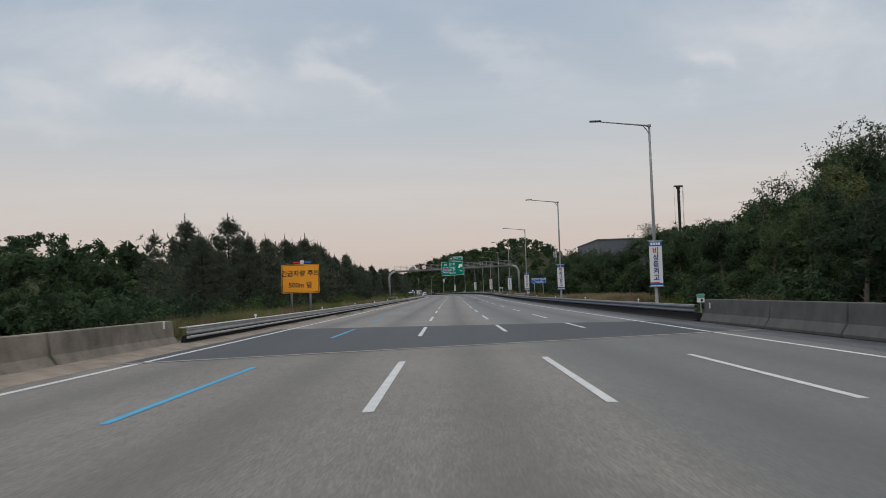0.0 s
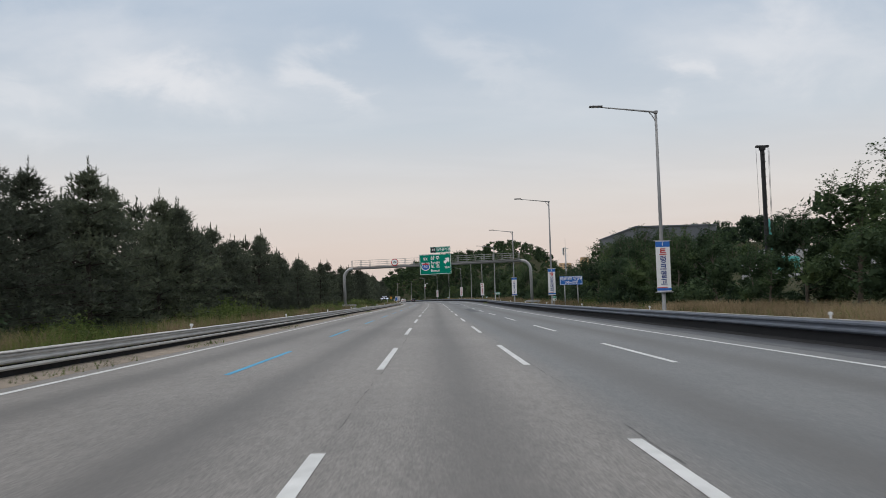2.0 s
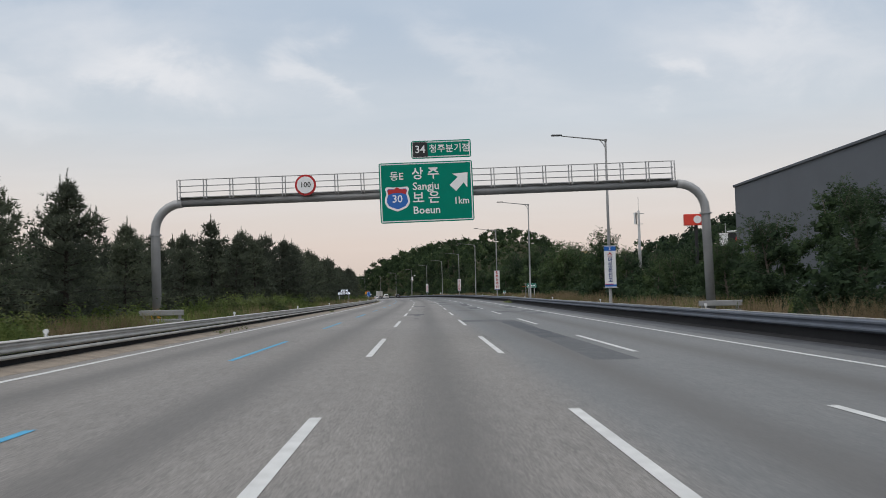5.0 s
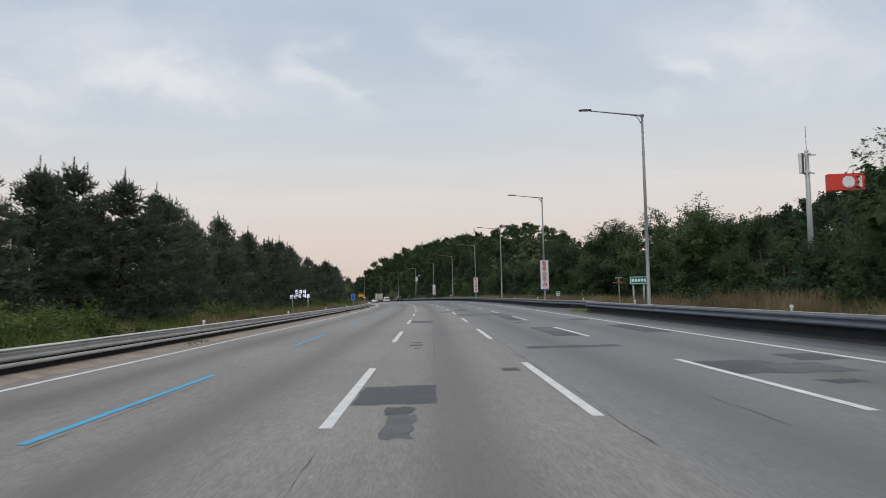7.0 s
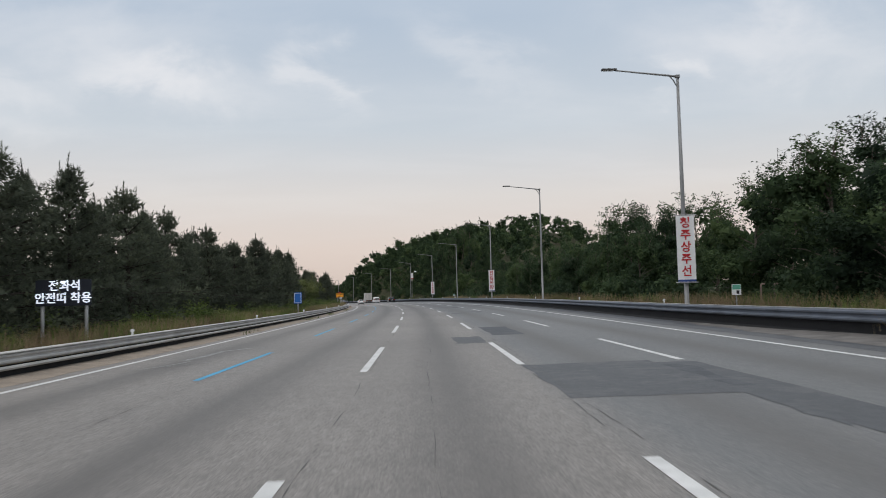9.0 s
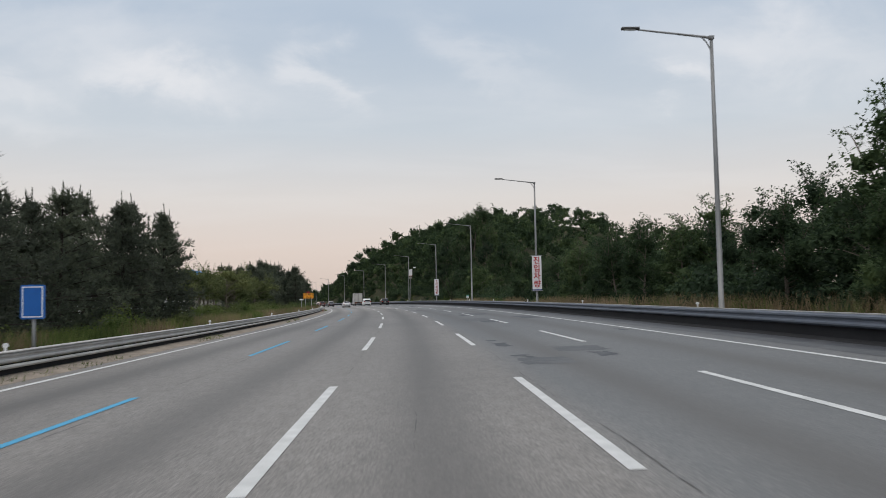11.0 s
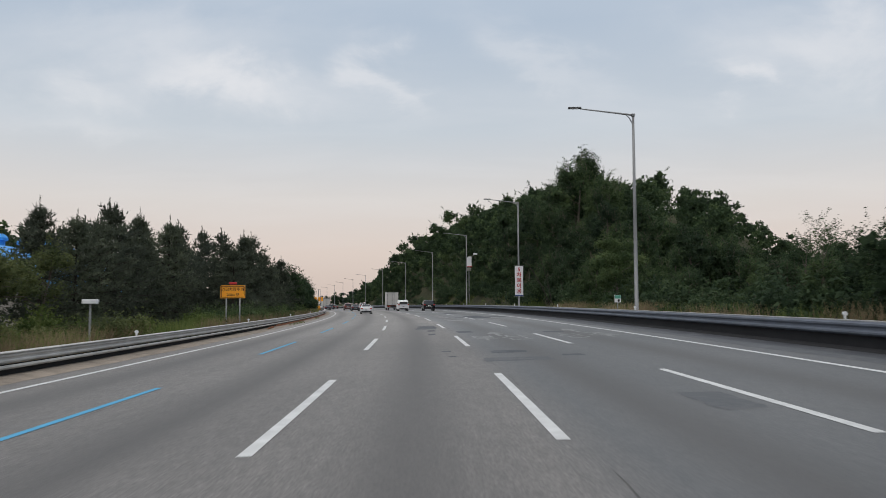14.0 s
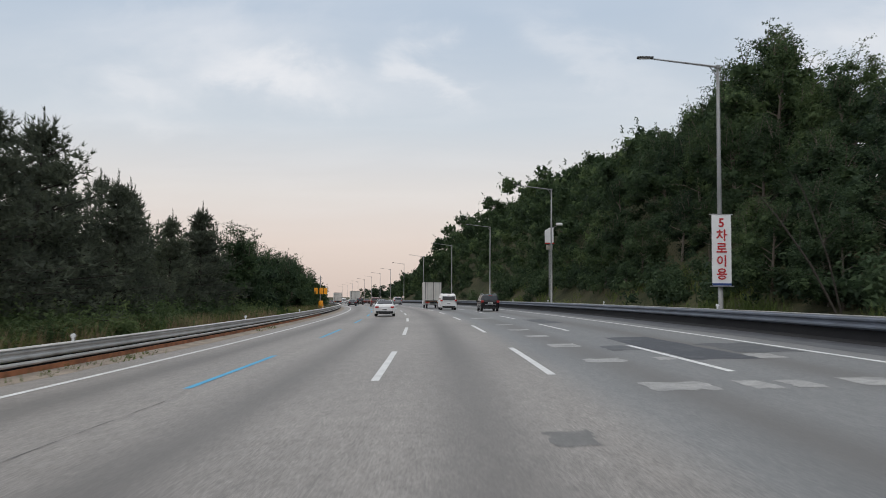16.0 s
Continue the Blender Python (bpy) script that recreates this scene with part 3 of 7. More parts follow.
def build_road():
    road = obj("road", None, None, "worn grey asphalt motorway carriageway with five lanes", "road", kind="structure")
    for name, s0, s1, mat, sk0, sk1, lab in (("deck_surface", -150, JOINT, DECK, SKEW, SKEW, "pale concrete bridge deck"),
                                             ("asphalt_surface", 44.0, 1400, ASPHALT, 0, 0, "worn grey asphalt")):
        v, f, u = strip(s0, s1, -9.75, 11.35, 0.0, 4.0, sk0, 6)
        obj(name, raw(name, v, f, mat, u), road, lab)
    # dark resurfaced stretch, skewed at its near end and square at its far end
    verts, uvs, faces = [], [], []
    for i in range(6):
        for k in range(7):
            d = -9.75 + 21.1 * k / 6
            a = JOINT + SKEW * d
            a += (44.0 - a) * i / 5
            verts.append(rd(a, d, 0.002 if i < 5 else 0.0))
            uvs.append((d, a))
    for i in range(5):
        for k in range(6):
            a = i * 7 + k
            faces.append((a, a + 1, a + 8, a + 7))
    obj("resurfaced_asphalt", raw("resurfaced_asphalt", verts, faces, ASPHALT_DARK, uvs), road, "darker newly laid asphalt")
    for name, a, b, z, mat, lab in (("expansion_joint", JOINT - 0.22, JOINT + 0.12, 0.012, CONCRETE, "pale concrete expansion joint"), ("joint_gap", JOINT + 0.12, JOINT + 0.2, 0.014, CRACK, "black rubber joint seal")):
        v, f, u = strip(a, b, -9.7, 11.3, z, 0.2, SKEW, 6)
        obj(name, raw(name, v, f, mat, u), road, lab)
    # sandy strip between the paving and the rail
    verts, faces, uvs = [], [], []
    rows = list(np.arange(-80, 700, 1.5)) + list(np.arange(700, 1000, 10.0))
    for s in rows:
        inner = -9.42 + 0.12 * noise.noise((s * 0.35, 0, 0)) + 0.05 * noise.noise((s * 1.7, 4, 0))
        for d, z in ((inner, 0.004), (inner - 0.2, 0.035), (-10.0, 0.09), (-10.6, 0.13)):
            verts.append(rd(s, d, z + 0.02 * noise.noise((s, d * 3, 1)) * (d < inner)))
            uvs.append((d, s))
    for i in range(len(rows) - 1):
        for k in range(3):
            a = i * 4 + k
            faces.append((a + 1, a, a + 4, a + 5))
    obj("sandy_shoulder", raw("sandy_shoulder", verts, faces, SHOULDER, uvs), road, "sandy gravel shoulder")
    # dirt washed against the right-hand kerb
    for base, mat, z0 in ((10.15, PATCH[1], 0.003), (10.85, PATCH[0], 0.0042)):
        verts, faces, uvs = [], [], []
        for s in rows:
            inner = base + 0.25 * noise.noise((s * 0.12, 7, base)) + 0.12 * noise.noise((s * 0.8, 9, base))
            for d, z in ((inner, z0), (11.7, z0 + 0.002)):
                verts.append(rd(s, d, z))
                uvs.append((d, s))
        faces = [(2 * i, 2 * i + 1, 2 * i + 3, 2 * i + 2) for i in range(len(rows) - 1)]
        obj("kerb_dirt", raw("kerb_dirt", verts, faces, mat, uvs), road, "dark dirt along the kerb")
    # bare gravel where the rail steps back
    verts, faces = [], []
    for k in range(20):
        s = 245.0 + 1.6 * k
        inner = 11.0 + 0.4 * noise.noise((s * 0.3, 3, 0)) + 0.7 * smooth(262, 276, s)
        verts += [rd(s, inner, 0.008), rd(s, 12.2, 0.03), rd(s, 13.4, 0.22)]
    for i in range(19):
        for k in range(2):
            a = 3 * i + k
            faces.append((a, a + 1, a + 4, a + 3))
    obj("gravel_apron", raw("gravel_apron", verts, faces, plain("grimy_gravel", (0.12, 0.112, 0.105), 0.95, vary=0.4, scale=1.2, fine=26, bump=0.6)), road, "bare grey gravel beside the paving")
    # edge lines
    for name, d in (("edge_line", LEFT_EDGE), ("edge_line", RIGHT_EDGE)):
        v, f, u = strip(-140, 1300, d - 0.09, d + 0.09, 0.006, 4.0)
        if d < 0:
            v = [rd(a, k + 0.3 * smooth(322, 356, a) + 0.13 * smooth(385, 410, a), 0.006) for k, a in u]
        obj(name, raw(name, v, f, PAINT, u), road, "solid white edge line")
    # lane dashes, 20 m apart
    for line, first, mat, w in ((LINE_BLUE, 11.45, PAINT_BLUE, 0.075), (LINE_1, 12.1, PAINT, 0.085), (LINE_2, 12.6, PAINT, 0.085), (LINE_3, 12.45, PAINT, 0.085)):
        for k in range(-2, 46):
            s0 = first + 20 * k
            # repainted a little further on after the resurfacing
            s0, s1 = {LINE_BLUE: (33.6, 42.1), LINE_1: (33.6, 42.6), LINE_2: (35.9, 43.2), LINE_3: (37.8, 44.1)}[line] if k == 1 else (s0, s0 + (10.6 if line == LINE_BLUE and k == 17 else 8.97))
            v, f, u = strip(s0, s1, line - w, line + w, 0.0065, 3.0)
            obj("lane_dash", raw("lane_dash", v, f, mat, u), road)
    return road


def rail_profile(d, side, z0, z1, deep=1.0):
    """The closed W of a guard-rail beam. side: +1 when the road is on its left."""
    h = z1 - z0
    front = ((0.02, 0.0), (-0.03, 0.06), (-0.075, 0.16), (-0.075, 0.28), (-0.015, 0.42), (-0.015, 0.56), (-0.075, 0.70), (-0.075, 0.84), (-0.03, 0.95), (0.03, 1.0))
    pts = [(d + side * x * deep, z0 + h * u) for x, u in front]
    return pts + [(d + side * (x * deep + 0.012), z0 + h * u) for x, u in reversed(front)]


def build_rails():
    left = obj("guard_rail", None, None, "weathered steel guard rail with a lower tube on posts", "guard rail", kind="structure")
    st = list(np.arange(30.5, 700, 4.0)) + list(np.arange(702, 1300, 12.0))
    sweep(rail_profile(-10.15, -1, 0.385, 0.645, 0.55), st, STEEL_BEAM, "beam", left, "dull steel W beam")
    sweep([(-10.15 + 0.06 + 0.052 * math.cos(a), 0.3 + 0.052 * math.sin(a)) for a in (2 * math.pi * k / 8 for k in range(8))], st, STEEL_RAIL, "lower_tube", left, "round lower tube")
    # Black backing stands in for the shaded gap behind the tube.
    sweep([(-10.42, 0.0), (-10.18, 0.0), (-10.22, 0.36), (-10.28, 0.36)], st, KERB, "kerb", left, "grimy black kerb, shade under the beam put into its colour")
    sweep([(-10.42, 0.635), (-10.09, 0.635), (-10.085, 0.655), (-10.1, 0.668), (-10.42, 0.668)], st, STEEL_RAIL, "top_flange", left)
    rusty = list(np.arange(426, 500, 4.0))
    sweep([(-10.03, 0.05), (-9.98, 0.05), (-9.98, 0.21), (-10.03, 0.21)], rusty, RUST, "toe_board", left, "rusty steel strip under the tube")
    me = None
    for s in np.arange(32, 900, 4.0):
        if me is None:
            bm = bm_new()
            box(bm, (0, 0, 0.31), (0.12, 0.12, 0.64), 0.01)
            me = mesh_of("post", bm, STEEL)
        obj("post", me, left).matrix_basis = place(s, -10.33)
    dark = me.copy()
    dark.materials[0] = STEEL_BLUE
    right = obj("guard_rail", None, None, "bluish grey steel guard rail above a dark kerb", "guard rail", kind="structure")
    far = list(np.arange(248, 700, 4.0)) + list(np.arange(702, 1300, 12.0))
    for a, b, shift in ((42.4, 246.5, 0.0), (247.5, 0, 0.75)):
        run = list(np.arange(a, b, 4.0)) + [b] if b else far
        d0 = 11.75
        def offset(s):
            return d0 + (1.1 * (1 - smooth(248, 275, s)) if shift else 0.0)
        def along(profile, name, mat, lab, run=run):
            verts, faces, n = [], [], len(profile)
            for s in run:
                for x, z in profile:
                    verts.append(rd(s, x - 11.75 + offset(s), z))
            for i in range(len(run) - 1):
                for k in range(n):
                    q, r = i * n + k, i * n + (k + 1) % n
                    faces.append((q, r, r + n, q + n))
            faces.append(tuple(range(n))[::-1])
            faces.append(tuple(range((len(run) - 1) * n, len(run) * n)))
            obj(name, raw(name, verts, faces, mat), right, lab)
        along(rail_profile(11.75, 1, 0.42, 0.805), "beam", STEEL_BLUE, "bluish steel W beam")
        along([(11.735, 0.8), (11.86, 0.8), (11.86, 0.828), (11.735, 0.828)], "top_flange", STEEL_RAIL, "paler top edge")
        # Kerb drawn up to the beam, its black painting the shade below.
        along([(11.66, 0.0), (12.1, 0.0), (12.1, 0.42), (11.86, 0.42), (11.84, 0.1), (11.76, 0.05)], "kerb", KERB, "grimy black kerb, shade under the beam put into its colour")
        for s in np.arange(run[0] + 1, min(run[-1], 900), 4.0):
            obj("post", dark, right).matrix_basis = place(s, offset(s) + 0.2, 0.14)


def build_barriers():
    """Concrete parapets at the bridge end."""
    prof = ((0.0, 0.0), (0.62, 0.0), (0.62, 0.08), (0.42, 0.35), (0.36, 0.90), (0.34, 0.92), (0.06, 0.92), (0.04, 0.90), (0.0, 0.2))
    # The right parapet's darker concrete carries shade in its colour, besides grime.
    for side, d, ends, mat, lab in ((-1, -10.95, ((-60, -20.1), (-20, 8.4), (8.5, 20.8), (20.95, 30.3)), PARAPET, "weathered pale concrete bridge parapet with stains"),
                                    (1, 12.1, ((-60, -12.1), (-12, 10.4), (10.5, 26.9), (27.0, 33.4), (33.5, 42.0)), CONCRETE_DARK, "grimy concrete bridge parapet with its shade put into the dark tone")):
        wall = obj("parapet", None, None, lab, "parapet", kind="structure")
        for a, b in ends:
            st = list(np.linspace(a, b, max(2, int((b - a) / 4) + 1)))
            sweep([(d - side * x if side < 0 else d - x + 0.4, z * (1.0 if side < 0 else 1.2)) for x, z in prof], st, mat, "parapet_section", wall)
        bm = bm_new()
        box(bm, (0, 0, 0), (0.02, 0.12, 0.26), 0.004)
        o = part("reflector_plate", bm, WHITE, wall, "small white reflector plate")
        o.matrix_basis = place(40.7 if side > 0 else 29.0, 11.98 if side > 0 else -10.45, 0.8)


# ---- street furniture ----
LAMPS = [53.3, 99.0, 143.7, 187.3, 230.9, 274.1, 318.8, 363.2, 410.4, 453.7, 498.2] + [542.6 + 44.5 * k for k in range(12)]


def lamp_offset(s):
    """The row of lamps stands a little nearer to the road before the bend than in it."""
    return 12.55 + 0.2 * smooth(320, 365, s)


def build_lamps():
    """Galvanised motorway lamps; the first is built, the rest copied."""
    lamp = obj("street_lamp", None, None, "tall galvanised steel street lamp with a single arm", "street lamp", "street lamps along the motorway")
    bm = bm_new()
    tube(bm, [(0, 0, 0.0), (0, 0, 0.05), (0, 0, 0.06), (0, 0, 6.0), (0, 0, 12.0)], [0.16, 0.16, 0.115, 0.1, 0.068], 10)
    part("pole", bm, LAMP_STEEL, lamp, soft=True)
    bm = bm_new()
    box(bm, (0, 0, 0.03), (0.42, 0.42, 0.05), 0.01)
    part("base_plate", bm, LAMP_STEEL, lamp)
    bm = bm_new()
    tube(bm, [(0.05, 0, 12.0), (-0.25, 0, 12.06), (-1.5, 0, 12.2), (-3.1, 0, 12.38)], [0.06, 0.055, 0.045, 0.035], 8)
    part("arm", bm, LAMP_STEEL, lamp, soft=True)
    bm = bm_new()
    tube(bm, [(0, 0, 11.45), (-0.22, 0, 11.85), (-0.42, 0, 12.07)], [0.03, 0.028, 0.03], 6)
    part("bracket", bm, LAMP_STEEL, lamp)
    bm = bm_new()
    box(bm, (0, 0, 12.03), (0.2, 0.2, 0.16), 0.02)
    part("pole_cap", bm, LAMP_STEEL, lamp)
    bm = bm_new()
    box(bm, (-3.42, 0, 12.43), (0.75, 0.26, 0.09), 0.03, None)
    part("lamp_head", bm, CONCRETE_DARK, lamp, "dark flat lamp head")
    bm = bm_new()
    box(bm, (-3.45, 0, 12.378), (0.5, 0.2, 0.012))
    part("lens", bm, WHITE, lamp, "pale lamp glass, unlit")
    lamp.matrix_basis = place(LAMPS[0], lamp_offset(LAMPS[0]), 0.05)
    for s in LAMPS[1:]:
        copy_thing(lamp, place(s, lamp_offset(s), 0.05))


def banner(s, words, style, head_digit=""):
    """A narrow banner strapped to a lamp post. style: 'blue' for the numbered ones, 'red' for red letters on white."""
    w, z0, z1 = (0.8, 1.78, 4.62) if style == "blue" else (0.9, 1.8, 5.05)
    lab = "white lamp-post banner with %s letters" % ("navy and red" if style == "blue" else "large red")
    b = obj("lamp_post_banner", None, None, lab, "banner", "banners on the lamp posts")
    bm = bm_new()
    panel(bm, -w / 2, w / 2, z0, z1, -0.2, 0.012, 0.02)
    part("sheet", bm, WHITE, b)
    for z in (z0 - 0.03, z1 + 0.03):
        bm = bm_new()
        tube(bm, [(-w / 2 - 0.1, -0.19, z), (w / 2 + 0.1, -0.19, z)], 0.025, 6)
        box(bm, (0, -0.12, z), (0.22, 0.18, 0.05))
        part("banner_bar", bm, STEEL, b, "steel banner bar with a clamp")
    n = len(words)
    if style == "blue":
        bm = bm_new()
        box(bm, (0, -0.206, z1 - 0.17), (w, 0.008, 0.3))
        part("header", bm, BLUE, b, "blue header strip")
        if head_digit:
            lettering(head_digit, 0.26, LETTER, b, 0, -0.212, z1 - 0.17)
        else:
            bm = bm_new()
            for k in range(4):
                box(bm, (-0.24 + 0.16 * k, -0.213, z1 - 0.17), (0.12, 0.006, 0.15))
            part("print_bar", bm, LETTER, b)
        bm = bm_new()
        box(bm, (0, -0.206, z0 + 0.13), (w, 0.008, 0.14))
        part("footer", bm, BLUE, b, "blue footer stripe")
        bm = bm_new()
        box(bm, (-0.1, -0.207, z0 + 0.22), (w * 0.7, 0.008, 0.05))
        part("red_stripe", bm, RED, b)
        top, bot, size = z1 - 0.42, z0 + 0.3, min(0.62, 2.1 / n)
    else:
        bm = bm_new()
        box(bm, (0, -0.206, z0 + 0.06), (w, 0.008, 0.1))
        part("footer", bm, NAVY, b, "dark footer stripe")
        top, bot, size = z1 - 0.08, z0 + 0.2, min(0.74, 2.85 / n)
    for k, ch in enumerate(words):
        z = top - (top - bot) * (k + 0.5) / n
        lettering(ch, size * (1.12 if style == "blue" and k == 0 else 1.0), RED if style == "red" or k == 0 else NAVY, b, 0, -0.214, z, bold=0.02)
    b.matrix_basis = place(s, lamp_offset(s), 0.05)


def sign_board(name, label, s, d0, d1, z0, z1, sheet, border, posts, lines, letter, back=STEEL, turn=0.0, depth=0.05, post_r=0.06):
    """A board on posts. lines: (text, size, x, z) in the board's own metres."""
    b = obj(name, None, None, label, "road sign")
    w = d1 - d0
    bm = bm_new()
    panel(bm, -w / 2, w / 2, z0, z1, 0.0, depth, 0.06)
    part("panel", bm, sheet, b)
    if border is not None:
        bm = bm_new()
        rim(bm, -w / 2 + 0.05, w / 2 - 0.05, z0 + 0.05, z1 - 0.05, 0.035, -0.004, 0.008)
        part("border", bm, border, b)
    for x in posts:
        bm = bm_new()
        tube(bm, [(x, depth + post_r, -0.3), (x, depth + post_r, z1 - 0.1)], post_r, 8)
        part("post", bm, STEEL, b, soft=True)
    for k in (0.25, 0.75):
        bm = bm_new()
        box(bm, (0, depth + 0.02, z0 + (z1 - z0) * k), (w * 0.9, 0.04, 0.06))
        part("back_rib", bm, back, b)
    for text, size, x, z in lines:
        lettering(text, size, letter, b, x, -0.008, z, bold=0.012)
    m = place(s, (d0 + d1) / 2, 0.0, turn)
    b.matrix_basis = m
    return b


def beacon(parent, x, z):
    """Red and blue warning light on a sign's top edge."""
    for dx, mat, name in ((-0.42, RED, "red_light"), (0.42, BLUE, "blue_light")):
        bm = bm_new()
        tube(bm, [(x + dx - 0.3, 0.05, z + 0.12), (x + dx + 0.3, 0.05, z + 0.12)], 0.09, 8)
        part(name, bm, mat, parent, soft=True)
    bm = bm_new()
    box(bm, (x, 0.05, z + 0.16), (0.3, 0.2, 0.32), 0.04)
    part("beacon_box", bm, WHITE, parent, "white control box")


def build_signs():
    b = sign_board("warning_sign", "orange emergency vehicle warning sign with black letters on two posts", 67.3, -14.0, -10.97, 1.98, 4.28, ORANGE, BLACK, (-0.75, 0.75),
                   [("긴급차량 주의", 0.53, 0, 3.52), ("500m 앞", 0.55, 0, 2.6)], BLACK, post_r=0.09)
    beacon(b, 0.15, 4.28)
    b = sign_board("warning_sign", "small orange emergency vehicle warning sign with red beacon", 420.0, -12.86, -11.22, 2.2, 3.06, ORANGE, BLACK, (-0.45, 0.45),
                   [("긴급차량주의", 0.27, 0, 2.78), ("200m 앞", 0.24, 0, 2.42)], BLACK, post_r=0.05)
    bm = bm_new()
    box(bm, (0, 0.05, 3.2), (0.5, 0.16, 0.16), 0.04)
    part("red_light", bm, RED, b, "red beacon")
    sign_board("direction_sign", "blue snow plough entrance sign with white letters", 142.0, 13.2, 15.65, 2.85, 3.78, BLUE, LETTER, (-0.7, 0.7),
               [("제설차량 진입부", 0.36, 0, 3.5), ("100m전방", 0.36, 0, 3.1)], LETTER)
    b = sign_board("name_sign", "small green sign with faint white letters on two posts", 236.8, 12.84, 14.1, 2.0, 2.56, GREEN, LETTER, (-0.35, 0.35), [], LETTER)
    bm = bm_new()
    for k in range(5):
        box(bm, (-0.4 + 0.2 * k, -0.008, 2.28), (0.15, 0.008, 0.2))
    part("print_bar", bm, LETTER, b)
    b = sign_board("message_sign", "dark seat-belt reminder board with white letters on posts", 262.5, -13.75, -11.85, 1.72, 2.62, NIGHT, None, (-0.75, 0.75),
                   [("전좌석", 0.40, 0.05, 2.4), ("안전띠 착용", 0.40, 0, 1.97)], LED)
    sign_board("direction_sign", "small plain blue roadside sign on a post", 309.7, -11.6, -10.9, 1.4, 2.4, BLUE, LETTER, (0.0,), [], LETTER)
    # distance markers
    for s, d in ((45.2, 12.9), (269.6, 13.3), (414.0, 12.6), (143.2, 12.75)):
        k = obj("distance_marker", None, None, "small green and white distance marker on a short post", "marker", "distance markers")
        bm = bm_new()
        panel(bm, -0.2, 0.2, 1.0, 1.46, 0.0, 0.02, 0.03)
        part("panel", bm, WHITE, k)
        bm = bm_new()
        box(bm, (0, -0.004, 1.34), (0.37, 0.006, 0.2))
        part("header", bm, PALE_GREEN, k, "green upper half")
        bm = bm_new()
        box(bm, (0.06, -0.004, 1.12), (0.12, 0.006, 0.15))
        part("print_bar", bm, BLACK, k)
        bm = bm_new()
        tube(bm, [(0, 0.05, -0.2), (0, 0.05, 1.45)], 0.03, 6)
        part("post", bm, STEEL, k)
        k.matrix_basis = place(s, d, -0.12 if s < 50 else 0.2)
    # emergency phone post with red lamps
    k = obj("roadside_camera_post", None, None, "thin post with a red and white cross arm", "post")
    bm = bm_new()
    tube(bm, [(0, 0, -0.2), (0, 0, 2.5)], 0.04, 6)
    part("post", bm, STEEL, k)
    for z, mat, w in ((2.1, RUST, 0.95), (2.45, CONCRETE, 0.5)):
        bm = bm_new()
        box(bm, (0, -0.03, z), (w, 0.08, 0.1), 0.02)
        part("cross_arm", bm, mat, k)
    k.matrix_basis = place(242.3, 13.4, 0.1)
    # white camera cabinet on a pole among the trees
    k = obj("traffic_camera", None, None, "white traffic camera cabinet with a red strip on a pole", "camera")
    bm = bm_new()
    ring = [(-0.58, 6.75), (0.42, 6.75), (0.42, 8.5), (-0.1, 8.5), (-0.58, 8.15)]
    front, back = [[bm.verts.new((x, y, z)) for x, z in ring] for y in (-0.34, -0.14)]
    bm.faces.new(front)
    bm.faces.new(back[::-1])
    for i in range(5):
        bm.faces.new((front[i], back[i], back[(i + 1) % 5], front[(i + 1) % 5]))
    bmesh.ops.recalc_face_normals(bm, faces=bm.faces)
    part("cabinet", bm, WHITE, k, "white cabinet with a cut corner")
    bm = bm_new()
    box(bm, (-0.02, -0.25, 6.65), (1.1, 0.2, 0.12), 0.02)
    part("red_strip", bm, RED, k, "red light strip")
    bm = bm_new()
    box(bm, (-0.05, -0.22, 6.2), (0.75, 0.2, 0.55), 0.03)
    part("control_box", bm, CONCRETE, k, "grey control box")
    bm = bm_new()
    tube(bm, [(0.0, 0, 8.35), (0.9, 0, 8.75)], 0.04, 6)
    part("camera_arm", bm, LAMP_STEEL, k)
    bm = bm_new()
    tube(bm, [(0, 0, -0.8), (0, 0, 8.4)], 0.09, 8)
    part("pole", bm, LAMP_STEEL, k)
    bm = bm_new()
    box(bm, (1.15, -0.1, 8.95), (0.75, 0.4, 0.32), 0.1)
    part("camera_head", bm, WHITE, k, "white camera housing")
    k.matrix_basis = place(513.0, 15.5, 1.0)
    # amber lane control sign at the end of the hedge
    k = obj("lane_control_sign", None, None, "amber roadside warning panel with yellow base on a post", "sign")
    bm = bm_new()
    tube(bm, [(0, 0.1, -0.2), (0, 0.1, 4.4)], 0.06, 8)
    part("post", bm, STEEL, k)
    for x in (-0.5, 0.12, 0.62):
        bm = bm_new()
        box(bm, (x, 0, 2.55), (0.42, 0.16, 0.75), 0.05)
        part("lamp_panel", bm, ORANGE, k, "amber panel")
    bm = bm_new()
    tube(bm, [(0.1, 0, 0.4), (0.1, 0, 0.5), (0.1, 0, 1.3), (0.1, 0, 1.4)], [0.3, 0.34, 0.26, 0.2], 10)
    part("drum", bm, ORANGE, k, "yellow drum")
    k.matrix_basis = place(517.0, -11.5, 0.05)
    # pair of marker posts on the right, a box on a post on the left
    for d in (14.9, 15.6):
        bm = bm_new()
        tube(bm, [(0, 0, -0.2), (0, 0, 1.46), (0.03, 0, 1.53), (0.09, 0, 1.56), (0.2, 0, 1.55)], [0.05, 0.05, 0.05, 0.05, 0.05], 8)
        o = part("marker_post", bm, RUSTY_STEEL, None, "")
        tagged(o, "short brownish steel post with a hooked top in the verge", "post", "marker posts")
        o.matrix_basis = place(276.4, d + 2.3, 0.1)
    bm = bm_new()
    box(bm, (0, 0, 0.05), (0.16, 4.2, 0.02), 0.004)
    box(bm, (0.07, 0, 0.1), (0.02, 4.2, 0.12), 0.004)
    o = part("fallen_rail_strip", bm, RUST, None, "")
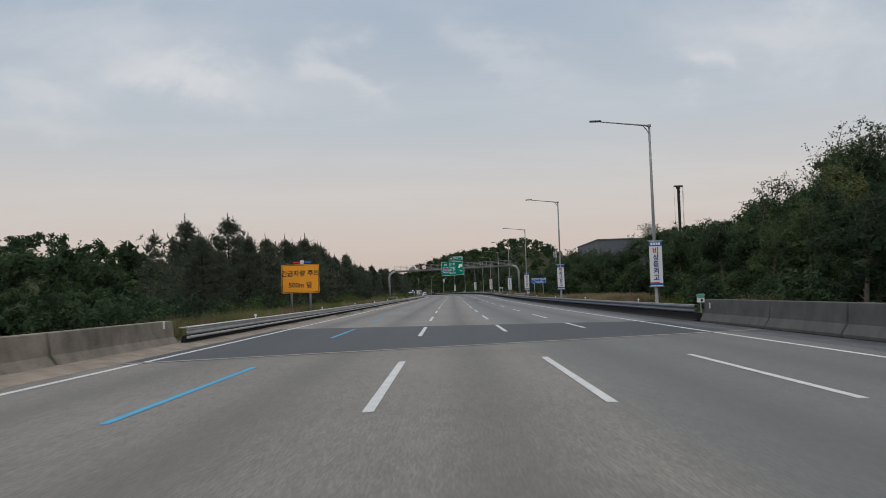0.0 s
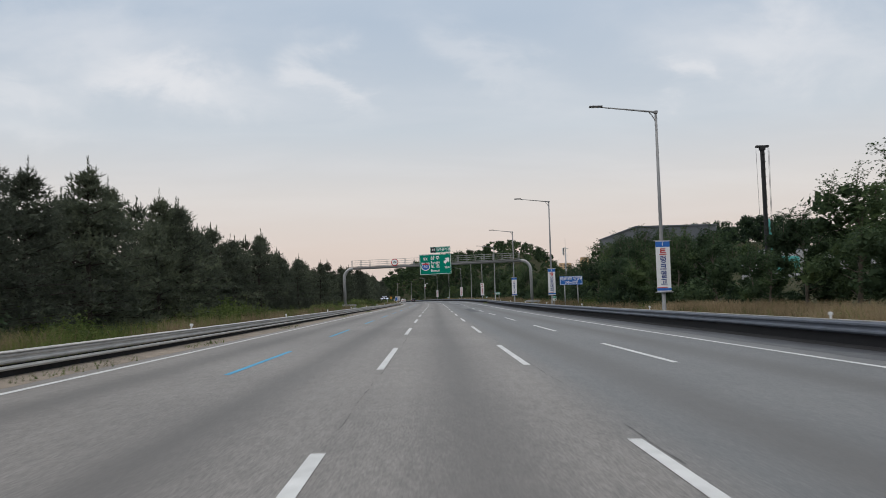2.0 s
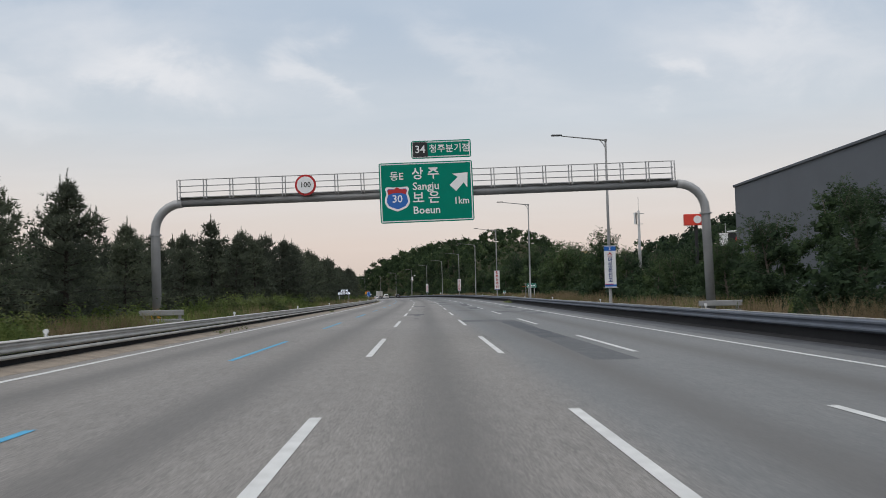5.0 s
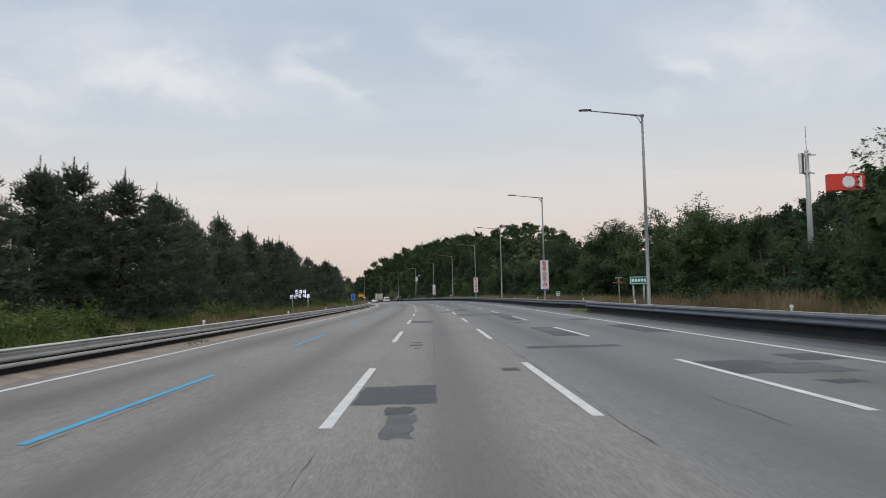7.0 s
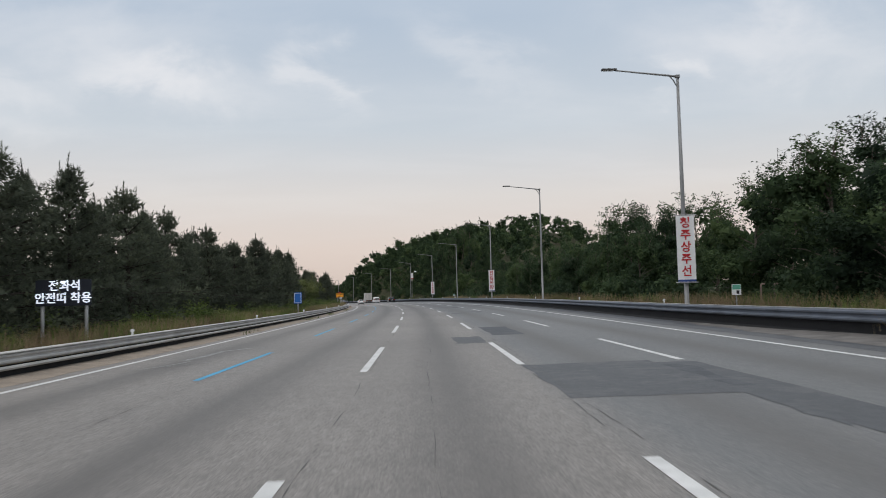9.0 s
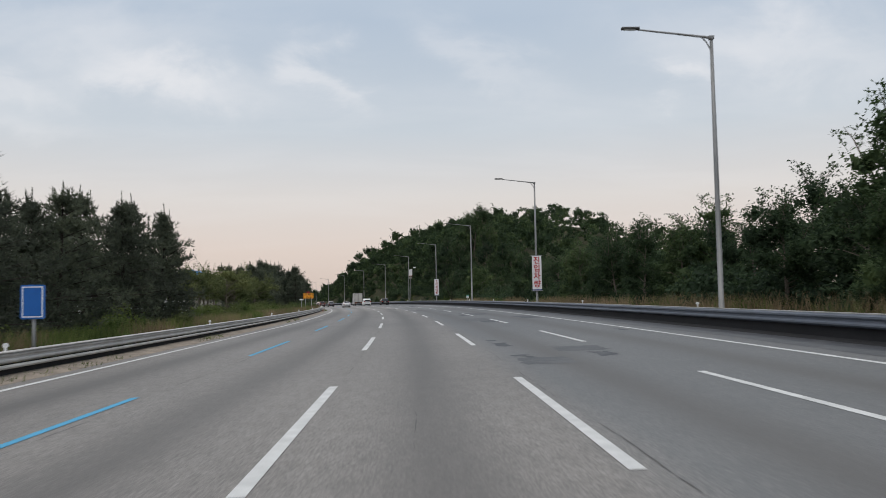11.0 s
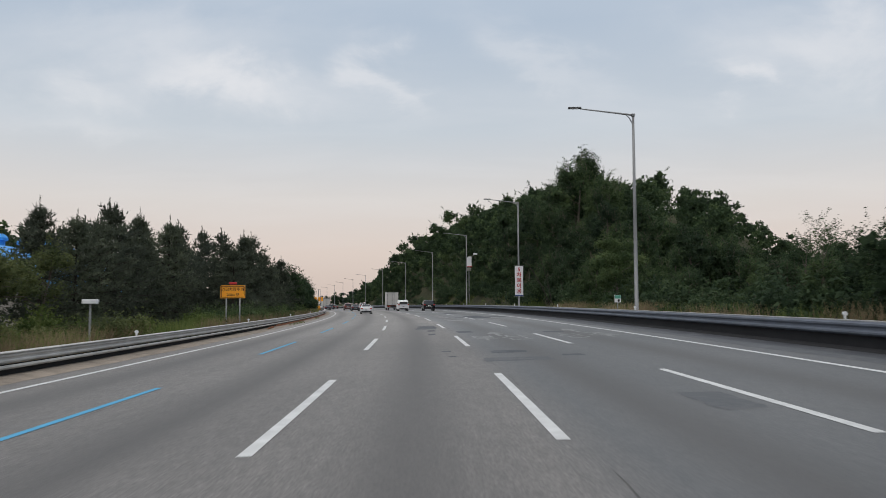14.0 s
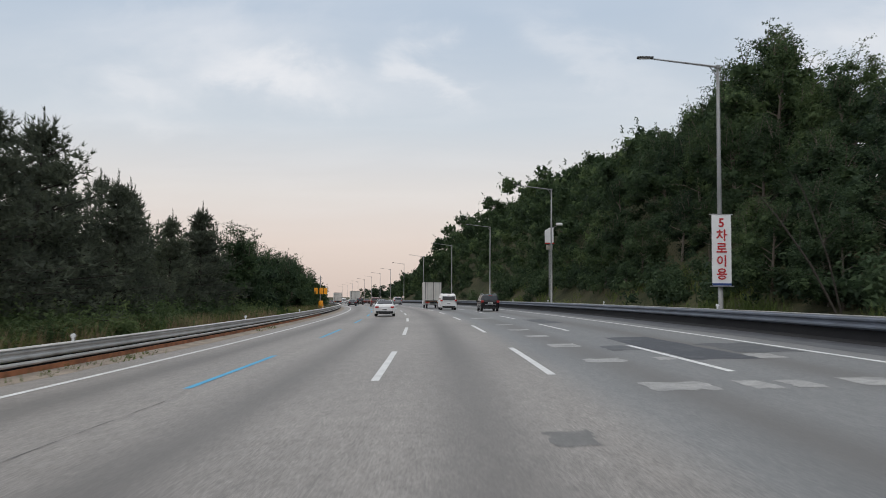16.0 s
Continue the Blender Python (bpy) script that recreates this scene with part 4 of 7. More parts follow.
    tagged(o, "rusty bent steel strip lying on the sandy shoulder", "scrap")
    o.matrix_basis = place(422.3, -9.85, 0.03, 3)
    k = obj("measuring_post", None, None, "thin post with a white instrument box", "post")
    bm = bm_new()
    tube(bm, [(0, 0, -0.2), (0, 0, 1.7)], 0.04, 6)
    part("post", bm, STEEL, k)
    bm = bm_new()
    box(bm, (0, 0, 1.75), (0.5, 0.3, 0.16), 0.03)
    part("instrument_box", bm, WHITE, k)
    k.matrix_basis = place(393.0, -11.6, 0.2)


def build_gantry():
    g = obj("sign_gantry", None, None, "grey tubular steel gantry over the carriageway with railing", "gantry")
    xl, xr, zb = -12.9, 13.2, 6.4
    for x, sgn, name in ((xl, 1, "post"), (xr, -1, "post")):
        bm = bm_new()
        pts = [(x, 0, -0.2), (x, 0, zb - 1.3)] + [(x + sgn * 1.3 * (1 - math.cos(a)), 0, zb - 1.3 + 1.3 * math.sin(a)) for a in (radians(15 * k) for k in range(1, 7))]
        tube(bm, pts, 0.21, 12)
        part(name, bm, STEEL, g, "curved tubular post", soft=True)
        bm = bm_new()
        tube(bm, [(x, 0, zb - 1.5), (x, 0, zb - 1.42)], 0.28, 12)
        part("flange", bm, STEEL, g)
    bm = bm_new()
    tube(bm, [(xl + 1.3, 0, zb), (xr - 1.3, 0, zb)], 0.18, 12)
    part("beam", bm, LAMP_STEEL, g, soft=True)
    bm = bm_new()
    box(bm, (0, 0.15, zb + 0.25), (23.4, 0.7, 0.04))
    part("walkway", bm, STEEL, g)
    for z in (0.5, 0.78, 1.08):
        bm = bm_new()
        tube(bm, [(-11.7, -0.2, zb + z), (11.7, -0.2, zb + z)], 0.022, 6)
        part("handrail", bm, STEEL, g)
    me = None
    for k in range(20):
        if me is None:
            bm = bm_new()
            box(bm, (-0.07, 0, 0.62), (0.045, 0.05, 0.95))
            box(bm, (0.07, 0, 0.62), (0.045, 0.05, 0.95))
            me = mesh_of("railing_post", bm, STEEL)
        o = obj("railing_post", me, g)
        o.location = (-11.7 + 23.4 * k / 19, -0.2, zb)
    # big green board
    for name, x0, x1, z0, z1 in (("direction_board", -2.28, 2.12, 5.02, 7.86), ("junction_board", -0.72, 2.1, 8.02, 8.86)):
        bm = bm_new()
        panel(bm, x0, x1, z0, z1, -0.42, 0.05, 0.1)
        p = part(name, bm, GREEN, g, "green reflective board with white letters")
        bm = bm_new()
        rim(bm, x0 + 0.05, x1 - 0.05, z0 + 0.05, z1 - 0.05, 0.045, -0.424, 0.008)
        part("border", bm, LETTER, p)
        for x in (x0 + 0.8, x1 - 0.5):
            bm = bm_new()
            box(bm, (x, -0.3, (z0 + z1) / 2), (0.1, 0.12, (z1 - z0) * 0.96))
            part("back_rib", bm, STEEL, p)
        if name == "direction_board":
            for t, size, x, z in (("상 주", 0.62, -0.1, 7.28), ("Sangju", 0.5, -0.1, 6.7), ("보 은", 0.62, -0.1, 6.14), ("Boeun", 0.5, -0.1, 5.57), ("1km", 0.46, 1.55, 5.96)):
                lettering(t, size, LETTER, p, x, -0.43, z, squeeze=0.92 if size < 0.5 else 1.0)
            lettering("동E", 0.46, LETTER, p, -1.46, -0.43, 7.2)
            # route shield
            for scale, mat, y, nm in ((1.14, LETTER, -0.432, "route_shield"), (0.95, BLUE, -0.438, "shield_field")):
                bm = bm_new()
                half = [(0.0, -0.56), (0.18, -0.50), (0.40, -0.40), (0.52, -0.2), (0.50, 0.0), (0.44, 0.18), (0.5, 0.38), (0.42, 0.46), (0.2, 0.44)]
                ring = half + [(-x, z) for x, z in reversed(half[1:])]
                bm.faces.new([bm.verts.new((-1.46 + x * scale, y, 6.2 + z * scale)) for x, z in ring])
                part(nm, bm, mat, p)
            bm = bm_new()
            cap = [(0.43, 0.16), (0.48, 0.36), (0.40, 0.44), (0.2, 0.42), (0.0, 0.53), (-0.2, 0.42), (-0.40, 0.44), (-0.48, 0.36), (-0.43, 0.16), (-0.2, 0.24), (0.2, 0.24)]
            bm.faces.new([bm.verts.new((-1.46 + x * 0.95, -0.441, 6.2 + z * 0.95)) for x, z in cap])
            part("shield_top", bm, RED, p)
            lettering("30", 0.5, LETTER, p, -1.46, -0.444, 6.14)
            # slanting arrow
            bm = bm_new()
            turn = Matrix.Rotation(radians(-45), 3, "Y")
            pts = [(0, 0.52), (0.48, -0.02), (0.19, 0.04), (0.21, -0.5), (-0.21, -0.5), (-0.19, 0.04), (-0.48, -0.02)]
            bm.faces.new([bm.verts.new(Vector((1.52, -0.43, 6.92)) + Vector((x * 0.7071 + z * 0.7071, 0, -x * 0.7071 + z * 0.7071))) for x, z in pts])
            part("arrow", bm, LETTER, p)
        else:
            bm = bm_new()
            box(bm, (x0 + 0.42, -0.424, (z0 + z1) / 2), (0.7, 0.008, z1 - z0 - 0.12))
            part("number_field", bm, BLACK, p)
            lettering("34", 0.5, LETTER, p, x0 + 0.42, -0.43, (z0 + z1) / 2)
            lettering("청주분기점", 0.42, LETTER, p, x0 + 1.8, -0.43, (z0 + z1) / 2)
    # round speed limit
    for r, mat, y, nm in ((0.5, RED, -0.3, "speed_disc"), (0.4, LETTER, -0.335, "speed_face")):
        bm = bm_new()
        tube(bm, [(-5.75, y, 7.0), (-5.75, y + 0.03, 7.0)], r, 24)
        part(nm, bm, mat, g)
    lettering("100", 0.34, BLACK, g, -5.75, -0.345, 7.0)
    g.matrix_basis = place(169.2, 0) @ Matrix.Translation((0, 0, 6.4)) @ Matrix.Rotation(radians(-1.2), 4, "Y") @ Matrix.Translation((0, 0, -6.4))
    bm = bm_new()
    box(bm, (xl, -0.2, 0.9), (0.44, 0.06, 1.0), 0.02)
    p = part("hazard_plate", bm, ORANGE, g, "orange and black striped hazard plate")
    for z in (0.55, 0.8, 1.05, 1.3):
        bm = bm_new()
        box(bm, (xl, -0.236, z), (0.42, 0.01, 0.1), 0.0, Matrix.Rotation(0.6, 3, "Y"))
        part("stripe", bm, BLACK, p)
    # steel guards round the posts
    for d in (-13.0, 13.2):
        k = obj("post_guard", None, None, "short grey guard rail round the gantry post", "guard rail", "guards at the gantry posts")
        for z in (0.55, 0.95):
            bm = bm_new()
            box(bm, (0, 0, z), (2.0, 0.08, 0.25), 0.03)
            part("beam", bm, STEEL, k)
        for x in (-0.8, 0.8):
            bm = bm_new()
            box(bm, (x, 0.08, 0.4), (0.1, 0.1, 1.0))
            part("post", bm, STEEL, k)
        k.matrix_basis = place(167.6, d + (0.9 if d < 0 else 0.0), 0.05)


def build_delineators():
    """Small white reflectors on the rails."""
    bm = bm_new()
    box(bm, (0, 0, 0.05), (0.06, 0.04, 0.12))
    tube(bm, [(0, -0.03, 0.16), (0, 0.03, 0.16)], 0.065, 10)
    me = mesh_of("rail_reflector", bm, WHITE)
    for d, z, first in ((-10.28, 0.655, 42), (11.98, 0.815, 56)):
        for k in range(22):
            s = first + 22 * k
            o = obj("rail_reflector", me, None, "small round white reflector on a guard rail", "reflector", "reflectors on the guard rails")
            o.matrix_basis = place(s, d + (1.1 * (1 - smooth(248, 275, s)) if d > 0 and s > 247 else 0.0), z)


# ---- plants ----
def inner_mass(rng, c, r, flat, verts, faces, n=24):
    """The sprays of leaves inside a clump, which close it to the eye."""
    for _ in range(n):
        u = Vector((rng.gauss(0, 1), rng.gauss(0, 1), rng.gauss(0, 1))).normalized()
        p = c + Vector((u.x, u.y, u.z * flat)) * r * rng.uniform(0.3, 0.9)
        a = Vector((rng.gauss(0, 1), rng.gauss(0, 1), rng.gauss(0, 1))).normalized()
        b = a.cross(u).normalized()
        i = len(verts)
        verts += [p + a * r * 0.45, p - a * r * 0.26 + b * r * 0.38, p - a * r * 0.26 - b * r * 0.38]
        faces.append((i, i + 1, i + 2))


def leaf(rng, p, n, k, verts, faces):
    """One pointed leaf at p that faces n, k metres long."""
    t = n.orthogonal().normalized()
    t.rotate(Matrix.Rotation(rng.uniform(0, 6.28), 3, n))
    b = n.cross(t) * (0.36 * k)
    i = len(verts)
    verts += [p - t * (0.5 * k) + b, p - t * (0.5 * k) - b, p + t * (0.6 * k) - Vector((0, 0, 0.12 * k))]
    faces.append((i, i + 1, i + 2))


def leaf_cloud(rng, centres, per, size, verts, faces, core=0.56, fill=20):
    """Small pointed leaves on the outside of each clump, most of them on its upper side."""
    for c, r in centres:
        if core:
            inner_mass(rng, c, r * core, 0.8, verts, faces, fill)
        for _ in range(per):
            u = Vector((rng.gauss(0, 1), rng.gauss(0, 1), rng.gauss(0.25, 0.9))).normalized()
            reach = rng.uniform(0.66, 1.02) if rng.random() < 0.85 else rng.uniform(1.0, 1.28)
            p = c + Vector((u.x, u.y, u.z * 0.8)) * r * reach
            n = (u + Vector((rng.gauss(0, 0.42), rng.gauss(0, 0.42), rng.gauss(0.3, 0.4)))).normalized()
            leaf(rng, p, n, size * rng.uniform(0.65, 1.4), verts, faces)


def feathered_shoot(rng, base, way, length, size, verts, faces):
    """A thin young shoot with leaflets in pairs along it, which breaks the crown's outline."""
    side = way.orthogonal().normalized()
    i = len(verts)
    verts += [base - side * 0.012, base + side * 0.012, base + way * length]
    faces.append((i, i + 1, i + 2))
    n = max(4, int(length / 0.085))
    for k in range(n):
        p = base + way * length * (0.25 + 0.75 * (k + rng.random()) / n) + Vector((rng.gauss(0, 0.09), rng.gauss(0, 0.09), rng.gauss(0, 0.05)))
        leaf(rng, p, Vector((rng.gauss(0, 0.7), rng.gauss(0, 0.7), 0.7)).normalized(), size * rng.uniform(0.7, 1.25), verts, faces)


def deciduous(seed, height, width, mat, bark, per=22, size=0.2, low=0.05, limbs=15, core=0.56, shoots=0, fill=20, sprays=0):
    """A broad-leaved tree or large shrub about height metres tall."""
    rng = random.Random(seed)
    tree = obj("broadleaf_tree", None, None, "dark green broad-leaved tree in the roadside verge", "tree")
    bm = bm_new()
    lean = Vector((rng.uniform(-0.6, 0.6), rng.uniform(-0.6, 0.6), 0))
    stem = [Vector((0, 0, -0.4)), Vector((0.05, 0.02, height * 0.2)), lean * 0.4 + Vector((0, 0, height * 0.45)), lean + Vector((0, 0, height * 0.85))]
    tube(bm, stem, [0.035 * height ** 0.8, 0.028 * height ** 0.8, 0.018 * height ** 0.8, 0.02], 6)
    centres = []
    for k in range(limbs):
        h = height * (low + 0.04 + (0.84 - low) * (k + rng.random()) / limbs)
        a = rng.uniform(0, 6.28)
        u = (h / height - low) / (1 - low)
        reach = width * (0.55 + 0.45 * math.sin(math.pi * min(1, 0.2 + u * 0.75))) * rng.uniform(0.5, 1.0) * (1.0 if u < 0.6 else 1.0 - 0.75 * (u - 0.6) / 0.4)
        root = lean * (h / height) ** 2 + Vector((0, 0, h * 0.8))
        tip = Vector((math.cos(a) * reach, math.sin(a) * reach, h + rng.uniform(-0.2, 0.5)))
        tube(bm, [root, root.lerp(tip, 0.5) + Vector((0, 0, 0.25)), tip], [0.05, 0.035, 0.012], 3)
        for f in (0.62, 1.0):
            c = root.lerp(tip, f) + Vector((rng.uniform(-0.3, 0.3), rng.uniform(-0.3, 0.3), rng.uniform(-0.1, 0.35)))
            centres.append((c, height * rng.uniform(0.085, 0.165)))
    for k in range(7):
        centres.append((lean + Vector((rng.uniform(-0.25, 0.25) * width, rng.uniform(-0.25, 0.25) * width, height * rng.uniform(0.78, 0.92))), height * rng.uniform(0.06, 0.11)))
    verts, faces = [], []
    # open sprays that stand above the close crown, each with fronds held level along it
    tops = [c for c, r in sorted(centres, key=lambda e: -e[0].z)[: len(centres) // 2]]
    for _ in range(sprays):
        a, base = rng.uniform(0, 6.28), rng.choice(tops)
        out = Vector((math.cos(a), math.sin(a), 0))
        tip = base + out * rng.uniform(0.3, 1.1) + Vector((0, 0, rng.uniform(0.9, 2.1)))
        mid = base.lerp(tip, 0.5) + Vector((0, 0, 0.2))
        tube(bm, [base, mid, tip], [0.035, 0.025, 0.008], 3)
        for k in range(9):
            p = mid.lerp(tip, (k + rng.random() - 3) / 6.5)
            b = rng.uniform(0, 6.28)
            feathered_shoot(rng, p, Vector((math.cos(b), math.sin(b), rng.uniform(-0.15, 0.5))).normalized(), rng.uniform(0.35, 0.75), size * 0.85, verts, faces)
    part("trunk", bm, bark, tree, "bare branching trunk")
    if sprays:
        leaf_cloud(rng, [e for e in centres if e[0].z < 0.72 * height], per, size, verts, faces, core, fill)
        leaf_cloud(rng, [e for e in centres if e[0].z >= 0.72 * height], per * 3 // 5, size * 0.9, verts, faces, core * 0.7, fill)
    else:
        leaf_cloud(rng, centres, per, size, verts, faces, core, fill)
    upper = sorted(centres, key=lambda e: -e[0].z)[: len(centres) * 2 // 3]
    for _ in range(shoots):
        c, r = rng.choice(upper)
        u = Vector((rng.gauss(0, 0.7), rng.gauss(0, 0.7), rng.uniform(0.35, 1.3))).normalized()
        way = (u + Vector((rng.gauss(0, 0.25), rng.gauss(0, 0.25), 0.5))).normalized()
        feathered_shoot(rng, c + u * r * 0.75, way, rng.uniform(0.5, 1.25), size * 0.85, verts, faces)
    obj("crown", raw("crown", verts, faces, mat), tree, "dense leafy crown")
    return tree


def pine(seed, height, width, blades=16, rows=12, limbs=6, size=0.28, thick=0.1, pads=6):
    """A pine: whorls of rising limbs, brushes of needles along their twigs, upright candles at the tips."""
    rng = random.Random(seed)
    tree = obj("pine_tree", None, None, "dark green pine tree with dense needles beside the motorway", "tree")
    bm = bm_new()
    bend = Vector((rng.uniform(-0.4, 0.4), rng.uniform(-0.4, 0.4), 0))
    tube(bm, [(0, 0, -0.4), (0, 0, height * 0.15), bend * 0.5 + Vector((0, 0, height * 0.5)), bend + Vector((0, 0, height * 0.97))], [0.17, 0.14, 0.09, 0.02], 7)
    verts, faces = [], []

    def brush(c, way, l0, n, spread=0.62):
        """Needles round a twig's end."""
        for _ in range(n):
            d = (way + Vector((rng.gauss(0, spread), rng.gauss(0, spread), rng.gauss(0.12, spread * 0.8)))).normalized()
            across = d.orthogonal().normalized()
            across.rotate(Matrix.Rotation(rng.uniform(0, 6.28), 3, d))
            l = l0 * rng.uniform(0.75, 1.3)
            p = c + d * (0.12 * l)
            i = len(verts)
            verts.extend([p - across * l0 * thick, p + across * l0 * thick, p + d * l])
            faces.append((i, i + 1, i + 2))

    def pad(c, way, r, n):
        """A close pad of needles: its twigs inside, brushes over it."""
        inner_mass(rng, c, r * 0.8, 0.6, verts, faces, 6)
        for _ in range(4):
            o = Vector((rng.gauss(0, 0.6), rng.gauss(0, 0.6), rng.gauss(0.15, 0.42))) * r
            brush(c + o, way * 0.5 + o.normalized() * 0.5 + Vector((0, 0, 0.45)), size, n // 4)

    def candle(c, l):
        for q in range(3):
            brush(c + Vector((0, 0, l * (0.1 + 0.3 * q))), Vector((0, 0, 1.9)), l * 0.42, 5, 0.34)

    for k in range(rows):
        u = max(0.0, min(1.0, (k + rng.uniform(-0.3, 0.3)) / (rows - 1)))
        h = height * (0.07 + 0.82 * u)
        reach = width * min(1.0, 1.22 * (1 - u) ** 0.85 + 0.1) * rng.uniform(0.8, 1.12)
        turn = rng.uniform(0, 6.28)
        for b in range(limbs if u < 0.75 else limbs - 1):
            a = turn + 6.28 * b / limbs + rng.gauss(0, 0.25)
            root = bend * (h / height) + Vector((0, 0, h))
            out = Vector((math.cos(a), math.sin(a), 0))
            long_ = reach * rng.uniform(0.6, 1.1)
            tip = root + out * long_ + Vector((0, 0, long_ * (rng.uniform(-0.12, 0.12) + 0.75 * u ** 1.5)))
            tube(bm, [root, tip], [0.035, 0.01], 3, False)
            way = (tip - root).normalized()
            side = Vector((-out.y, out.x, 0))
            for j in range(pads):
                f = 0.28 + 0.72 * (j + 0.7) / pads
                fan = long_ * 0.26 * (1.15 - f)
                c = root.lerp(tip, f) + side * rng.gauss(0, 0.12 + fan) + Vector((0, 0, rng.gauss(0.03, 0.1)))
                pad(c, way, 0.34 * rng.uniform(0.75, 1.2) * (1.0 if u < 0.85 else 0.75), blades)
            if u > 0.42 and rng.random() < 0.75:
                candle(tip + Vector((rng.gauss(0, 0.08), rng.gauss(0, 0.08), 0.05)), rng.uniform(0.35, 0.6))
    # the leader, with its whorl of side shoots
    top = bend + Vector((0, 0, height * 0.88))
    for j in range(6):
        brush(top + Vector((rng.gauss(0, 0.03), rng.gauss(0, 0.03), height * 0.018 * j)), Vector((0, 0, 1.1)), 0.22, 12, 0.6)
    for j in range(7):
        a = j * 0.9 + rng.uniform(0, 0.5)
        z = rng.uniform(-0.25, 0.5)
        foot = top + Vector((math.cos(a), math.sin(a), 0)) * rng.uniform(0.18, 0.42) + Vector((0, 0, z))
        brush(foot, Vector((math.cos(a) * 0.4, math.sin(a) * 0.4, 0.9)), 0.22, 10, 0.5)
        candle(foot + Vector((0, 0, 0.12)), rng.uniform(0.3, 0.55))
    candle(top + Vector((0, 0, height * 0.095)), 0.6)
    part("trunk", bm, BARK, tree, "straight dark trunk with limbs")
    obj("crown", raw("crown", verts, faces, NEEDLES), tree, "needle crown with upright shoots")
    return tree


def shrub(seed, size, mat, per=110, leaf_size=0.055, core=0.3, shoots=14):
    rng = random.Random(seed)
    verts, faces = [], []
    centres = [(Vector((rng.gauss(0, 0.45), rng.gauss(0, 0.45), rng.uniform(0.15, 0.75))) * size, size * rng.uniform(0.25, 0.42)) for _ in range(9)]
    leaf_cloud(rng, centres, per, leaf_size, verts, faces, core)
    for _ in range(shoots):
        c, r = rng.choice(centres)
        way = Vector((rng.gauss(0, 0.35), rng.gauss(0, 0.35), 1)).normalized()
        feathered_shoot(rng, c + Vector((0, 0, r * 0.5)), way, rng.uniform(0.3, 0.6) * size, leaf_size, verts, faces)
    return obj("shrub", raw("shrub", verts, faces, mat), None, "low green leafy shrub in the verge", "shrub")


def scatter(makers, spots, rng):
    """Stand copies of the given trees on spots of (s, d, scale)."""
    first = {}
    for s, d, k in spots:
        m = rng.choice(makers)
        pose_ = Matrix.Translation(land(s, d, -0.05)) @ Matrix.Rotation(rng.uniform(0, 6.28), 4, "Z") @ Matrix.Diagonal((k * rng.uniform(0.9, 1.12), k * rng.uniform(0.9, 1.12), k, 1))
        if m.name in first:
            copy_thing(m, pose_)
        else:
            first[m.name] = (m, pose_)
    for m, pose_ in first.values():
        m.matrix_basis = pose_


def merged(name, label, makers, spots, rng, mat):
    """Trees too many and too hidden to tell apart, joined into one object."""
    data = []
    for m in makers:
        me = m.data or next(o for o in m.children if o.name.startswith("crown")).data
        co = np.empty(len(me.vertices) * 3)
        me.vertices.foreach_get("co", co)
        n = len(me.polygons[0].vertices)
        vi = np.empty(len(me.loops), dtype=np.int64)
        me.loops.foreach_get("vertex_index", vi)
        data.append((co.reshape(-1, 3), vi.reshape(-1, n)))
    vs, fs, base = [], [], 0
    for s, d, k in spots:
        co, fa = rng.choice(data)
        a = rng.uniform(0, 6.28)
        turn = np.array([[math.cos(a), math.sin(a), 0], [-math.sin(a), math.cos(a), 0], [0, 0, 1]]) * k
        vs.append(co @ turn + np.array(land(s, d, -0.05)))
        fs.append(fa + base)
        base += len(co)
    obj(name, raw(name, np.concatenate(vs).tolist(), np.concatenate(fs).tolist(), mat), None, label, "woods", kind="stuff")
    for m in makers:
        for o in (*m.children, m):
            bpy.data.objects.remove(o)


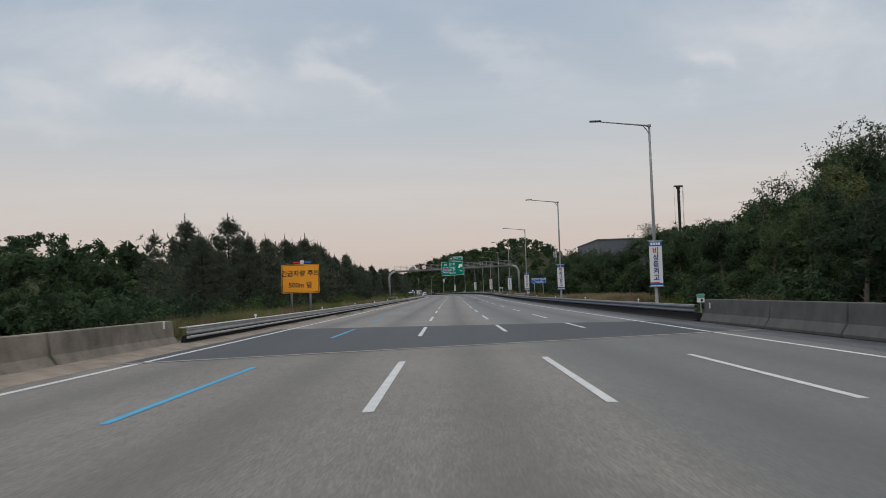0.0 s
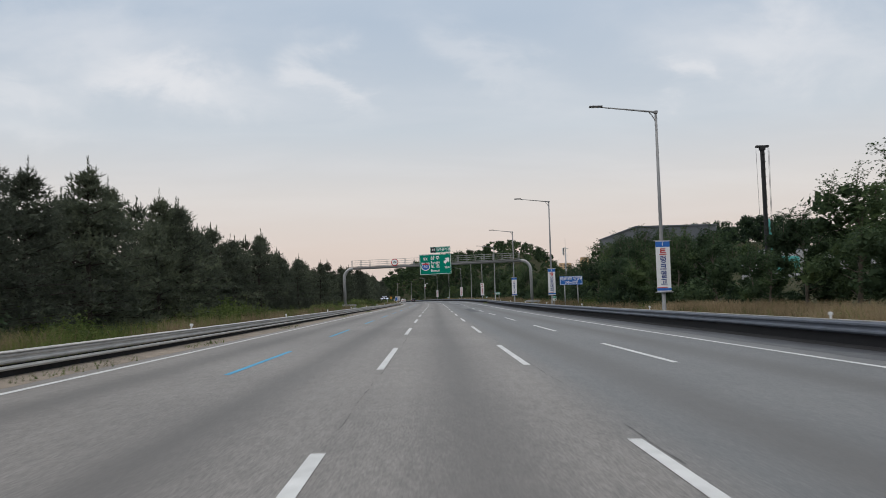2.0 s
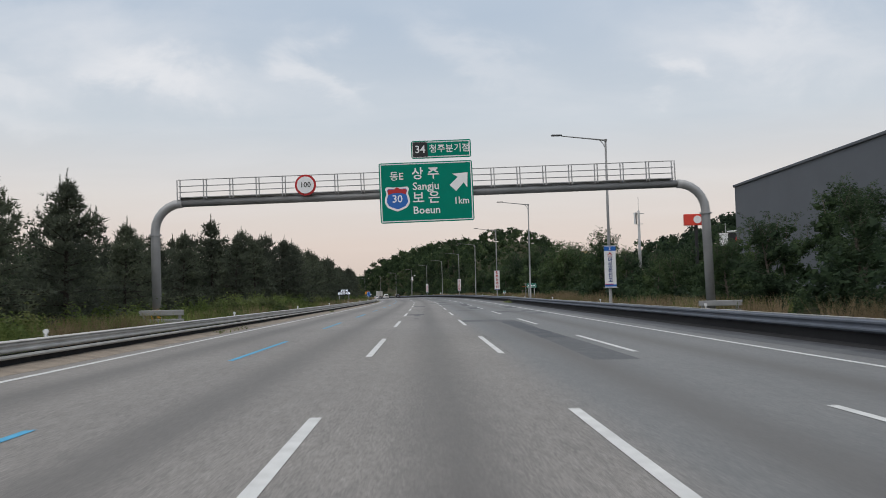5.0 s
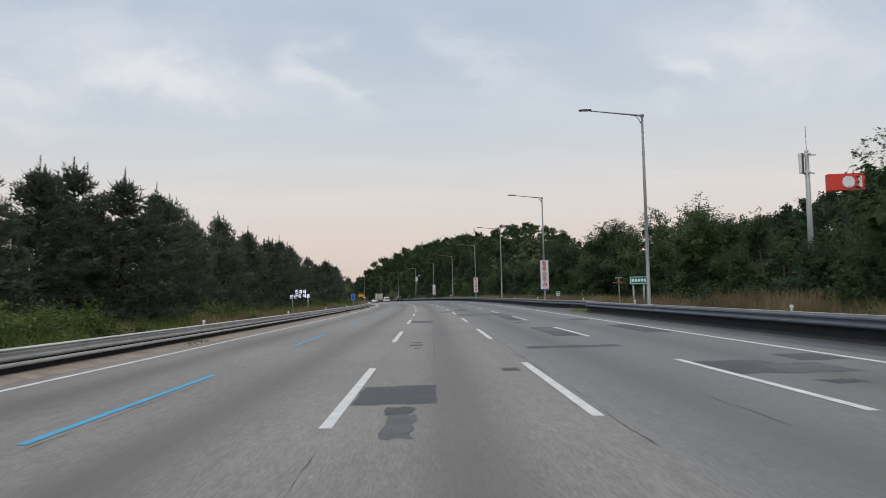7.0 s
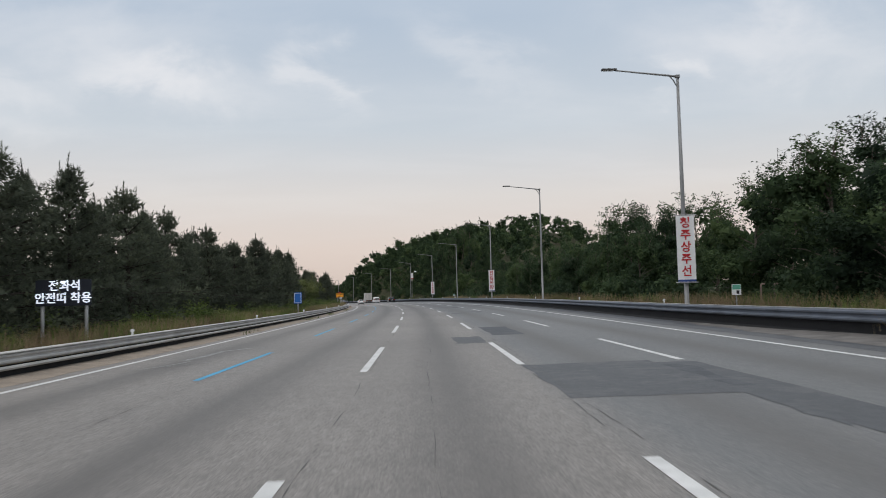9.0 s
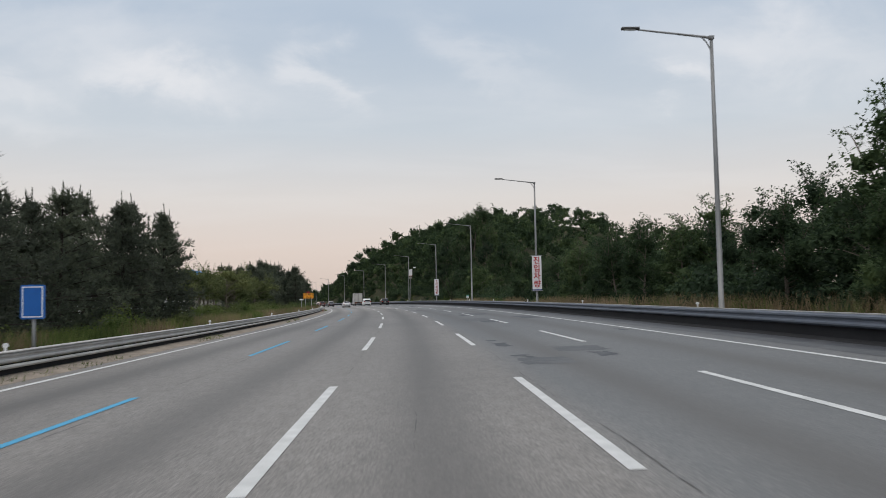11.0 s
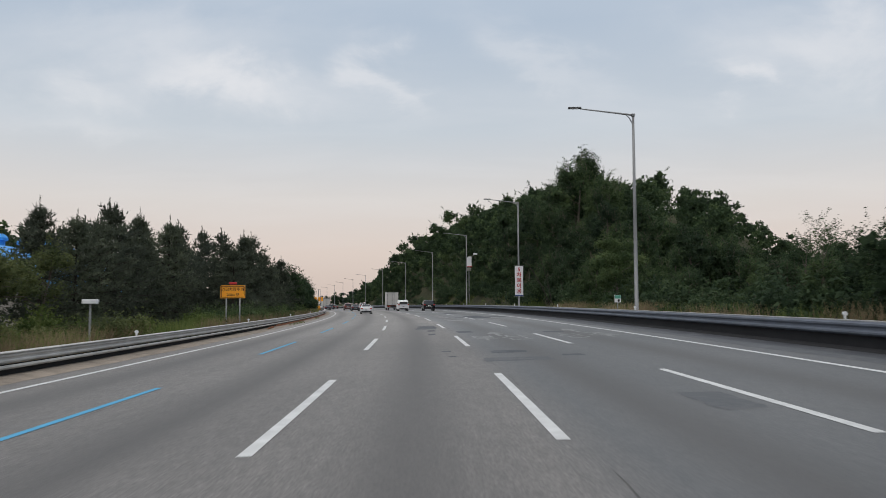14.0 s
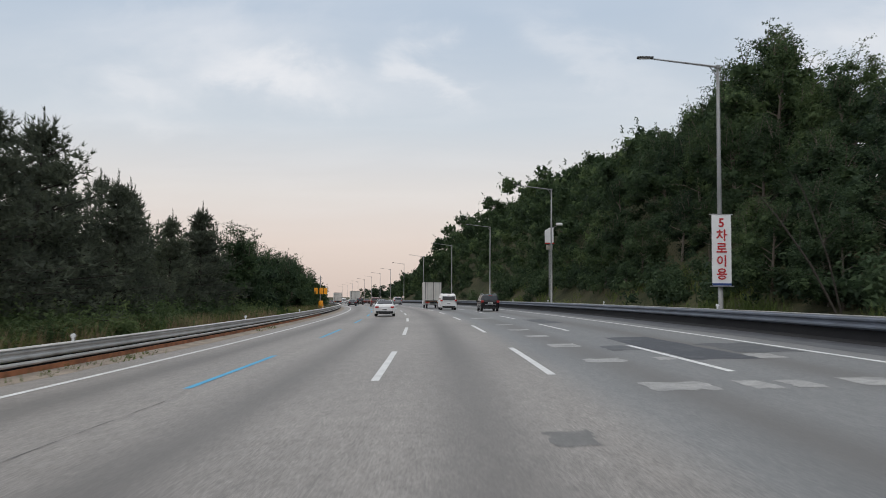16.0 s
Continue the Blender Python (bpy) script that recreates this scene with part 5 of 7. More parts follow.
def build_plants():
    rng = random.Random(11)

    def pine_height(s):
        return float(np.interp(s, (52, 67, 79, 106, 130, 150, 158, 178, 192, 202, 216, 234, 270, 300, 318, 341, 346, 400, 415, 432, 444, 460, 478),
                               (0.68, 0.86, 1.0, 1.02, 1.05, 0.9, 0.9, 0.84, 0.74, 0.84, 1.04, 0.97, 1.0, 1.0, 0.95, 1.0, 1.02, 0.88, 1.0, 1.04, 1.1, 1.06, 0.8)))

    pines = [pine(k, 8.0, 2.7 + 0.25 * (k % 3)) for k in (1, 2, 3, 4)]
    near, rest = [], []
    for row, (d, gap, k) in enumerate(((-16.9, 3.7, 1.0), (-20.2, 4.2, 1.0), (-23.5, 4.4, 1.0))):
        s = (56.0, 58.0, 66.0)[row]
        while s < 348.5:
            if not (194 < s < 203 and row == 0) and not (146 < s < 151 and row < 2):
                (near if row < 1 else rest).append((s + rng.uniform(-1.2, 1.2), d + rng.uniform(-1.1, 1.1), k * 0.98 * pine_height(s) * rng.uniform(0.82, 1.06)))
            s += gap * rng.uniform(0.8, 1.25)
    for row, (d, gap, k) in enumerate(((-15.4, 4.2, 0.95), (-18.6, 4.0, 1.0), (-23.0, 4.6, 1.0))):
        s = (434.0, 406.0, 403.0)[row]
        while s < 478:
            (near if row < 1 or s < 434 and row < 2 else rest).append((s + rng.uniform(-1, 1), d + rng.uniform(-1, 1), k * 0.98 * pine_height(s) * rng.uniform(0.82, 1.06)))
            s += gap * rng.uniform(0.8, 1.25)
    near += [(209.0, -20.2, 1.14), (72.0, -19.4, 1.08), (64.5, -20.6, 1.0)]
    scatter(pines, near, rng)
    coarse = [pine(k, 8.0, 2.8, 8, 10, 5, 0.42, 0.14, 3) for k in (5, 6)]
    merged("pine_belt", "belt of dark pines behind the front rows", coarse, rest, rng, NEEDLES)

    def height_right(s):
        return float(np.interp(s, (30, 60, 75, 85, 92, 98, 104, 108, 112, 122, 131, 141, 160, 185, 198, 212, 230, 236, 243, 252, 262, 271, 279, 289, 296, 325, 349, 362, 372, 380, 400, 428, 440, 480, 560, 760),
                               (0.85, 0.9, 0.9, 0.9, 1.12, 1.0, 0.6, 0.6, 0.79, 0.88, 0.98, 0.86, 0.8, 0.68, 0.6, 0.58, 0.56, 0.86, 0.95, 1.0, 1.0, 1.06, 1.1, 1.2, 1.0, 0.9, 0.9, 0.98, 0.83, 0.77, 0.52, 0.48, 0.6, 0.98, 1.26, 1.2)))

    locust = [deciduous(k, 8.0, 3.3, m, BARK_GREY, 160, 0.165, core=0.74, shoots=40, sprays=18) for k, m in ((21, LEAVES), (22, LEAVES), (23, LEAVES_DARK), (24, LEAVES_DARK), (25, LEAVES))]
    near, rest, second = [], [], []
    for row, (d, gap) in enumerate(((17.8, 5.2), (21.4, 4.8), (25.4, 5.0), (29.6, 5.4), (34.5, 6.0))):
        s = 36.0 + row * 2
        while s < 760:
            k = 0.93 * height_right(s)
            if s < 440 + 1.4 * (d - 26) and s > 436 and row > 2:
                s += gap
                continue
            if not (row == 0 and (66 < s < 108 or 136 < s < 145 or 246 < s < 292)) and not (row > 2 and 88 < s < 128):
                spot = (s + rng.uniform(-1.3, 1.3), d + rng.uniform(-1.2, 1.2), k * rng.uniform(0.82, 1.08) * (0.78 if row == 0 else 1.0))
                if row < 2 and s < 440 or row < 3 and 440 <= s < 500:
                    (near if row == 0 or s > 430 or row == 1 and (62 < s < 108 or 240 < s < 294) else second).append(spot)
                elif row == 2 or s > 440 or s < 90:
                    rest.append((spot[0], spot[1], spot[2] * (0.84 if s < 440 else rng.uniform(0.74, 1.2))))
            s += gap * rng.uniform(0.75, 1.25) * (1.0 if s < 530 else 1.8)
    for _ in range(130):
        s, d = rng.uniform(455, 740), rng.uniform(34, 62)
        if s > 448 + 1.4 * (d - 26):
            rest.append((s, d, rng.uniform(0.9, 1.45)))
    for _ in range(30):
        rest.append((rng.uniform(112, 158), rng.uniform(50, 84), rng.uniform(0.95, 1.3)))
    # the wood in front of the hill
    for _ in range(26):
        second.append((rng.uniform(385, 432), rng.uniform(24, 38), rng.uniform(0.45, 0.68)))
    for _ in range(18):
        second.append((rng.uniform(448, 468), rng.uniform(28, 42), rng.uniform(0.68, 0.86)))
    # tall trees by the bridge, and the great one on the hill's shoulder
    for s, d, k in ((78, 36, 1.62), (74, 36, 1.6), (70, 35, 1.45), (87, 41, 1.25), (64, 32, 1.45), (95, 46, 1.1), (104, 44, 0.85), (90, 35, 0.8), (77, 28, 1.0), (56, 24, 1.0), (66, 26, 1.1), (60, 36, 1.5),
                    (137.5, 20.4, 0.74), (141, 21.0, 0.78), (145, 20.4, 0.78), (128, 19.0, 0.82), (120, 18.8, 0.76), (475, 25.0, 1.12), (481, 28.0, 1.34), (487, 25.5, 1.12), (492, 30, 1.22), (468, 27, 0.98), (452, 17.0, 0.66), (457, 16.6, 0.64), (390.4, 16.8, 0.66), (386.6, 17.4, 0.62), (383.0, 18.0, 0.62), (211.8, 16.9, 0.82), (208.6, 17.2, 0.74), (214.5, 18.6, 0.66), (204.5, 17.6, 0.58), (201.0, 17.8, 0.52), (197.0, 18.2, 0.5), (237.6, 18.0, 0.85), (312, 20.5, 1.06), (318, 21.0, 1.1), (307, 21.6, 0.95)):
        near.append((s, d, k))
    # left: young trees in front of the greenhouse, and the hedge after the pines
    young = []
    for row, d in enumerate((-18.0, -21.0)):
        s = 352.0 + row
        while s < 403:
            young.append((s, d + rng.uniform(-0.8, 0.8), rng.uniform(0.84, 1.04)))
            s += rng.uniform(4.0, 6.0)
    for row, d in enumerate((-14.2, -17.4, -21.0)):
        s = 474.0
        while s < 640:
            (near if s < 530 and row == 0 else rest).append((s, d + rng.uniform(-0.8, 0.8), (0.7 - 0.2 * smooth(480, 560, s)) * rng.uniform(0.88, 1.1)))
            s += rng.uniform(3.4, 4.8)
    for _ in range(120):
        s, d = rng.uniform(0, 72), rng.uniform(-62, -17.5)
        if d < -24 or s < 54:
            rest.append((s, d, rng.uniform(0.42, 0.62) + 0.008 * (-18 - d)))
    scatter(locust, near, rng)
    scatter([deciduous(k, 8.0, 3.3, m, BARK_GREY, 80, 0.2, core=0.78, shoots=24, sprays=9) for k, m in ((26, LEAVES), (27, LEAVES_DARK), (28, LEAVES))], second, rng)
    scatter([deciduous(k, 4.9, 2.3, LEAVES_YOUNG, BARK_GREY, 120, 0.13, 0.4, 9, 0.45, 26) for k in (51, 52)], young, rng)
    scatter([deciduous(54, 8.0, 1.25, LEAVES_YOUNG, BARK_GREY, 190, 0.14, 0.04, 14, 0.6, 30)], [(61.0, 28.0, 1.3), (57.5, 27.0, 1.1)], rng)
    scatter([deciduous(55, 6.6, 3.1, LEAVES_FRESH, BARK_GREY, 190, 0.16, 0.04, 16, 0.74, 50)], [(431.4, 17.4, 0.96), (424.0, 18.2, 0.5), (441.5, 18.0, 0.7)], rng)
    coarse = [deciduous(k, 8.0, 3.3, LEAVES, BARK_GREY, 22, 0.32, 0.05, 8, 0.85, 6, 12) for k in (31, 32, 33)]
    merged("roadside_woods", "dense dark green woods behind the front trees", coarse, rest, rng, LEAVES)

    # sparse saplings above the low scrub
    scatter([deciduous(56, 6.6, 2.0, LEAVES, BARK_GREY, 10, 0.15, 0.3, 10, 0.0, 80)], [(400.0, 18.4, 0.66), (404.5, 19.6, 0.6)], rng)
    tree = obj("bare_tree", None, None, "pair of bare leaning stems at the wood's edge", "tree")
    for tip, r in (((-2.6, 2.2, 5.4), 0.05), ((-1.2, 1.4, 5.9), 0.04)):
        bm = bm_new()
        tip = Vector(tip)
        tube(bm, [Vector((0, 0, -0.3)), tip * 0.4 + Vector((0.15, 0, 0.1)), tip * 0.75 + Vector((0.1, 0, 0.15)), tip], [r, r * 0.8, r * 0.6, 0.015], 6)
        for q in (0.5, 0.7, 0.85):
            tube(bm, [tip * q + Vector((0.1, 0, 0.1)), tip * q + Vector((rng.uniform(-0.5, 0.9), rng.uniform(-0.4, 0.4), rng.uniform(0.5, 1.1)))], [r * 0.35, 0.01], 4)
        part("stem", bm, BARK, tree, "thin bare stem")
    tree.matrix_basis = Matrix.Translation(land(447.0, 15.1)) @ Matrix.Rotation(head(447), 4, "Z")

    # shrubs in the verges
    weeds = [shrub(40, 1.0, WEEDS, 80, 0.08, 0.45), shrub(41, 1.0, WEEDS, 80, 0.075, 0.45), shrub(42, 1.0, LEAVES_YOUNG, 80, 0.08, 0.45), shrub(43, 1.0, WEEDS, 80, 0.085, 0.45)]
    spots = []
    for s in np.arange(46, 424, 1.6):
        if noise.noise((s * 0.06, 2.0, 0)) > -0.22 and rng.random() < 0.9:
            spots.append((s + rng.uniform(-1, 1), rng.uniform(-15.4, -12.8), rng.uniform(0.8, 1.55)))
    for a, b, n in ((183, 196, 20), (196, 214, 36), (227, 236, 14), (98, 112, 16)):
        for _ in range(n):
            spots.append((rng.uniform(a, b), rng.uniform(-14.4, -12.4), rng.uniform(1.1, 1.75)))
    for _ in range(34):
        spots.append((rng.uniform(350, 405), rng.uniform(-17.5, -14.5), rng.uniform(1.0, 1.9)))
    scatter(weeds, spots, rng)
    spots = []
    for s in np.arange(424, 482, 0.42):
        spots.append((s + rng.uniform(-0.5, 0.5), rng.uniform(-15.2, -12.1), rng.uniform(1.0, 1.6)))
    merged("weed_bank", "lush green weeds along the foot of the pines", [shrub(48, 1.0, WEEDS, 64, 0.095, 0.5), shrub(49, 1.0, LEAVES_FRESH, 64, 0.095, 0.5)], spots, rng, LEAVES_FRESH)
    # dark undergrowth at the foot of the right-hand trees
    spots = []
    for s in np.arange(40, 560, 2.6):
        if not 64 < s < 110:
            spots.append((s + rng.uniform(-1, 1), rng.uniform(16.4, 18.0) + (2.5 if 246 < s < 292 or 134 < s < 146 else 0.0), rng.uniform(1.3, 2.5)))
    for _ in range(120):
        spots.append((rng.uniform(462, 660), rng.uniform(14.6, 21.5), rng.uniform(1.3, 2.6)))
    for _ in range(90):
        spots.append((rng.uniform(24, 82), rng.uniform(-27, -14.4), rng.uniform(1.2, 2.3)))
    merged("undergrowth", "dark leafy undergrowth at the foot of the trees", [shrub(45, 1.0, LEAVES_DARK, 42, 0.108, 0.5, 10), shrub(46, 1.0, LEAVES_DARK, 42, 0.108, 0.5, 10), shrub(47, 1.0, LEAVES, 42, 0.108, 0.5, 10)], spots, rng, LEAVES_DARK)


def far_woods():
    """Wooded hills in the distance: crowns of leaf clumps, one object a hill."""
    for name, s0, s1, d0, d1, n, seed, tall in (("wooded_hill_right", 700, 1050, 26, 130, 230, 71, 8), ("wooded_hill_left", 60, 460, -190, -48, 330, 73, 7.5),
                                                ("wooded_rise_left", 430, 590, -105, -44, 190, 74, 7), ("wooded_hill_far_right", 286, 400, 56, 140, 260, 75, 8), ("wooded_slope_near", 55, 135, 38, 90, 110, 76, 8),
                                                ("wooded_ridge_back", 540, 760, 70, 150, 250, 78, 8), ("woods_ahead", 650, 1300, -120, -16, 200, 77, 7)):
        rng = random.Random(seed)
        verts, faces = [], []
        for _ in range(n):
            s, d = rng.uniform(s0, s1), rng.uniform(d0, d1)
            base = land(s, d)
            h = tall * rng.uniform(0.75, 1.2)
            w = h * rng.uniform(0.3, 0.42)
            centres = [(base + Vector((rng.gauss(0, 0.5) * w, rng.gauss(0, 0.5) * w, h * rng.uniform(0.25, 0.9))), h * 0.17) for _ in range(9)]
            leaf_cloud(rng, centres, 18, 0.66, verts, faces, 0.85, 12)
        obj(name, raw(name, verts, faces, LEAVES_DARK if seed % 2 else LEAVES), None, "distant wooded hillside of dark green crowns", "woods", kind="stuff")


def grass_band(name, label, s0, s1, d0, d1, n, mat, tall, seed, keep=0.5):
    """Tufts of blades along the verge, as one object."""
    rng = random.Random(seed)
    verts, faces = [], []
    for _ in range(n):
        s, d = rng.uniform(s0, s1), d0 + (d1 - d0) * rng.random()
        if noise.noise((s * 0.09, d * 0.5, seed)) < keep - 0.5:
            continue
        c = land(s, d, -0.03)
        for _ in range(5):
            a = rng.uniform(0, 6.28)
            h = tall * rng.uniform(0.5, 1.2)
            p = c + Vector((rng.gauss(0, 0.14), rng.gauss(0, 0.14), 0))
            w = Vector((math.cos(a), math.sin(a), 0)) * 0.022
            t = p + Vector((rng.gauss(0, 0.3) * h, rng.gauss(0, 0.3) * h, h))
            i = len(verts)
            verts += [p - w, p + w, t]
            faces.append((i, i + 1, i + 2))
    obj(name, raw(name, verts, faces, mat), None, label, "grass", kind="stuff")


def build_grass():
    grass_band("dry_grass_right", "dry straw-coloured grass behind the guard rail", 40, 441, 12.9, 15.6, 12500, STRAW, 1.0, 5)
    grass_band("green_grass_right", "green weeds behind the guard rail", 40, 560, 13.0, 18.0, 9000, WEEDS, 0.95, 6, 0.55)
    grass_band("dry_grass_left", "dry straw-coloured grass along the rail", 34, 520, -13.4, -11.0, 12000, STRAW, 0.95, 7, 0.48)
    grass_band("straw_patch", "tall dry straw grass in front of the trees", 198, 232, 13.3, 15.0, 1500, STRAW, 1.3, 13, 0.66)
    grass_band("straw_bank", "tall dry straw grass on the open bank", 64, 108, 13.4, 19.0, 6000, STRAW, 0.95, 12, 0.35)
    grass_band("green_grass_left", "green weeds under the pines", 34, 520, -15.0, -11.3, 20000, WEEDS, 0.9, 8, 0.45)
    grass_band("gutter_weeds", "small weeds growing by the guard rail foot", 34, 480, -9.95, -9.55, 1500, WEEDS, 0.2, 9, 0.7)
    grass_band("rail_end_weeds", "weeds growing at the end of the guard rail", 241, 251, 11.0, 12.3, 160, WEEDS, 0.3, 10, 0.4)


# ---- buildings and masts beyond the trees ----
def build_distance():
    clad = plain("grey_metal_cladding", (0.11, 0.12, 0.135), 0.7, vary=0.12, scale=0.3)
    pale = plain("pale_grey_cladding", (0.42, 0.42, 0.43), 0.7, vary=0.1, scale=0.3)
    # Beige with the low sun's warm tint painted into the colour.
    warm = plain("sun_tinted_beige_render", (0.62, 0.42, 0.24), 0.8, vary=0.12, scale=0.3)
    glassy = plain("dark_window", (0.05, 0.055, 0.06), 0.3, vary=0.2)
    teal = plain("teal_machine_paint", (0.10, 0.42, 0.38), 0.5, vary=0.15)

    def shed(label, s, d, w, l, h, mat, turn):
        b = obj("warehouse", None, None, label, "building")
        bm = bm_new()
        box(bm, (0, 0, h / 2 - 1), (w, l, h + 2))
        part("wall", bm, mat, b)
        bm = bm_new()
        box(bm, (0, 0, h + 0.1), (w + 0.3, l + 0.3, 0.25), 0.05)
        part("roof", bm, clad, b, "flat grey roof edge")
        for k in range(int(w / 3)):
            bm = bm_new()
            box(bm, (-w / 2 + 1.5 + 3 * k, -l / 2 - 0.04, h / 2), (0.12, 0.1, h))
            part("wall_rib", bm, mat, b)
        b.matrix_basis = Matrix.Translation(land(s, d)) @ Matrix.Rotation(head(s) + radians(turn), 4, "Z")

    shed("large slate-grey metal-clad warehouse behind the trees", 201.0, 38.8, 13, 30, 11.8, clad, 0)
    shed("pale grey warehouse behind the trees", 232, 84, 30, 20, 8.5, pale, -6)

    for x, y, h, w in ((138, 1065, 46.0, 20), (166, 1080, 43.0, 14), (192, 1090, 50.0, 9)):
        b = obj("apartment_building", None, None, "beige apartment block, warm evening light put into its wall colour", "building", "apartment blocks")
        bm = bm_new()
        box(bm, (0, 0, h / 2 - 1), (w, 8, h + 2), 0.05)
        part("wall", bm, warm, b)
        bm = bm_new()
        box(bm, (0, 0, h + 0.15), (w + 0.4, 8.4, 0.3))
        part("roof", bm, pale, b)
        for fl in range(int(h / 2.8)):
            for k in range(int(w / 4)):
                bm = bm_new()
                box(bm, (-w / 2 + 2 + 4 * k, -4.02, 1.6 + 2.8 * fl), (2.2, 0.06, 1.3))
                part("window", bm, glassy, b)
        b.matrix_basis = Matrix.Translation((x, y, 0))

    # piling rig
    r = obj("piling_rig", None, None, "tall black piling rig with teal body and hoist cables", "construction machine")
    bm = bm_new()
    box(bm, (0, 0, 9.5), (0.5, 0.5, 20), 0.04)
    part("mast", bm, DARK, r, "black leader mast")
    for k in range(17):
        bm = bm_new()
        box(bm, (0, -0.3, 1 + k * 1.08), (0.62, 0.1, 0.16), 0.02)
        part("mast_rung", bm, DARK, r)
    bm = bm_new()
    box(bm, (0, 0, 19.4), (1.9, 0.6, 0.3), 0.06)
    box(bm, (0, 0, 19.1), (0.8, 0.7, 0.5), 0.06)
    part("mast_head", bm, DARK, r)
    for x in (-0.95, 0.9, 1.05):
        bm = bm_new()
        tube(bm, [(x, 0, 19.4), (x * 0.9, 0, 6)], 0.025, 5)
        part("hoist_cable", bm, DARK, r)
    bm = bm_new()
    tube(bm, [(0.9, 0.3, 3), (0.5, 0.2, 9.0)], 0.22, 8)
    part("mast_stay", bm, teal, r, "teal hydraulic stay")
    bm = bm_new()
    box(bm, (2.4, 0.5, 2.6), (4.2, 2.6, 2.2), 0.2)
    part("machine_body", bm, teal, r, "teal machine body")
    r.matrix_basis = Matrix.Translation(land(164.3, 44.7)) @ Matrix.Diagonal((0.9, 0.9, 0.955, 1))

    # far wooden pole with its cross-arm
    foot = land(586, 133.6)
    u = obj("utility_pole", None, None, "far utility pole with a cross-arm above the trees", "pole")
    bm = bm_new()
    tube(bm, [foot + Vector((0, 0, -0.5)), (foot.x, foot.y, 22.0)], [0.22, 0.14], 7)
    part("pole", bm, BARK_GREY, u)
    bm = bm_new()
    box(bm, (foot.x, foot.y - 0.2, 20.4), (3.6, 0.2, 0.22))
    part("cross_arm", bm, BARK_GREY, u)
    for dx in (-1.6, 0.9, 1.6):
        bm = bm_new()
        tube(bm, [(foot.x + dx, foot.y - 0.2, 20.5), (foot.x + dx, foot.y - 0.2, 20.9)], 0.09, 6)
        part("insulator", bm, WHITE, u)

    # mobile phone mast
    m = obj("phone_mast", None, None, "white tubular mobile phone mast with antennas", "mast")
    bm = bm_new()
    tube(bm, [(0, 0, -0.3), (0, 0, 12.4)], [0.28, 0.16], 10)
    part("pole", bm, STEEL, m, soft=True)
    for z, n, l in ((12.0, 3, 0.75), (10.5, 3, 0.6)):
        bm = bm_new()
        tube(bm, [(-l, 0, z), (l, 0, z)], 0.05, 6)
        tube(bm, [(0, -l, z), (0, l, z)], 0.05, 6)
        part("cross_arm", bm, STEEL, m)
    for x, z in ((-0.6, 11.3), (-0.42, 11.3)):
        bm = bm_new()
        box(bm, (x, -0.1, z), (0.22, 0.18, 1.7), 0.03)
        part("antenna_panel", bm, CONCRETE_DARK if x > -0.5 else WHITE, m)
    bm = bm_new()
    tube(bm, [(0, 0, 12.4), (0, 0, 14.4)], 0.03, 5)
    part("lightning_rod", bm, STEEL, m)
    m.matrix_basis = Matrix.Translation(land(249.0, 30.8))

    # red roadside pylon sign and a dark hoarding
    p = obj("pylon_sign", None, None, "red box sign with a white disc on a tall dark pole", "sign")
    bm = bm_new()
    tube(bm, [(0, 0, -0.3), (0, 0, 12)], 0.3, 8)
    part("pole", bm, DARK, p)
    bm = bm_new()
    box(bm, (0, 0, 13.0), (4.2, 1.0, 2.0), 0.08)
    part("sign_box", bm, plain("orange_red_panel", (0.62, 0.05, 0.03), 0.5, vary=0.08), p)
    bm = bm_new()
    tube(bm, [(0.2, -0.56, 13.0), (0.2, -0.5, 13.0)], 0.7, 20)
    box(bm, (1.5, -0.53, 13.0), (0.4, 0.06, 1.3))
    part("disc", bm, WHITE, p, "white disc and bar")
    p.matrix_basis = Matrix.Translation(land(278.0, 49.0, -0.7)) @ Matrix.Rotation(radians(-8), 4, "Z")
    p = obj("factory", None, None, "white factory hall with a black fascia board and pale print", "building")
    foot = land(271.0, 52.2)
    top = 11.7 - foot[2]
    bm = bm_new()
    box(bm, (8.0, 6.0, top / 2 - 1), (16.0, 12.0, top + 2))
    part("wall", bm, pale, p)
    bm = bm_new()
    box(bm, (7.4, -0.2, top - 1.45), (14.8, 0.36, 2.5), 0.04)
    fascia = part("fascia", bm, DARK, p, "black fascia board")
    bm = bm_new()
    box(bm, (8.0, 6.0, top + 0.1), (16.4, 12.6, 0.24), 0.04)
    part("roof", bm, WHITE, p, "white roof edge")
    bm = bm_new()
    box(bm, (-0.9, 1.0, top - 1.2), (1.8, 2.0, 2.2), 0.04)
    part("stair_head", bm, WHITE, p)
    for k, w in enumerate((4.2, 5.6)):
        bm = bm_new()
        box(bm, (3.9 + w / 2, -0.4, top - 1.0 - 0.95 * k), (w, 0.04, 0.5))
        part("print_bar", bm, LETTER, fascia)
    bm = bm_new()
    tube(bm, [(2.3, -0.42, top - 1.5), (2.3, -0.38, top - 1.5)], 0.95, 20)
    part("emblem", bm, RED, fascia, "plain red round emblem")
    bm = bm_new()
    tube(bm, [(-1.2, 1.0, top - 0.2), (-1.2, 1.0, top + 1.7)], 0.06, 6)
    part("mast", bm, STEEL, p, "thin rooftop mast")
    p.matrix_basis = Matrix.Translation(foot) @ Matrix.Rotation(head(271) - radians(50), 4, "Z")

    # greenhouse and blue-roofed shed on the left
    g = obj("greenhouse", None, None, "long low white plastic greenhouse behind young trees", "building")
    bm = bm_new()
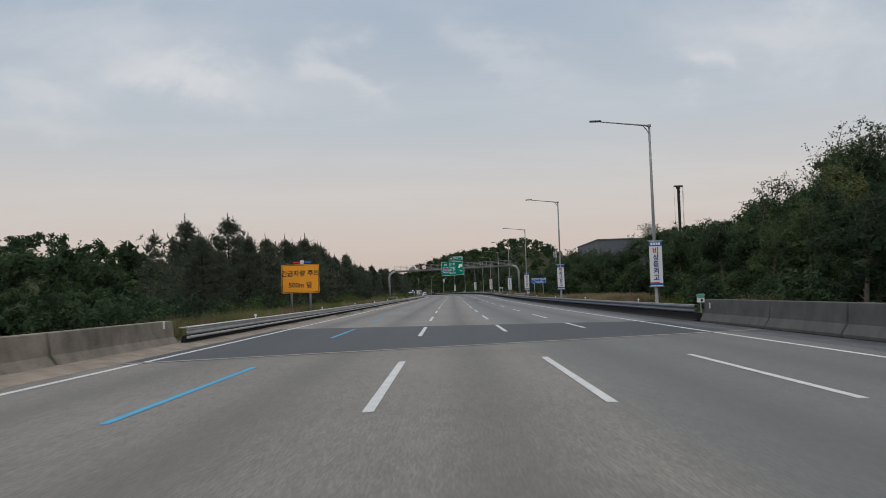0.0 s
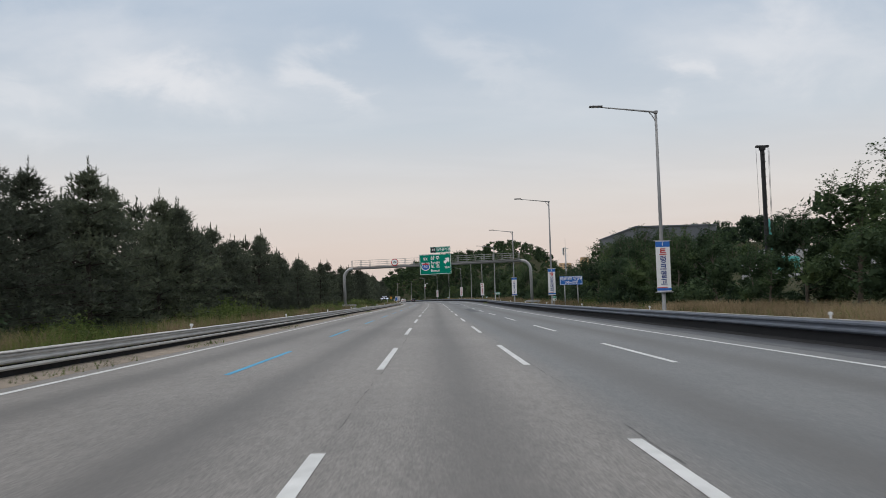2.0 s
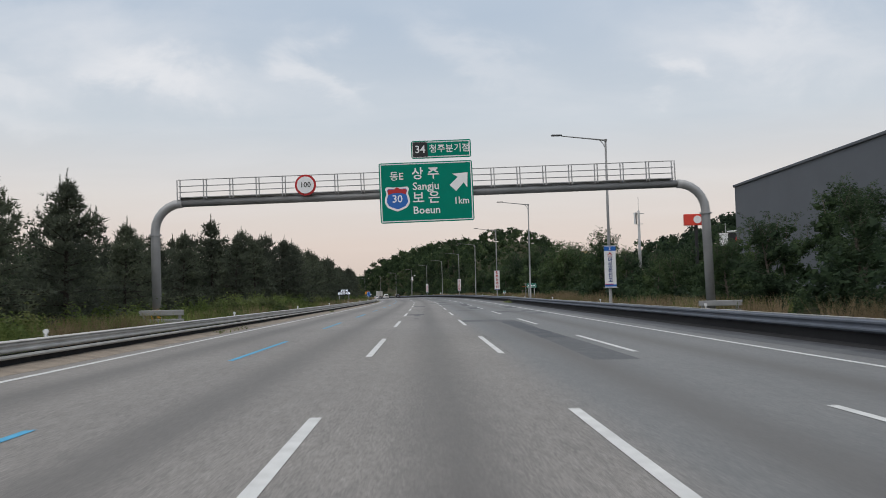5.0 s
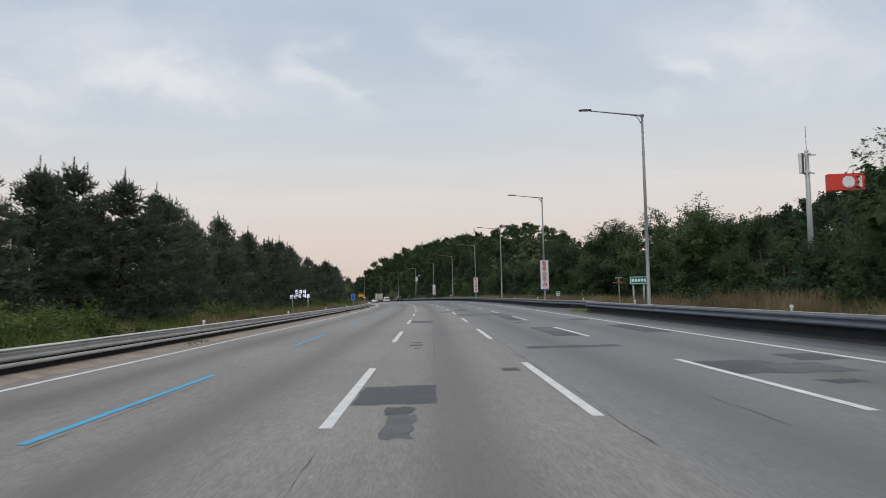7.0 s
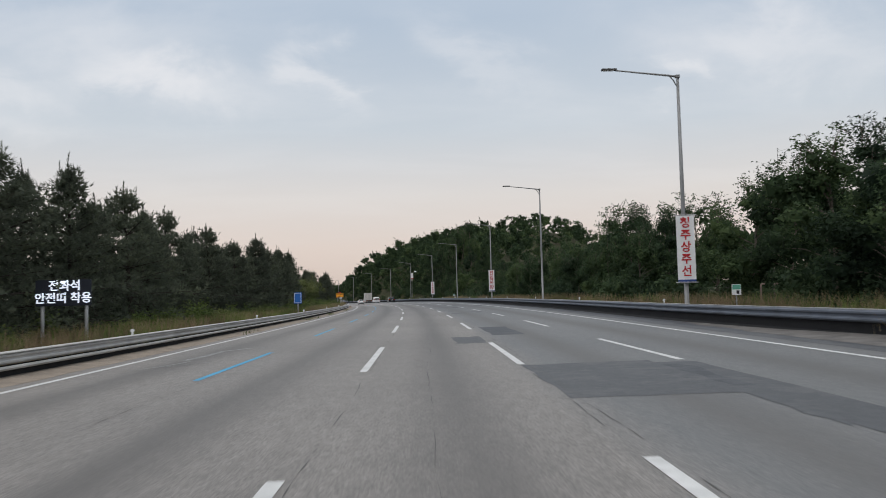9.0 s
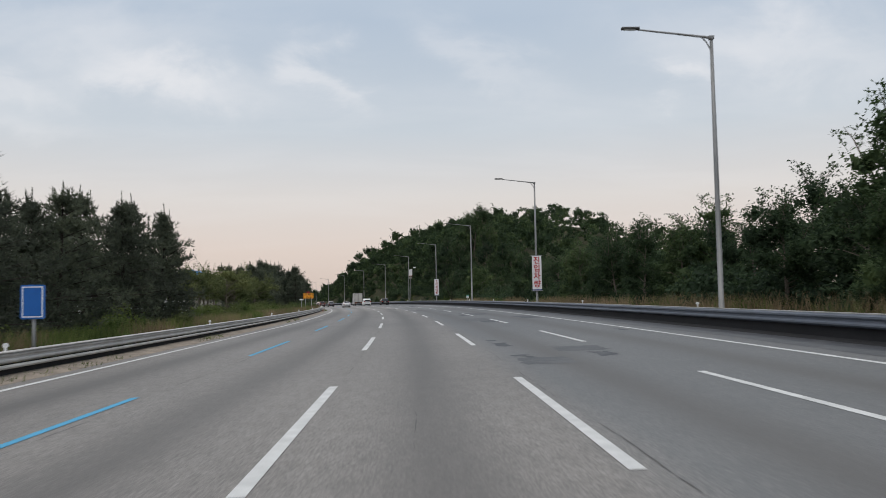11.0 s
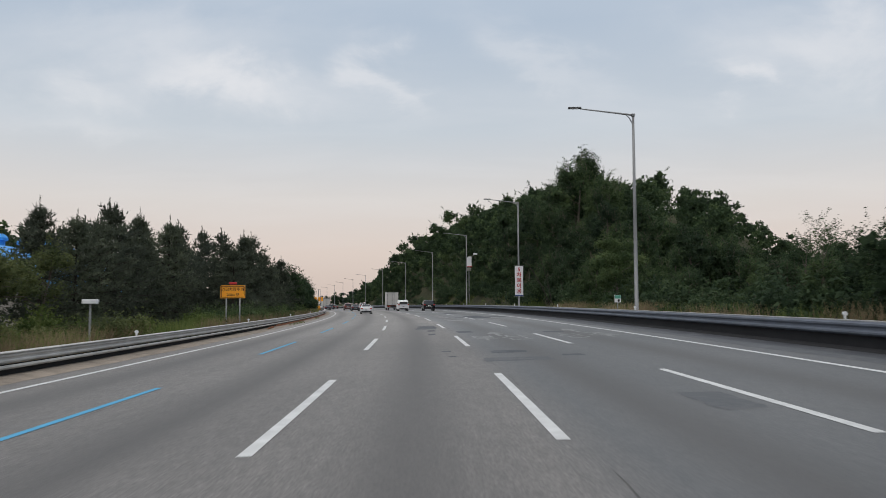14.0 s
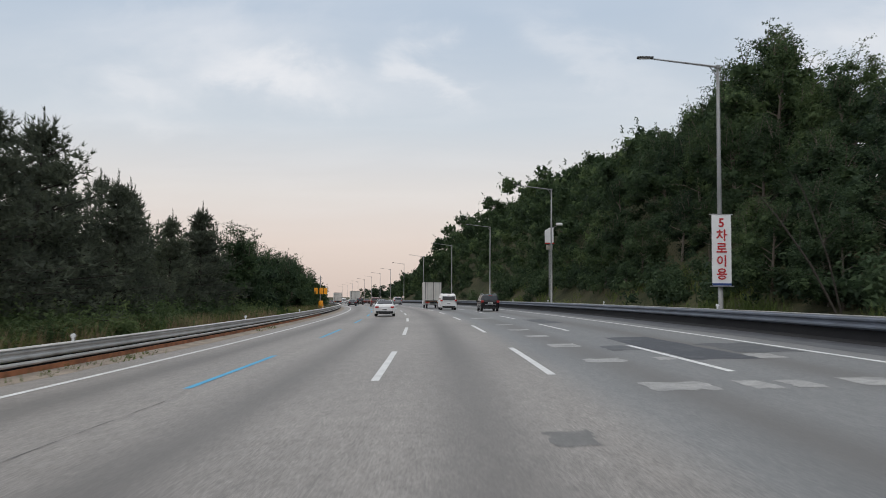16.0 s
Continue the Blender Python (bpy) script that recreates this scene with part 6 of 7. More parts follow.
    prof = [(-3, 0.0), (-3, 1.4)] + [(-3 * math.cos(radians(a)), 1.4 + 1.3 * math.sin(radians(a))) for a in (20, 45, 70, 90, 110, 135, 160)] + [(3, 1.4), (3, 0.0)]
    ends = [[bm.verts.new((x, y, z)) for x, z in prof] for y in (-20, 20)]
    for a, b, c, d in zip(ends[0], ends[0][1:], ends[1][1:], ends[1]):
        bm.faces.new((a, b, c, d))
    bm.faces.new(ends[0])
    bm.faces.new(ends[1][::-1])
    part("cover", bm, plain("milky_plastic_film", (0.6, 0.6, 0.58), 0.6, vary=0.25, scale=0.6), g)
    for y in np.arange(-20, 21, 2.5):
        bm = bm_new()
        tube(bm, [(x * 1.01, y, z * 1.01) for x, z in prof], 0.04, 5)
        part("hoop", bm, STEEL, g)
    g.matrix_basis = place(384, -31, -0.1)
    blue = plain("bright_blue_tarpaulin", (0.04, 0.28, 0.68), 0.5, vary=0.2)
    b = obj("blue_roofed_barn", None, None, "long barn with a bright blue arched roof and round vents", "building")
    arch = [(-5.2, 2.6), (-4.9, 3.5), (-4.2, 4.4), (-3.0, 5.2), (-1.5, 5.75), (0.0, 5.95), (1.5, 5.75), (3.0, 5.2), (4.2, 4.4), (4.9, 3.5), (5.2, 2.6)]
    bm = bm_new()
    ends = [[bm.verts.new((x * 0.97, y, z - 0.12)) for x, z in [(-5.2, -0.5), *arch, (5.2, -0.5)]] for y in (-11.5, 11.5)]
    bm.faces.new(ends[0])
    bm.faces.new(ends[1][::-1])
    for k in (0, len(ends[0]) - 2):
        bm.faces.new((ends[0][k], ends[0][k + 1], ends[1][k + 1], ends[1][k]))
    part("wall", bm, CONCRETE, b, "grey-brown gable wall")
    bm = bm_new()
    rows = [[bm.verts.new((x, y, z + up)) for x, z in arch] for y in (-12, 12) for up in (0.0, 0.1)]
    for a, c in ((rows[1], rows[3]), (rows[2], rows[0]), (rows[0], rows[1]), (rows[3], rows[2])):
        for k in range(len(arch) - 1):
            bm.faces.new((a[k], a[k + 1], c[k + 1], c[k]))
    part("roof", bm, blue, b, "bright blue arched roof sheet")
    for k in range(5):
        bm = bm_new()
        y = -8.5 + 4.4 * k
        tube(bm, [(0, y, 5.9), (0, y, 6.35), (0, y, 6.4), (0, y, 6.6), (0, y, 6.85), (0, y, 6.95)], [0.42, 0.42, 0.62, 0.62, 0.4, 0.1], 12)
        part("roof_vent", bm, blue, b, "round blue vent")
    b.matrix_basis = place(431.0, -30.5, 0.2, 0)


# ---- road details ----
def build_patches(road):
    """Repairs in the asphalt, by stretch of road: from, to, left, right, shade."""
    rng = random.Random(3)

    def patch(s0, s1, d0, d1, shade, ragged=0.03):
        n = 7
        ring = [(s0, d0 + (d1 - d0) * k / n) for k in range(n)] + [(s0 + (s1 - s0) * k / n, d1) for k in range(n)] + [(s1, d1 + (d0 - d1) * k / n) for k in range(n)] + [(s1 + (s0 - s1) * k / n, d0) for k in range(n)]
        mid = ((s0 + s1) / 2, (d0 + d1) / 2)
        z = 0.0035 + 0.0004 * rng.randrange(4)
        pts = [rd(*mid, z)] + [rd(s + rng.gauss(0, ragged * 2), d + rng.gauss(0, ragged), z) for s, d in ring]
        faces = [(0, i + 1, (i + 1) % len(ring) + 1) for i in range(len(ring))]
        obj("asphalt_patch", raw("asphalt_patch", pts, faces, PATCH[shade]), road)

    def stretch(rows):
        for row in rows:
            patch(*row)

    stretch(((113.7, 114.5, 4.35, 5.0, 0), (177.5, 180.8, 1.85, 4.0, 1), (150.0, 180.0, 3.9, 4.95, 1), (160.0, 177.0, 4.0, 4.9, 0, 0.08), (184.3, 185.7, -1.0, -0.68, 0), (191.2, 193.2, -1.05, -0.68, 1), (193.3, 194.0, -1.1, -0.7, 0), (194.3, 197.0, -1.66, -0.37, 0)))
    stretch(((199.5, 200.3, 1.13, 1.5, 0), (197.6, 200.7, 5.55, 7.1, 0), (200.3, 202.2, 8.0, 9.05, 0), (195.7, 196.3, 6.45, 7.15, 0), (192.3, 194.8, 7.5, 8.9, 0), (197.6, 199.6, 6.6, 8.0, 1), (206.5, 207.6, 2.5, 5.35, 0), (209.2, 210.2, -1.15, -0.73, 0), (211.0, 211.7, -1.1, -0.75, 0), (207.9, 208.4, -1.0, -0.75, 1), (213.2, 221.8, 4.3, 5.5, 0)))
    stretch(((214.2, 222.0, 8.0, 9.1, 0), (217.6, 221.9, 4.45, 5.4, 1), (228.4, 229.3, 4.3, 5.25, 0), (229.9, 232.3, 7.85, 8.8, 0), (232.4, 241.0, 4.4, 5.35, 0), (233.1, 237.3, -1.63, -0.27, 0), (240.6, 252.0, 4.55, 5.6, 1), (246.3, 252.5, 1.78, 4.7, 1), (243.0, 246.5, 4.5, 5.2, 1), (247.2, 251.4, 4.4, 5.5, 0)))
    stretch(((261.6, 265.8, 0.65, 1.72, 1), (266.3, 274.4, 2.3, 3.55, 0), (304.4, 306.5, 2.4, 3.66, 1), (308.4, 310.5, 3.92, 5.35, 1), (311.5, 313.4, 2.5, 2.95, 0, 0.05), (314.7, 315.4, 2.46, 2.8, 0), (307.2, 307.7, 2.42, 2.85, 0, 0.05), (306.4, 307.0, 2.65, 2.96, 0, 0.05), (306.3, 307.8, 4.6, 5.1, 0, 0.07), (319.2, 320.8, 8.5, 8.8, 0, 0.04), (327.8, 328.3, 4.74, 5.05, 0), (334.9, 338.6, 4.4, 5.4, 0), (338.2, 344.2, 3.7, 5.4, 1)))
    stretch(((340.4, 346.8, 7.6, 9.0, 0), (351.8, 356.4, 4.55, 5.25, 0), (356.1, 359.2, 6.05, 7.25, 0), (354.0, 362.3, 5.0, 7.2, 1), (357.4, 360.9, 3.3, 4.3, 1), (374.7, 376.9, 4.4, 5.15, 1), (385.1, 386.5, 1.83, 3.7, 1), (386.6, 387.2, 4.15, 4.8, 0), (388.5, 389.7, 2.3, 3.4, 0), (387.2, 387.7, 0.91, 1.14, 0)))
    stretch(((389.7, 390.3, 0.78, 1.07, 0), (402.3, 403.6, 6.15, 7.05, 0), (403.1, 404.8, 0.61, 0.96, 0), (404.9, 406.9, 2.12, 2.9, 0), (407.7, 409.8, 0.7, 1.1, 0), (411.3, 413.6, 0.1, 1.35, 1), (413.6, 415.35, 0.2, 1.4, 0), (415.4, 417.8, 0.35, 1.4, 1), (417.85, 418.25, 0.7, 1.05, 0), (424.5, 425.5, 0.72, 1.25, 3), (435.5, 446.0, 5.6, 7.2, 0, 0.06), (437.3, 441.5, 7.5, 9.1, 1, 0.06), (439.2, 441.4, 4.5, 5.3, 1)))
    stretch(((429.4, 430.7, 3.1, 4.25, 2), (429.4, 430.7, 4.8, 5.3, 2), (429.4, 430.6, 5.55, 6.05, 2), (429.5, 430.8, 6.75, 7.6, 2), (435.4, 436.5, 3.1, 4.05, 2), (441.3, 443.0, 3.1, 4.0, 2), (447.7, 449.0, 3.1, 3.95, 2), (435.5, 437.0, 7.3, 7.95, 2), (435.7, 436.6, 4.9, 5.3, 2)))
    stretch(((454.0, 455.4, 3.1, 4.0, 2), (462.0, 470.0, 5.7, 7.0, 1), (461.0, 462.2, 3.1, 4.0, 2), (475.0, 477.0, 2.8, 4.4, 2)))
    # cracks along the lane joints
    def crack(s0, s1, d, wander, seed, w=0.011):
        r = random.Random(seed)
        verts, faces = [], []
        n = int((s1 - s0) / 0.35)
        off = 0.0
        for i in range(n + 1):
            off = off * 0.97 + r.gauss(0, wander)
            k = w * r.uniform(0.0, 1.0) * (1.0 if noise.noise((i * 0.13, seed, 0)) > 0.0 else 0.05)
            s = s0 + (s1 - s0) * i / n
            verts += [rd(s, d + off - k, 0.0055), rd(s, d + off + k, 0.0055)]
        for i in range(n):
            faces.append((2 * i, 2 * i + 1, 2 * i + 3, 2 * i + 2))
        obj("crack", raw("crack", verts, faces, CRACK), road)
    for k, (s0, s1, d) in enumerate(((44, 130, -1.72), (60, 128, 1.95), (80, 140, -5.0), (150, 345, -1.72), (150, 236, 1.98), (200, 262, 1.92), (204, 238, -0.33), (238, 300, -0.3), (208, 222, 1.45), (186, 205, 3.9), (246, 300, 2.05), (268, 276, -3.6), (298, 420, 2.0), (404, 420, -1.7), (390, 420, 5.3), (201, 217, 1.3), (200, 208, 1.86), (203, 209.5, 1.1), (241, 253, 1.8), (331, 345, 3.5), (178, 215, 6.3), (150, 300, -5.1), (300, 430, -5.15))):
        crack(s0, s1, d, 0.01, 100 + k, 0.02 if d in (-0.33, 1.98, 3.5) else 0.011)


def build_words(road):
    """Faded lane words and arrows painted on the road."""
    def on_road(text, s, d, length, width, mat):
        cu = bpy.data.curves.new("road_word", "FONT")
        cu.body, cu.size, cu.align_x, cu.align_y, cu.offset = text, 1.0, "CENTER", "CENTER", 0.0
        tmp = bpy.data.objects.new("road_word", cu)
        scene.collection.objects.link(tmp)
        bpy.context.view_layer.update()
        me = bpy.data.meshes.new_from_object(tmp.evaluated_get(bpy.context.evaluated_depsgraph_get()))
        bpy.data.objects.remove(tmp)
        xs = [v.co.x for v in me.vertices]
        ys = [v.co.y for v in me.vertices]
        kx, ky = width / (max(xs) - min(xs)), length / (max(ys) - min(ys))
        for v in me.vertices:
            v.co = rd(s + v.co.y * ky, d + v.co.x * kx, 0.0075)
        me.materials.clear()
        me.materials.append(mat)
        obj("road_word", me, road, "faded white road lettering")
    on_road("부산", 398.2, 3.55, 4.6, 2.5, PAINT_OLD)
    on_road("상주", 398.2, 7.3, 4.6, 2.5, PAINT_OLD)
    for s, d in ((402.4, 3.75), (403.8, 7.6)):
        ring = ((-0.09, -2.2), (0.09, -2.2), (0.09, 0.2), (0.42, 0.2), (0.0, 2.4), (-0.42, 0.2), (-0.09, 0.2))
        pts = [rd(s + y, d + x, 0.0075) for x, y in ring]
        obj("road_arrow", raw("road_arrow", pts, [(0, 1, 2, 6), (6, 2, 3, 4, 5)], PAINT_OLD), road, "faded white road arrow")
    # worn strokes of unreadable road paint in the bus lane
    for ahead in (0.0, 101.0):
        for w, way in ((0.055, ((254.9, -7.95), (255.9, -7.45), (257.0, -7.2), (257.6, -7.15))), (0.11, ((258.0, -7.4), (260.0, -7.26), (262.0, -7.24), (263.2, -6.75), (263.7, -6.15))), (0.05, ((255.8, -7.3), (256.4, -6.9), (257.0, -6.4)))):
            pts = []
            for k, (s, d) in enumerate(way):
                a, b = way[max(k - 1, 0)], way[min(k + 1, len(way) - 1)]
                n = Vector((b[0] - a[0], b[1] - a[1])).normalized()
                pts += [rd(s + ahead + n.y * w, d - n.x * w, 0.0075), rd(s + ahead - n.y * w, d + n.x * w, 0.0075)]
            obj("paint_stroke", raw("paint_stroke", pts, [(2 * k, 2 * k + 1, 2 * k + 3, 2 * k + 2) for k in range(len(way) - 1)], PAINT_OLD), road, "faded white stroke of road paint")


# ---- vehicles ----
def loft(bm, stations):
    """Body shell. stations: y, floor, belt, roof, half-width at the belt, half-width at the roof."""
    rings = []
    for y, zf, zb, zr, w, wr in stations:
        ring = [(-w * 0.93, zf), (-w, zf + 0.12), (-w * 1.01, (zf + zb) / 2), (-w * 0.985, zb), (-wr, zr - 0.05), (-wr * 0.86, zr), (wr * 0.86, zr), (wr, zr - 0.05), (w * 0.985, zb), (w * 1.01, (zf + zb) / 2), (w, zf + 0.12), (w * 0.93, zf)]
        rings.append([bm.verts.new((x, y, z)) for x, z in ring])
    n = len(rings[0])
    for a, b in zip(rings, rings[1:]):
        for k in range(n):
            bm.faces.new((a[k], b[k], b[(k + 1) % n], a[(k + 1) % n]))
    bm.faces.new(rings[0])
    bm.faces.new(rings[-1][::-1])
    bmesh.ops.recalc_face_normals(bm, faces=bm.faces)


GLASS = plain("dark_car_glass", (0.012, 0.014, 0.017), 0.12, 0.0, vary=0.1, spec=0.7)
TAIL = plain("red_tail_lamp_plastic", (0.35, 0.012, 0.012), 0.25, vary=0.1, spec=0.6)
TAIL_LIT = glow("lit_brake_lamp", (0.8, 0.05, 0.02), 0.35)
CHROME = plain("wheel_alloy", (0.42, 0.42, 0.43), 0.35, 0.7, vary=0.1)
RUBBER = plain("tyre_rubber", (0.02, 0.02, 0.02), 0.85, vary=0.2)


def wheels(parent, half, ys, r):
    for y in ys:
        for x in (-half, half):
            bm = bm_new()
            sgn = 1 if x > 0 else -1
            tube(bm, [(x - sgn * 0.2, y, r), (x - sgn * 0.18, y, r), (x, y, r), (x + sgn * 0.02, y, r)], [r * 0.92, r, r, r * 0.92], 18)
            w = part("wheel", bm, RUBBER, parent, "black tyre")
            bm = bm_new()
            tube(bm, [(x + sgn * 0.021, y, r), (x + sgn * 0.035, y, r)], r * 0.62, 12)
            part("rim", bm, CHROME, w, "alloy rim")


def quad(bm, pts, thick=0.01):
    """A thin pane through four corners, set proud along its own normal."""
    p = [Vector(q) for q in pts]
    n = (p[1] - p[0]).cross(p[2] - p[0]).normalized() * thick
    a, b = [bm.verts.new(q + n) for q in p], [bm.verts.new(q - n) for q in p]
    bm.faces.new(a)
    bm.faces.new(b[::-1])
    for i in range(4):
        j = (i + 1) % 4
        bm.faces.new((a[i], b[i], b[j], a[j]))


def car(name, label, paint, kind, s, d, lit=False):
    """A car with its tail at its own origin, heading along +y."""
    c = obj(name, None, None, label, "car", "traffic ahead")
    if kind == "sedan":
        st = [(0.0, 0.38, 0.82, 0.86, 0.80, 0.74), (0.06, 0.26, 0.92, 1.02, 0.88, 0.76), (0.55, 0.22, 0.94, 1.08, 0.90, 0.74), (1.25, 0.2, 0.93, 1.40, 0.91, 0.60), (2.3, 0.2, 0.92, 1.43, 0.91, 0.62), (2.9, 0.2, 0.91, 1.36, 0.91, 0.62), (3.55, 0.2, 0.90, 0.97, 0.90, 0.74), (4.45, 0.24, 0.76, 0.80, 0.86, 0.7), (4.65, 0.34, 0.62, 0.66, 0.76, 0.6)]
        win = ((-0.66, 0.58, 1.125), (0.66, 0.58, 1.125), (0.55, 1.2, 1.405), (-0.55, 1.2, 1.405))
        tail_z, tail_x, r, axle, half, plate = 0.82, 0.66, 0.33, (0.95, 3.7), 0.86, 0.62
        side = ((0.75, 1.02), (2.95, 1.02), (2.75, 1.34), (1.35, 1.36))
    elif kind == "suv":
        st = [(0.0, 0.42, 0.92, 0.98, 0.86, 0.80), (0.05, 0.32, 1.02, 1.12, 0.92, 0.82), (0.22, 0.28, 1.06, 1.62, 0.94, 0.74), (0.5, 0.27, 1.06, 1.70, 0.95, 0.72), (2.3, 0.27, 1.05, 1.74, 0.95, 0.73), (3.0, 0.27, 1.05, 1.66, 0.95, 0.72), (3.6, 0.27, 1.04, 1.12, 0.94, 0.8), (4.5, 0.32, 0.94, 0.98, 0.9, 0.74), (4.75, 0.42, 0.74, 0.78, 0.8, 0.6)]
        win = ((-0.72, 0.03, 1.15), (0.72, 0.03, 1.15), (0.62, 0.17, 1.58), (-0.62, 0.17, 1.58))
        tail_z, tail_x, r, axle, half, plate = 1.0, 0.78, 0.37, (0.9, 3.75), 0.9, 0.84
        side = ((0.45, 1.14), (3.3, 1.14), (2.95, 1.60), (0.6, 1.6))
    else:
        st = [(0.0, 0.42, 0.98, 1.06, 0.88, 0.84), (0.05, 0.30, 1.05, 1.6, 0.94, 0.83), (0.2, 0.27, 1.06, 1.86, 0.96, 0.80), (0.6, 0.27, 1.06, 1.93, 0.96, 0.80), (3.4, 0.27, 1.05, 1.93, 0.96, 0.8), (4.2, 0.27, 1.04, 1.50, 0.95, 0.78), (4.7, 0.28, 0.98, 1.06, 0.93, 0.78), (5.1, 0.4, 0.8, 0.84, 0.84, 0.66)]
        win = ((-0.76, -0.012, 1.17), (0.76, -0.012, 1.17), (0.72, 0.022, 1.62), (-0.72, 0.022, 1.62))
        tail_z, tail_x, r, axle, half, plate = 1.12, 0.84, 0.35, (0.95, 4.1), 0.9, 0.8
        side = ((0.4, 1.2), (3.9, 1.2), (3.5, 1.76), (0.5, 1.76))
    bm = bm_new()
    loft(bm, st)
    body = part("body", bm, paint, c, soft=False)
    bv = body.modifiers.new("soft_edges", "BEVEL")
    bv.width, bv.segments, bv.limit_method = 0.035, 2, "ANGLE"
    bm = bm_new()
    quad(bm, win, 0.014)
    part("rear_window", bm, GLASS, c, "dark rear window")
    belt = 0.985 * (0.91 if kind == "sedan" else 0.95)
    for sgn in (-1, 1):
        bm = bm_new()
        quad(bm, [(sgn * ((belt - 0.01) if k < 2 else 0.66 if kind == "sedan" else 0.78), y, z) for k, (y, z) in enumerate(side)], 0.012)
        part("side_window", bm, GLASS, c)
        bm = bm_new()
        box(bm, (sgn * tail_x, -0.005, tail_z), (0.3, 0.14, 0.15 if kind == "sedan" else 0.2), 0.03)
        part("tail_light", bm, TAIL_LIT if lit else TAIL, c, "red tail lamp")
        bm = bm_new()
        box(bm, (sgn * 1.02, 3.05 if kind == "sedan" else 3.25, 1.02), (0.2, 0.1, 0.14), 0.03)
        part("wing_mirror", bm, paint, c)
    bm = bm_new()
    box(bm, (0, 0.02, 0.40), (1.5, 0.14, 0.16), 0.04)
    part("rear_bumper", bm, DARK, c, "dark lower bumper")
    bm = bm_new()
    box(bm, (0, -0.02, plate), (0.5, 0.03, 0.13), 0.008)
    p = part("number_plate", bm, WHITE, c, "white plate")
    bm = bm_new()
    box(bm, (0, -0.04, plate), (0.38, 0.012, 0.05))
    part("print_bar", bm, BLACK, p)
    if kind != "sedan":
        bm = bm_new()
        box(bm, (0, -0.03, plate - 0.16 if kind == "suv" else 1.08), (1.1, 0.03, 0.04), 0.01)
        part("tailgate_trim", bm, CHROME, c, "bright tailgate trim")
        for sgn in (-1, 1):
            bm = bm_new()
            top = 1.72 if kind == "suv" else 1.94
            tube(bm, [(sgn * 0.66, 0.55, top - 0.02), (sgn * 0.66, 0.75, top + 0.05), (sgn * 0.66, 2.7, top + 0.06), (sgn * 0.66, 2.95, top - 0.02)], 0.022, 6)
            part("roof_rail", bm, CHROME, c, "silver roof rail")
    bm = bm_new()
    z3 = {"sedan": 1.39, "suv": 1.62, "van": 1.78}[kind]
    box(bm, (0, 1.22 if kind == "sedan" else 0.14, z3), (0.34, 0.05, 0.035), 0.008)
    part("high_brake_light", bm, TAIL, c, "narrow red lamp")
    bm = bm_new()
    box(bm, (0, 0.015, 0.31), (1.0, 0.14, 0.1), 0.03)
    for x in (-0.62, 0.62):
        tube(bm, [(x, -0.06, 0.3), (x, 0.1, 0.3)], 0.05, 8)
    part("exhaust_panel", bm, DARK, c, "black lower panel with exhaust pipes")
    wheels(c, half, axle, r)
    c.matrix_basis = place(s, d, 0.005)


def truck(label, s, d, kind="box"):
    c = obj("box_truck", None, None, label, "truck", "traffic ahead")
    cargo = plain("pale_cargo_box", (0.50, 0.48, 0.45), 0.6, vary=0.12, scale=0.8)
    w, h, l = (2.3, 2.6, 5.6) if kind == "box" else (2.45, 2.7, 9.0)
    bm = bm_new()
    box(bm, (0, l / 2, 1.05 + h / 2), (w, l, h), 0.03)
    part("cargo_box", bm, cargo, c, "pale grey cargo box")
    for k, x in enumerate((-w / 4, w / 4)):
        bm = bm_new()
        box(bm, (x, -0.02, 1.05 + h / 2), (w / 2 - 0.08, 0.05, h - 0.14), 0.01)
        door = part("rear_door", bm, cargo, c)
        bm = bm_new()
        for dx in (-0.25, 0.25):
            tube(bm, [(x + dx, -0.07, 1.15), (x + dx, -0.07, h + 0.95)], 0.02, 6)
        part("lock_rod", bm, STEEL, door)
        bm = bm_new()
        for z in (1.5, 2.3, 3.1):
            box(bm, (x + (0.48 if x > 0 else -0.48), -0.06, z), (0.09, 0.04, 0.16), 0.01)
        part("hinge", bm, STEEL, door)
    bm = bm_new()
    for x in (-w / 2 + 0.03, 0.0, w / 2 - 0.03):
        box(bm, (x, -0.05, 1.05 + h / 2), (0.07, 0.06, h))
    for z in (1.07, 1.03 + h):
        box(bm, (0, -0.05, z), (w, 0.06, 0.07))
    part("door_frame", bm, CONCRETE_DARK, c, "grimy door frame")
    bm = bm_new()
    box(bm, (0, 0.1, 0.9), (w - 0.05, 0.12, 0.26), 0.02)
    part("tail_board", bm, RUST, c, "rust-brown tail board")
    bm = bm_new()
    box(bm, (0, l / 2, 0.85), (0.9, l + 1.2, 0.25), 0.02)
    part("chassis", bm, DARK, c)
    bm = bm_new()
    box(bm, (0, l + 1.1, 1.4), (2.05, 1.7, 1.9), 0.15)
    part("cab", bm, WHITE, c, "white cab")
    bm = bm_new()
    box(bm, (0, 0.02, 0.62), (w - 0.1, 0.1, 0.14), 0.02)
    part("rear_bumper", bm, STEEL, c)
    for sgn in (-1, 1):
        bm = bm_new()
        box(bm, (sgn * 0.85, -0.06, 0.78), (0.4, 0.06, 0.14), 0.02)
        part("tail_light", bm, TAIL, c)
    wheels(c, 0.92, (1.2, l + 0.9), 0.42)
    c.matrix_basis = place(s, d, 0.005)


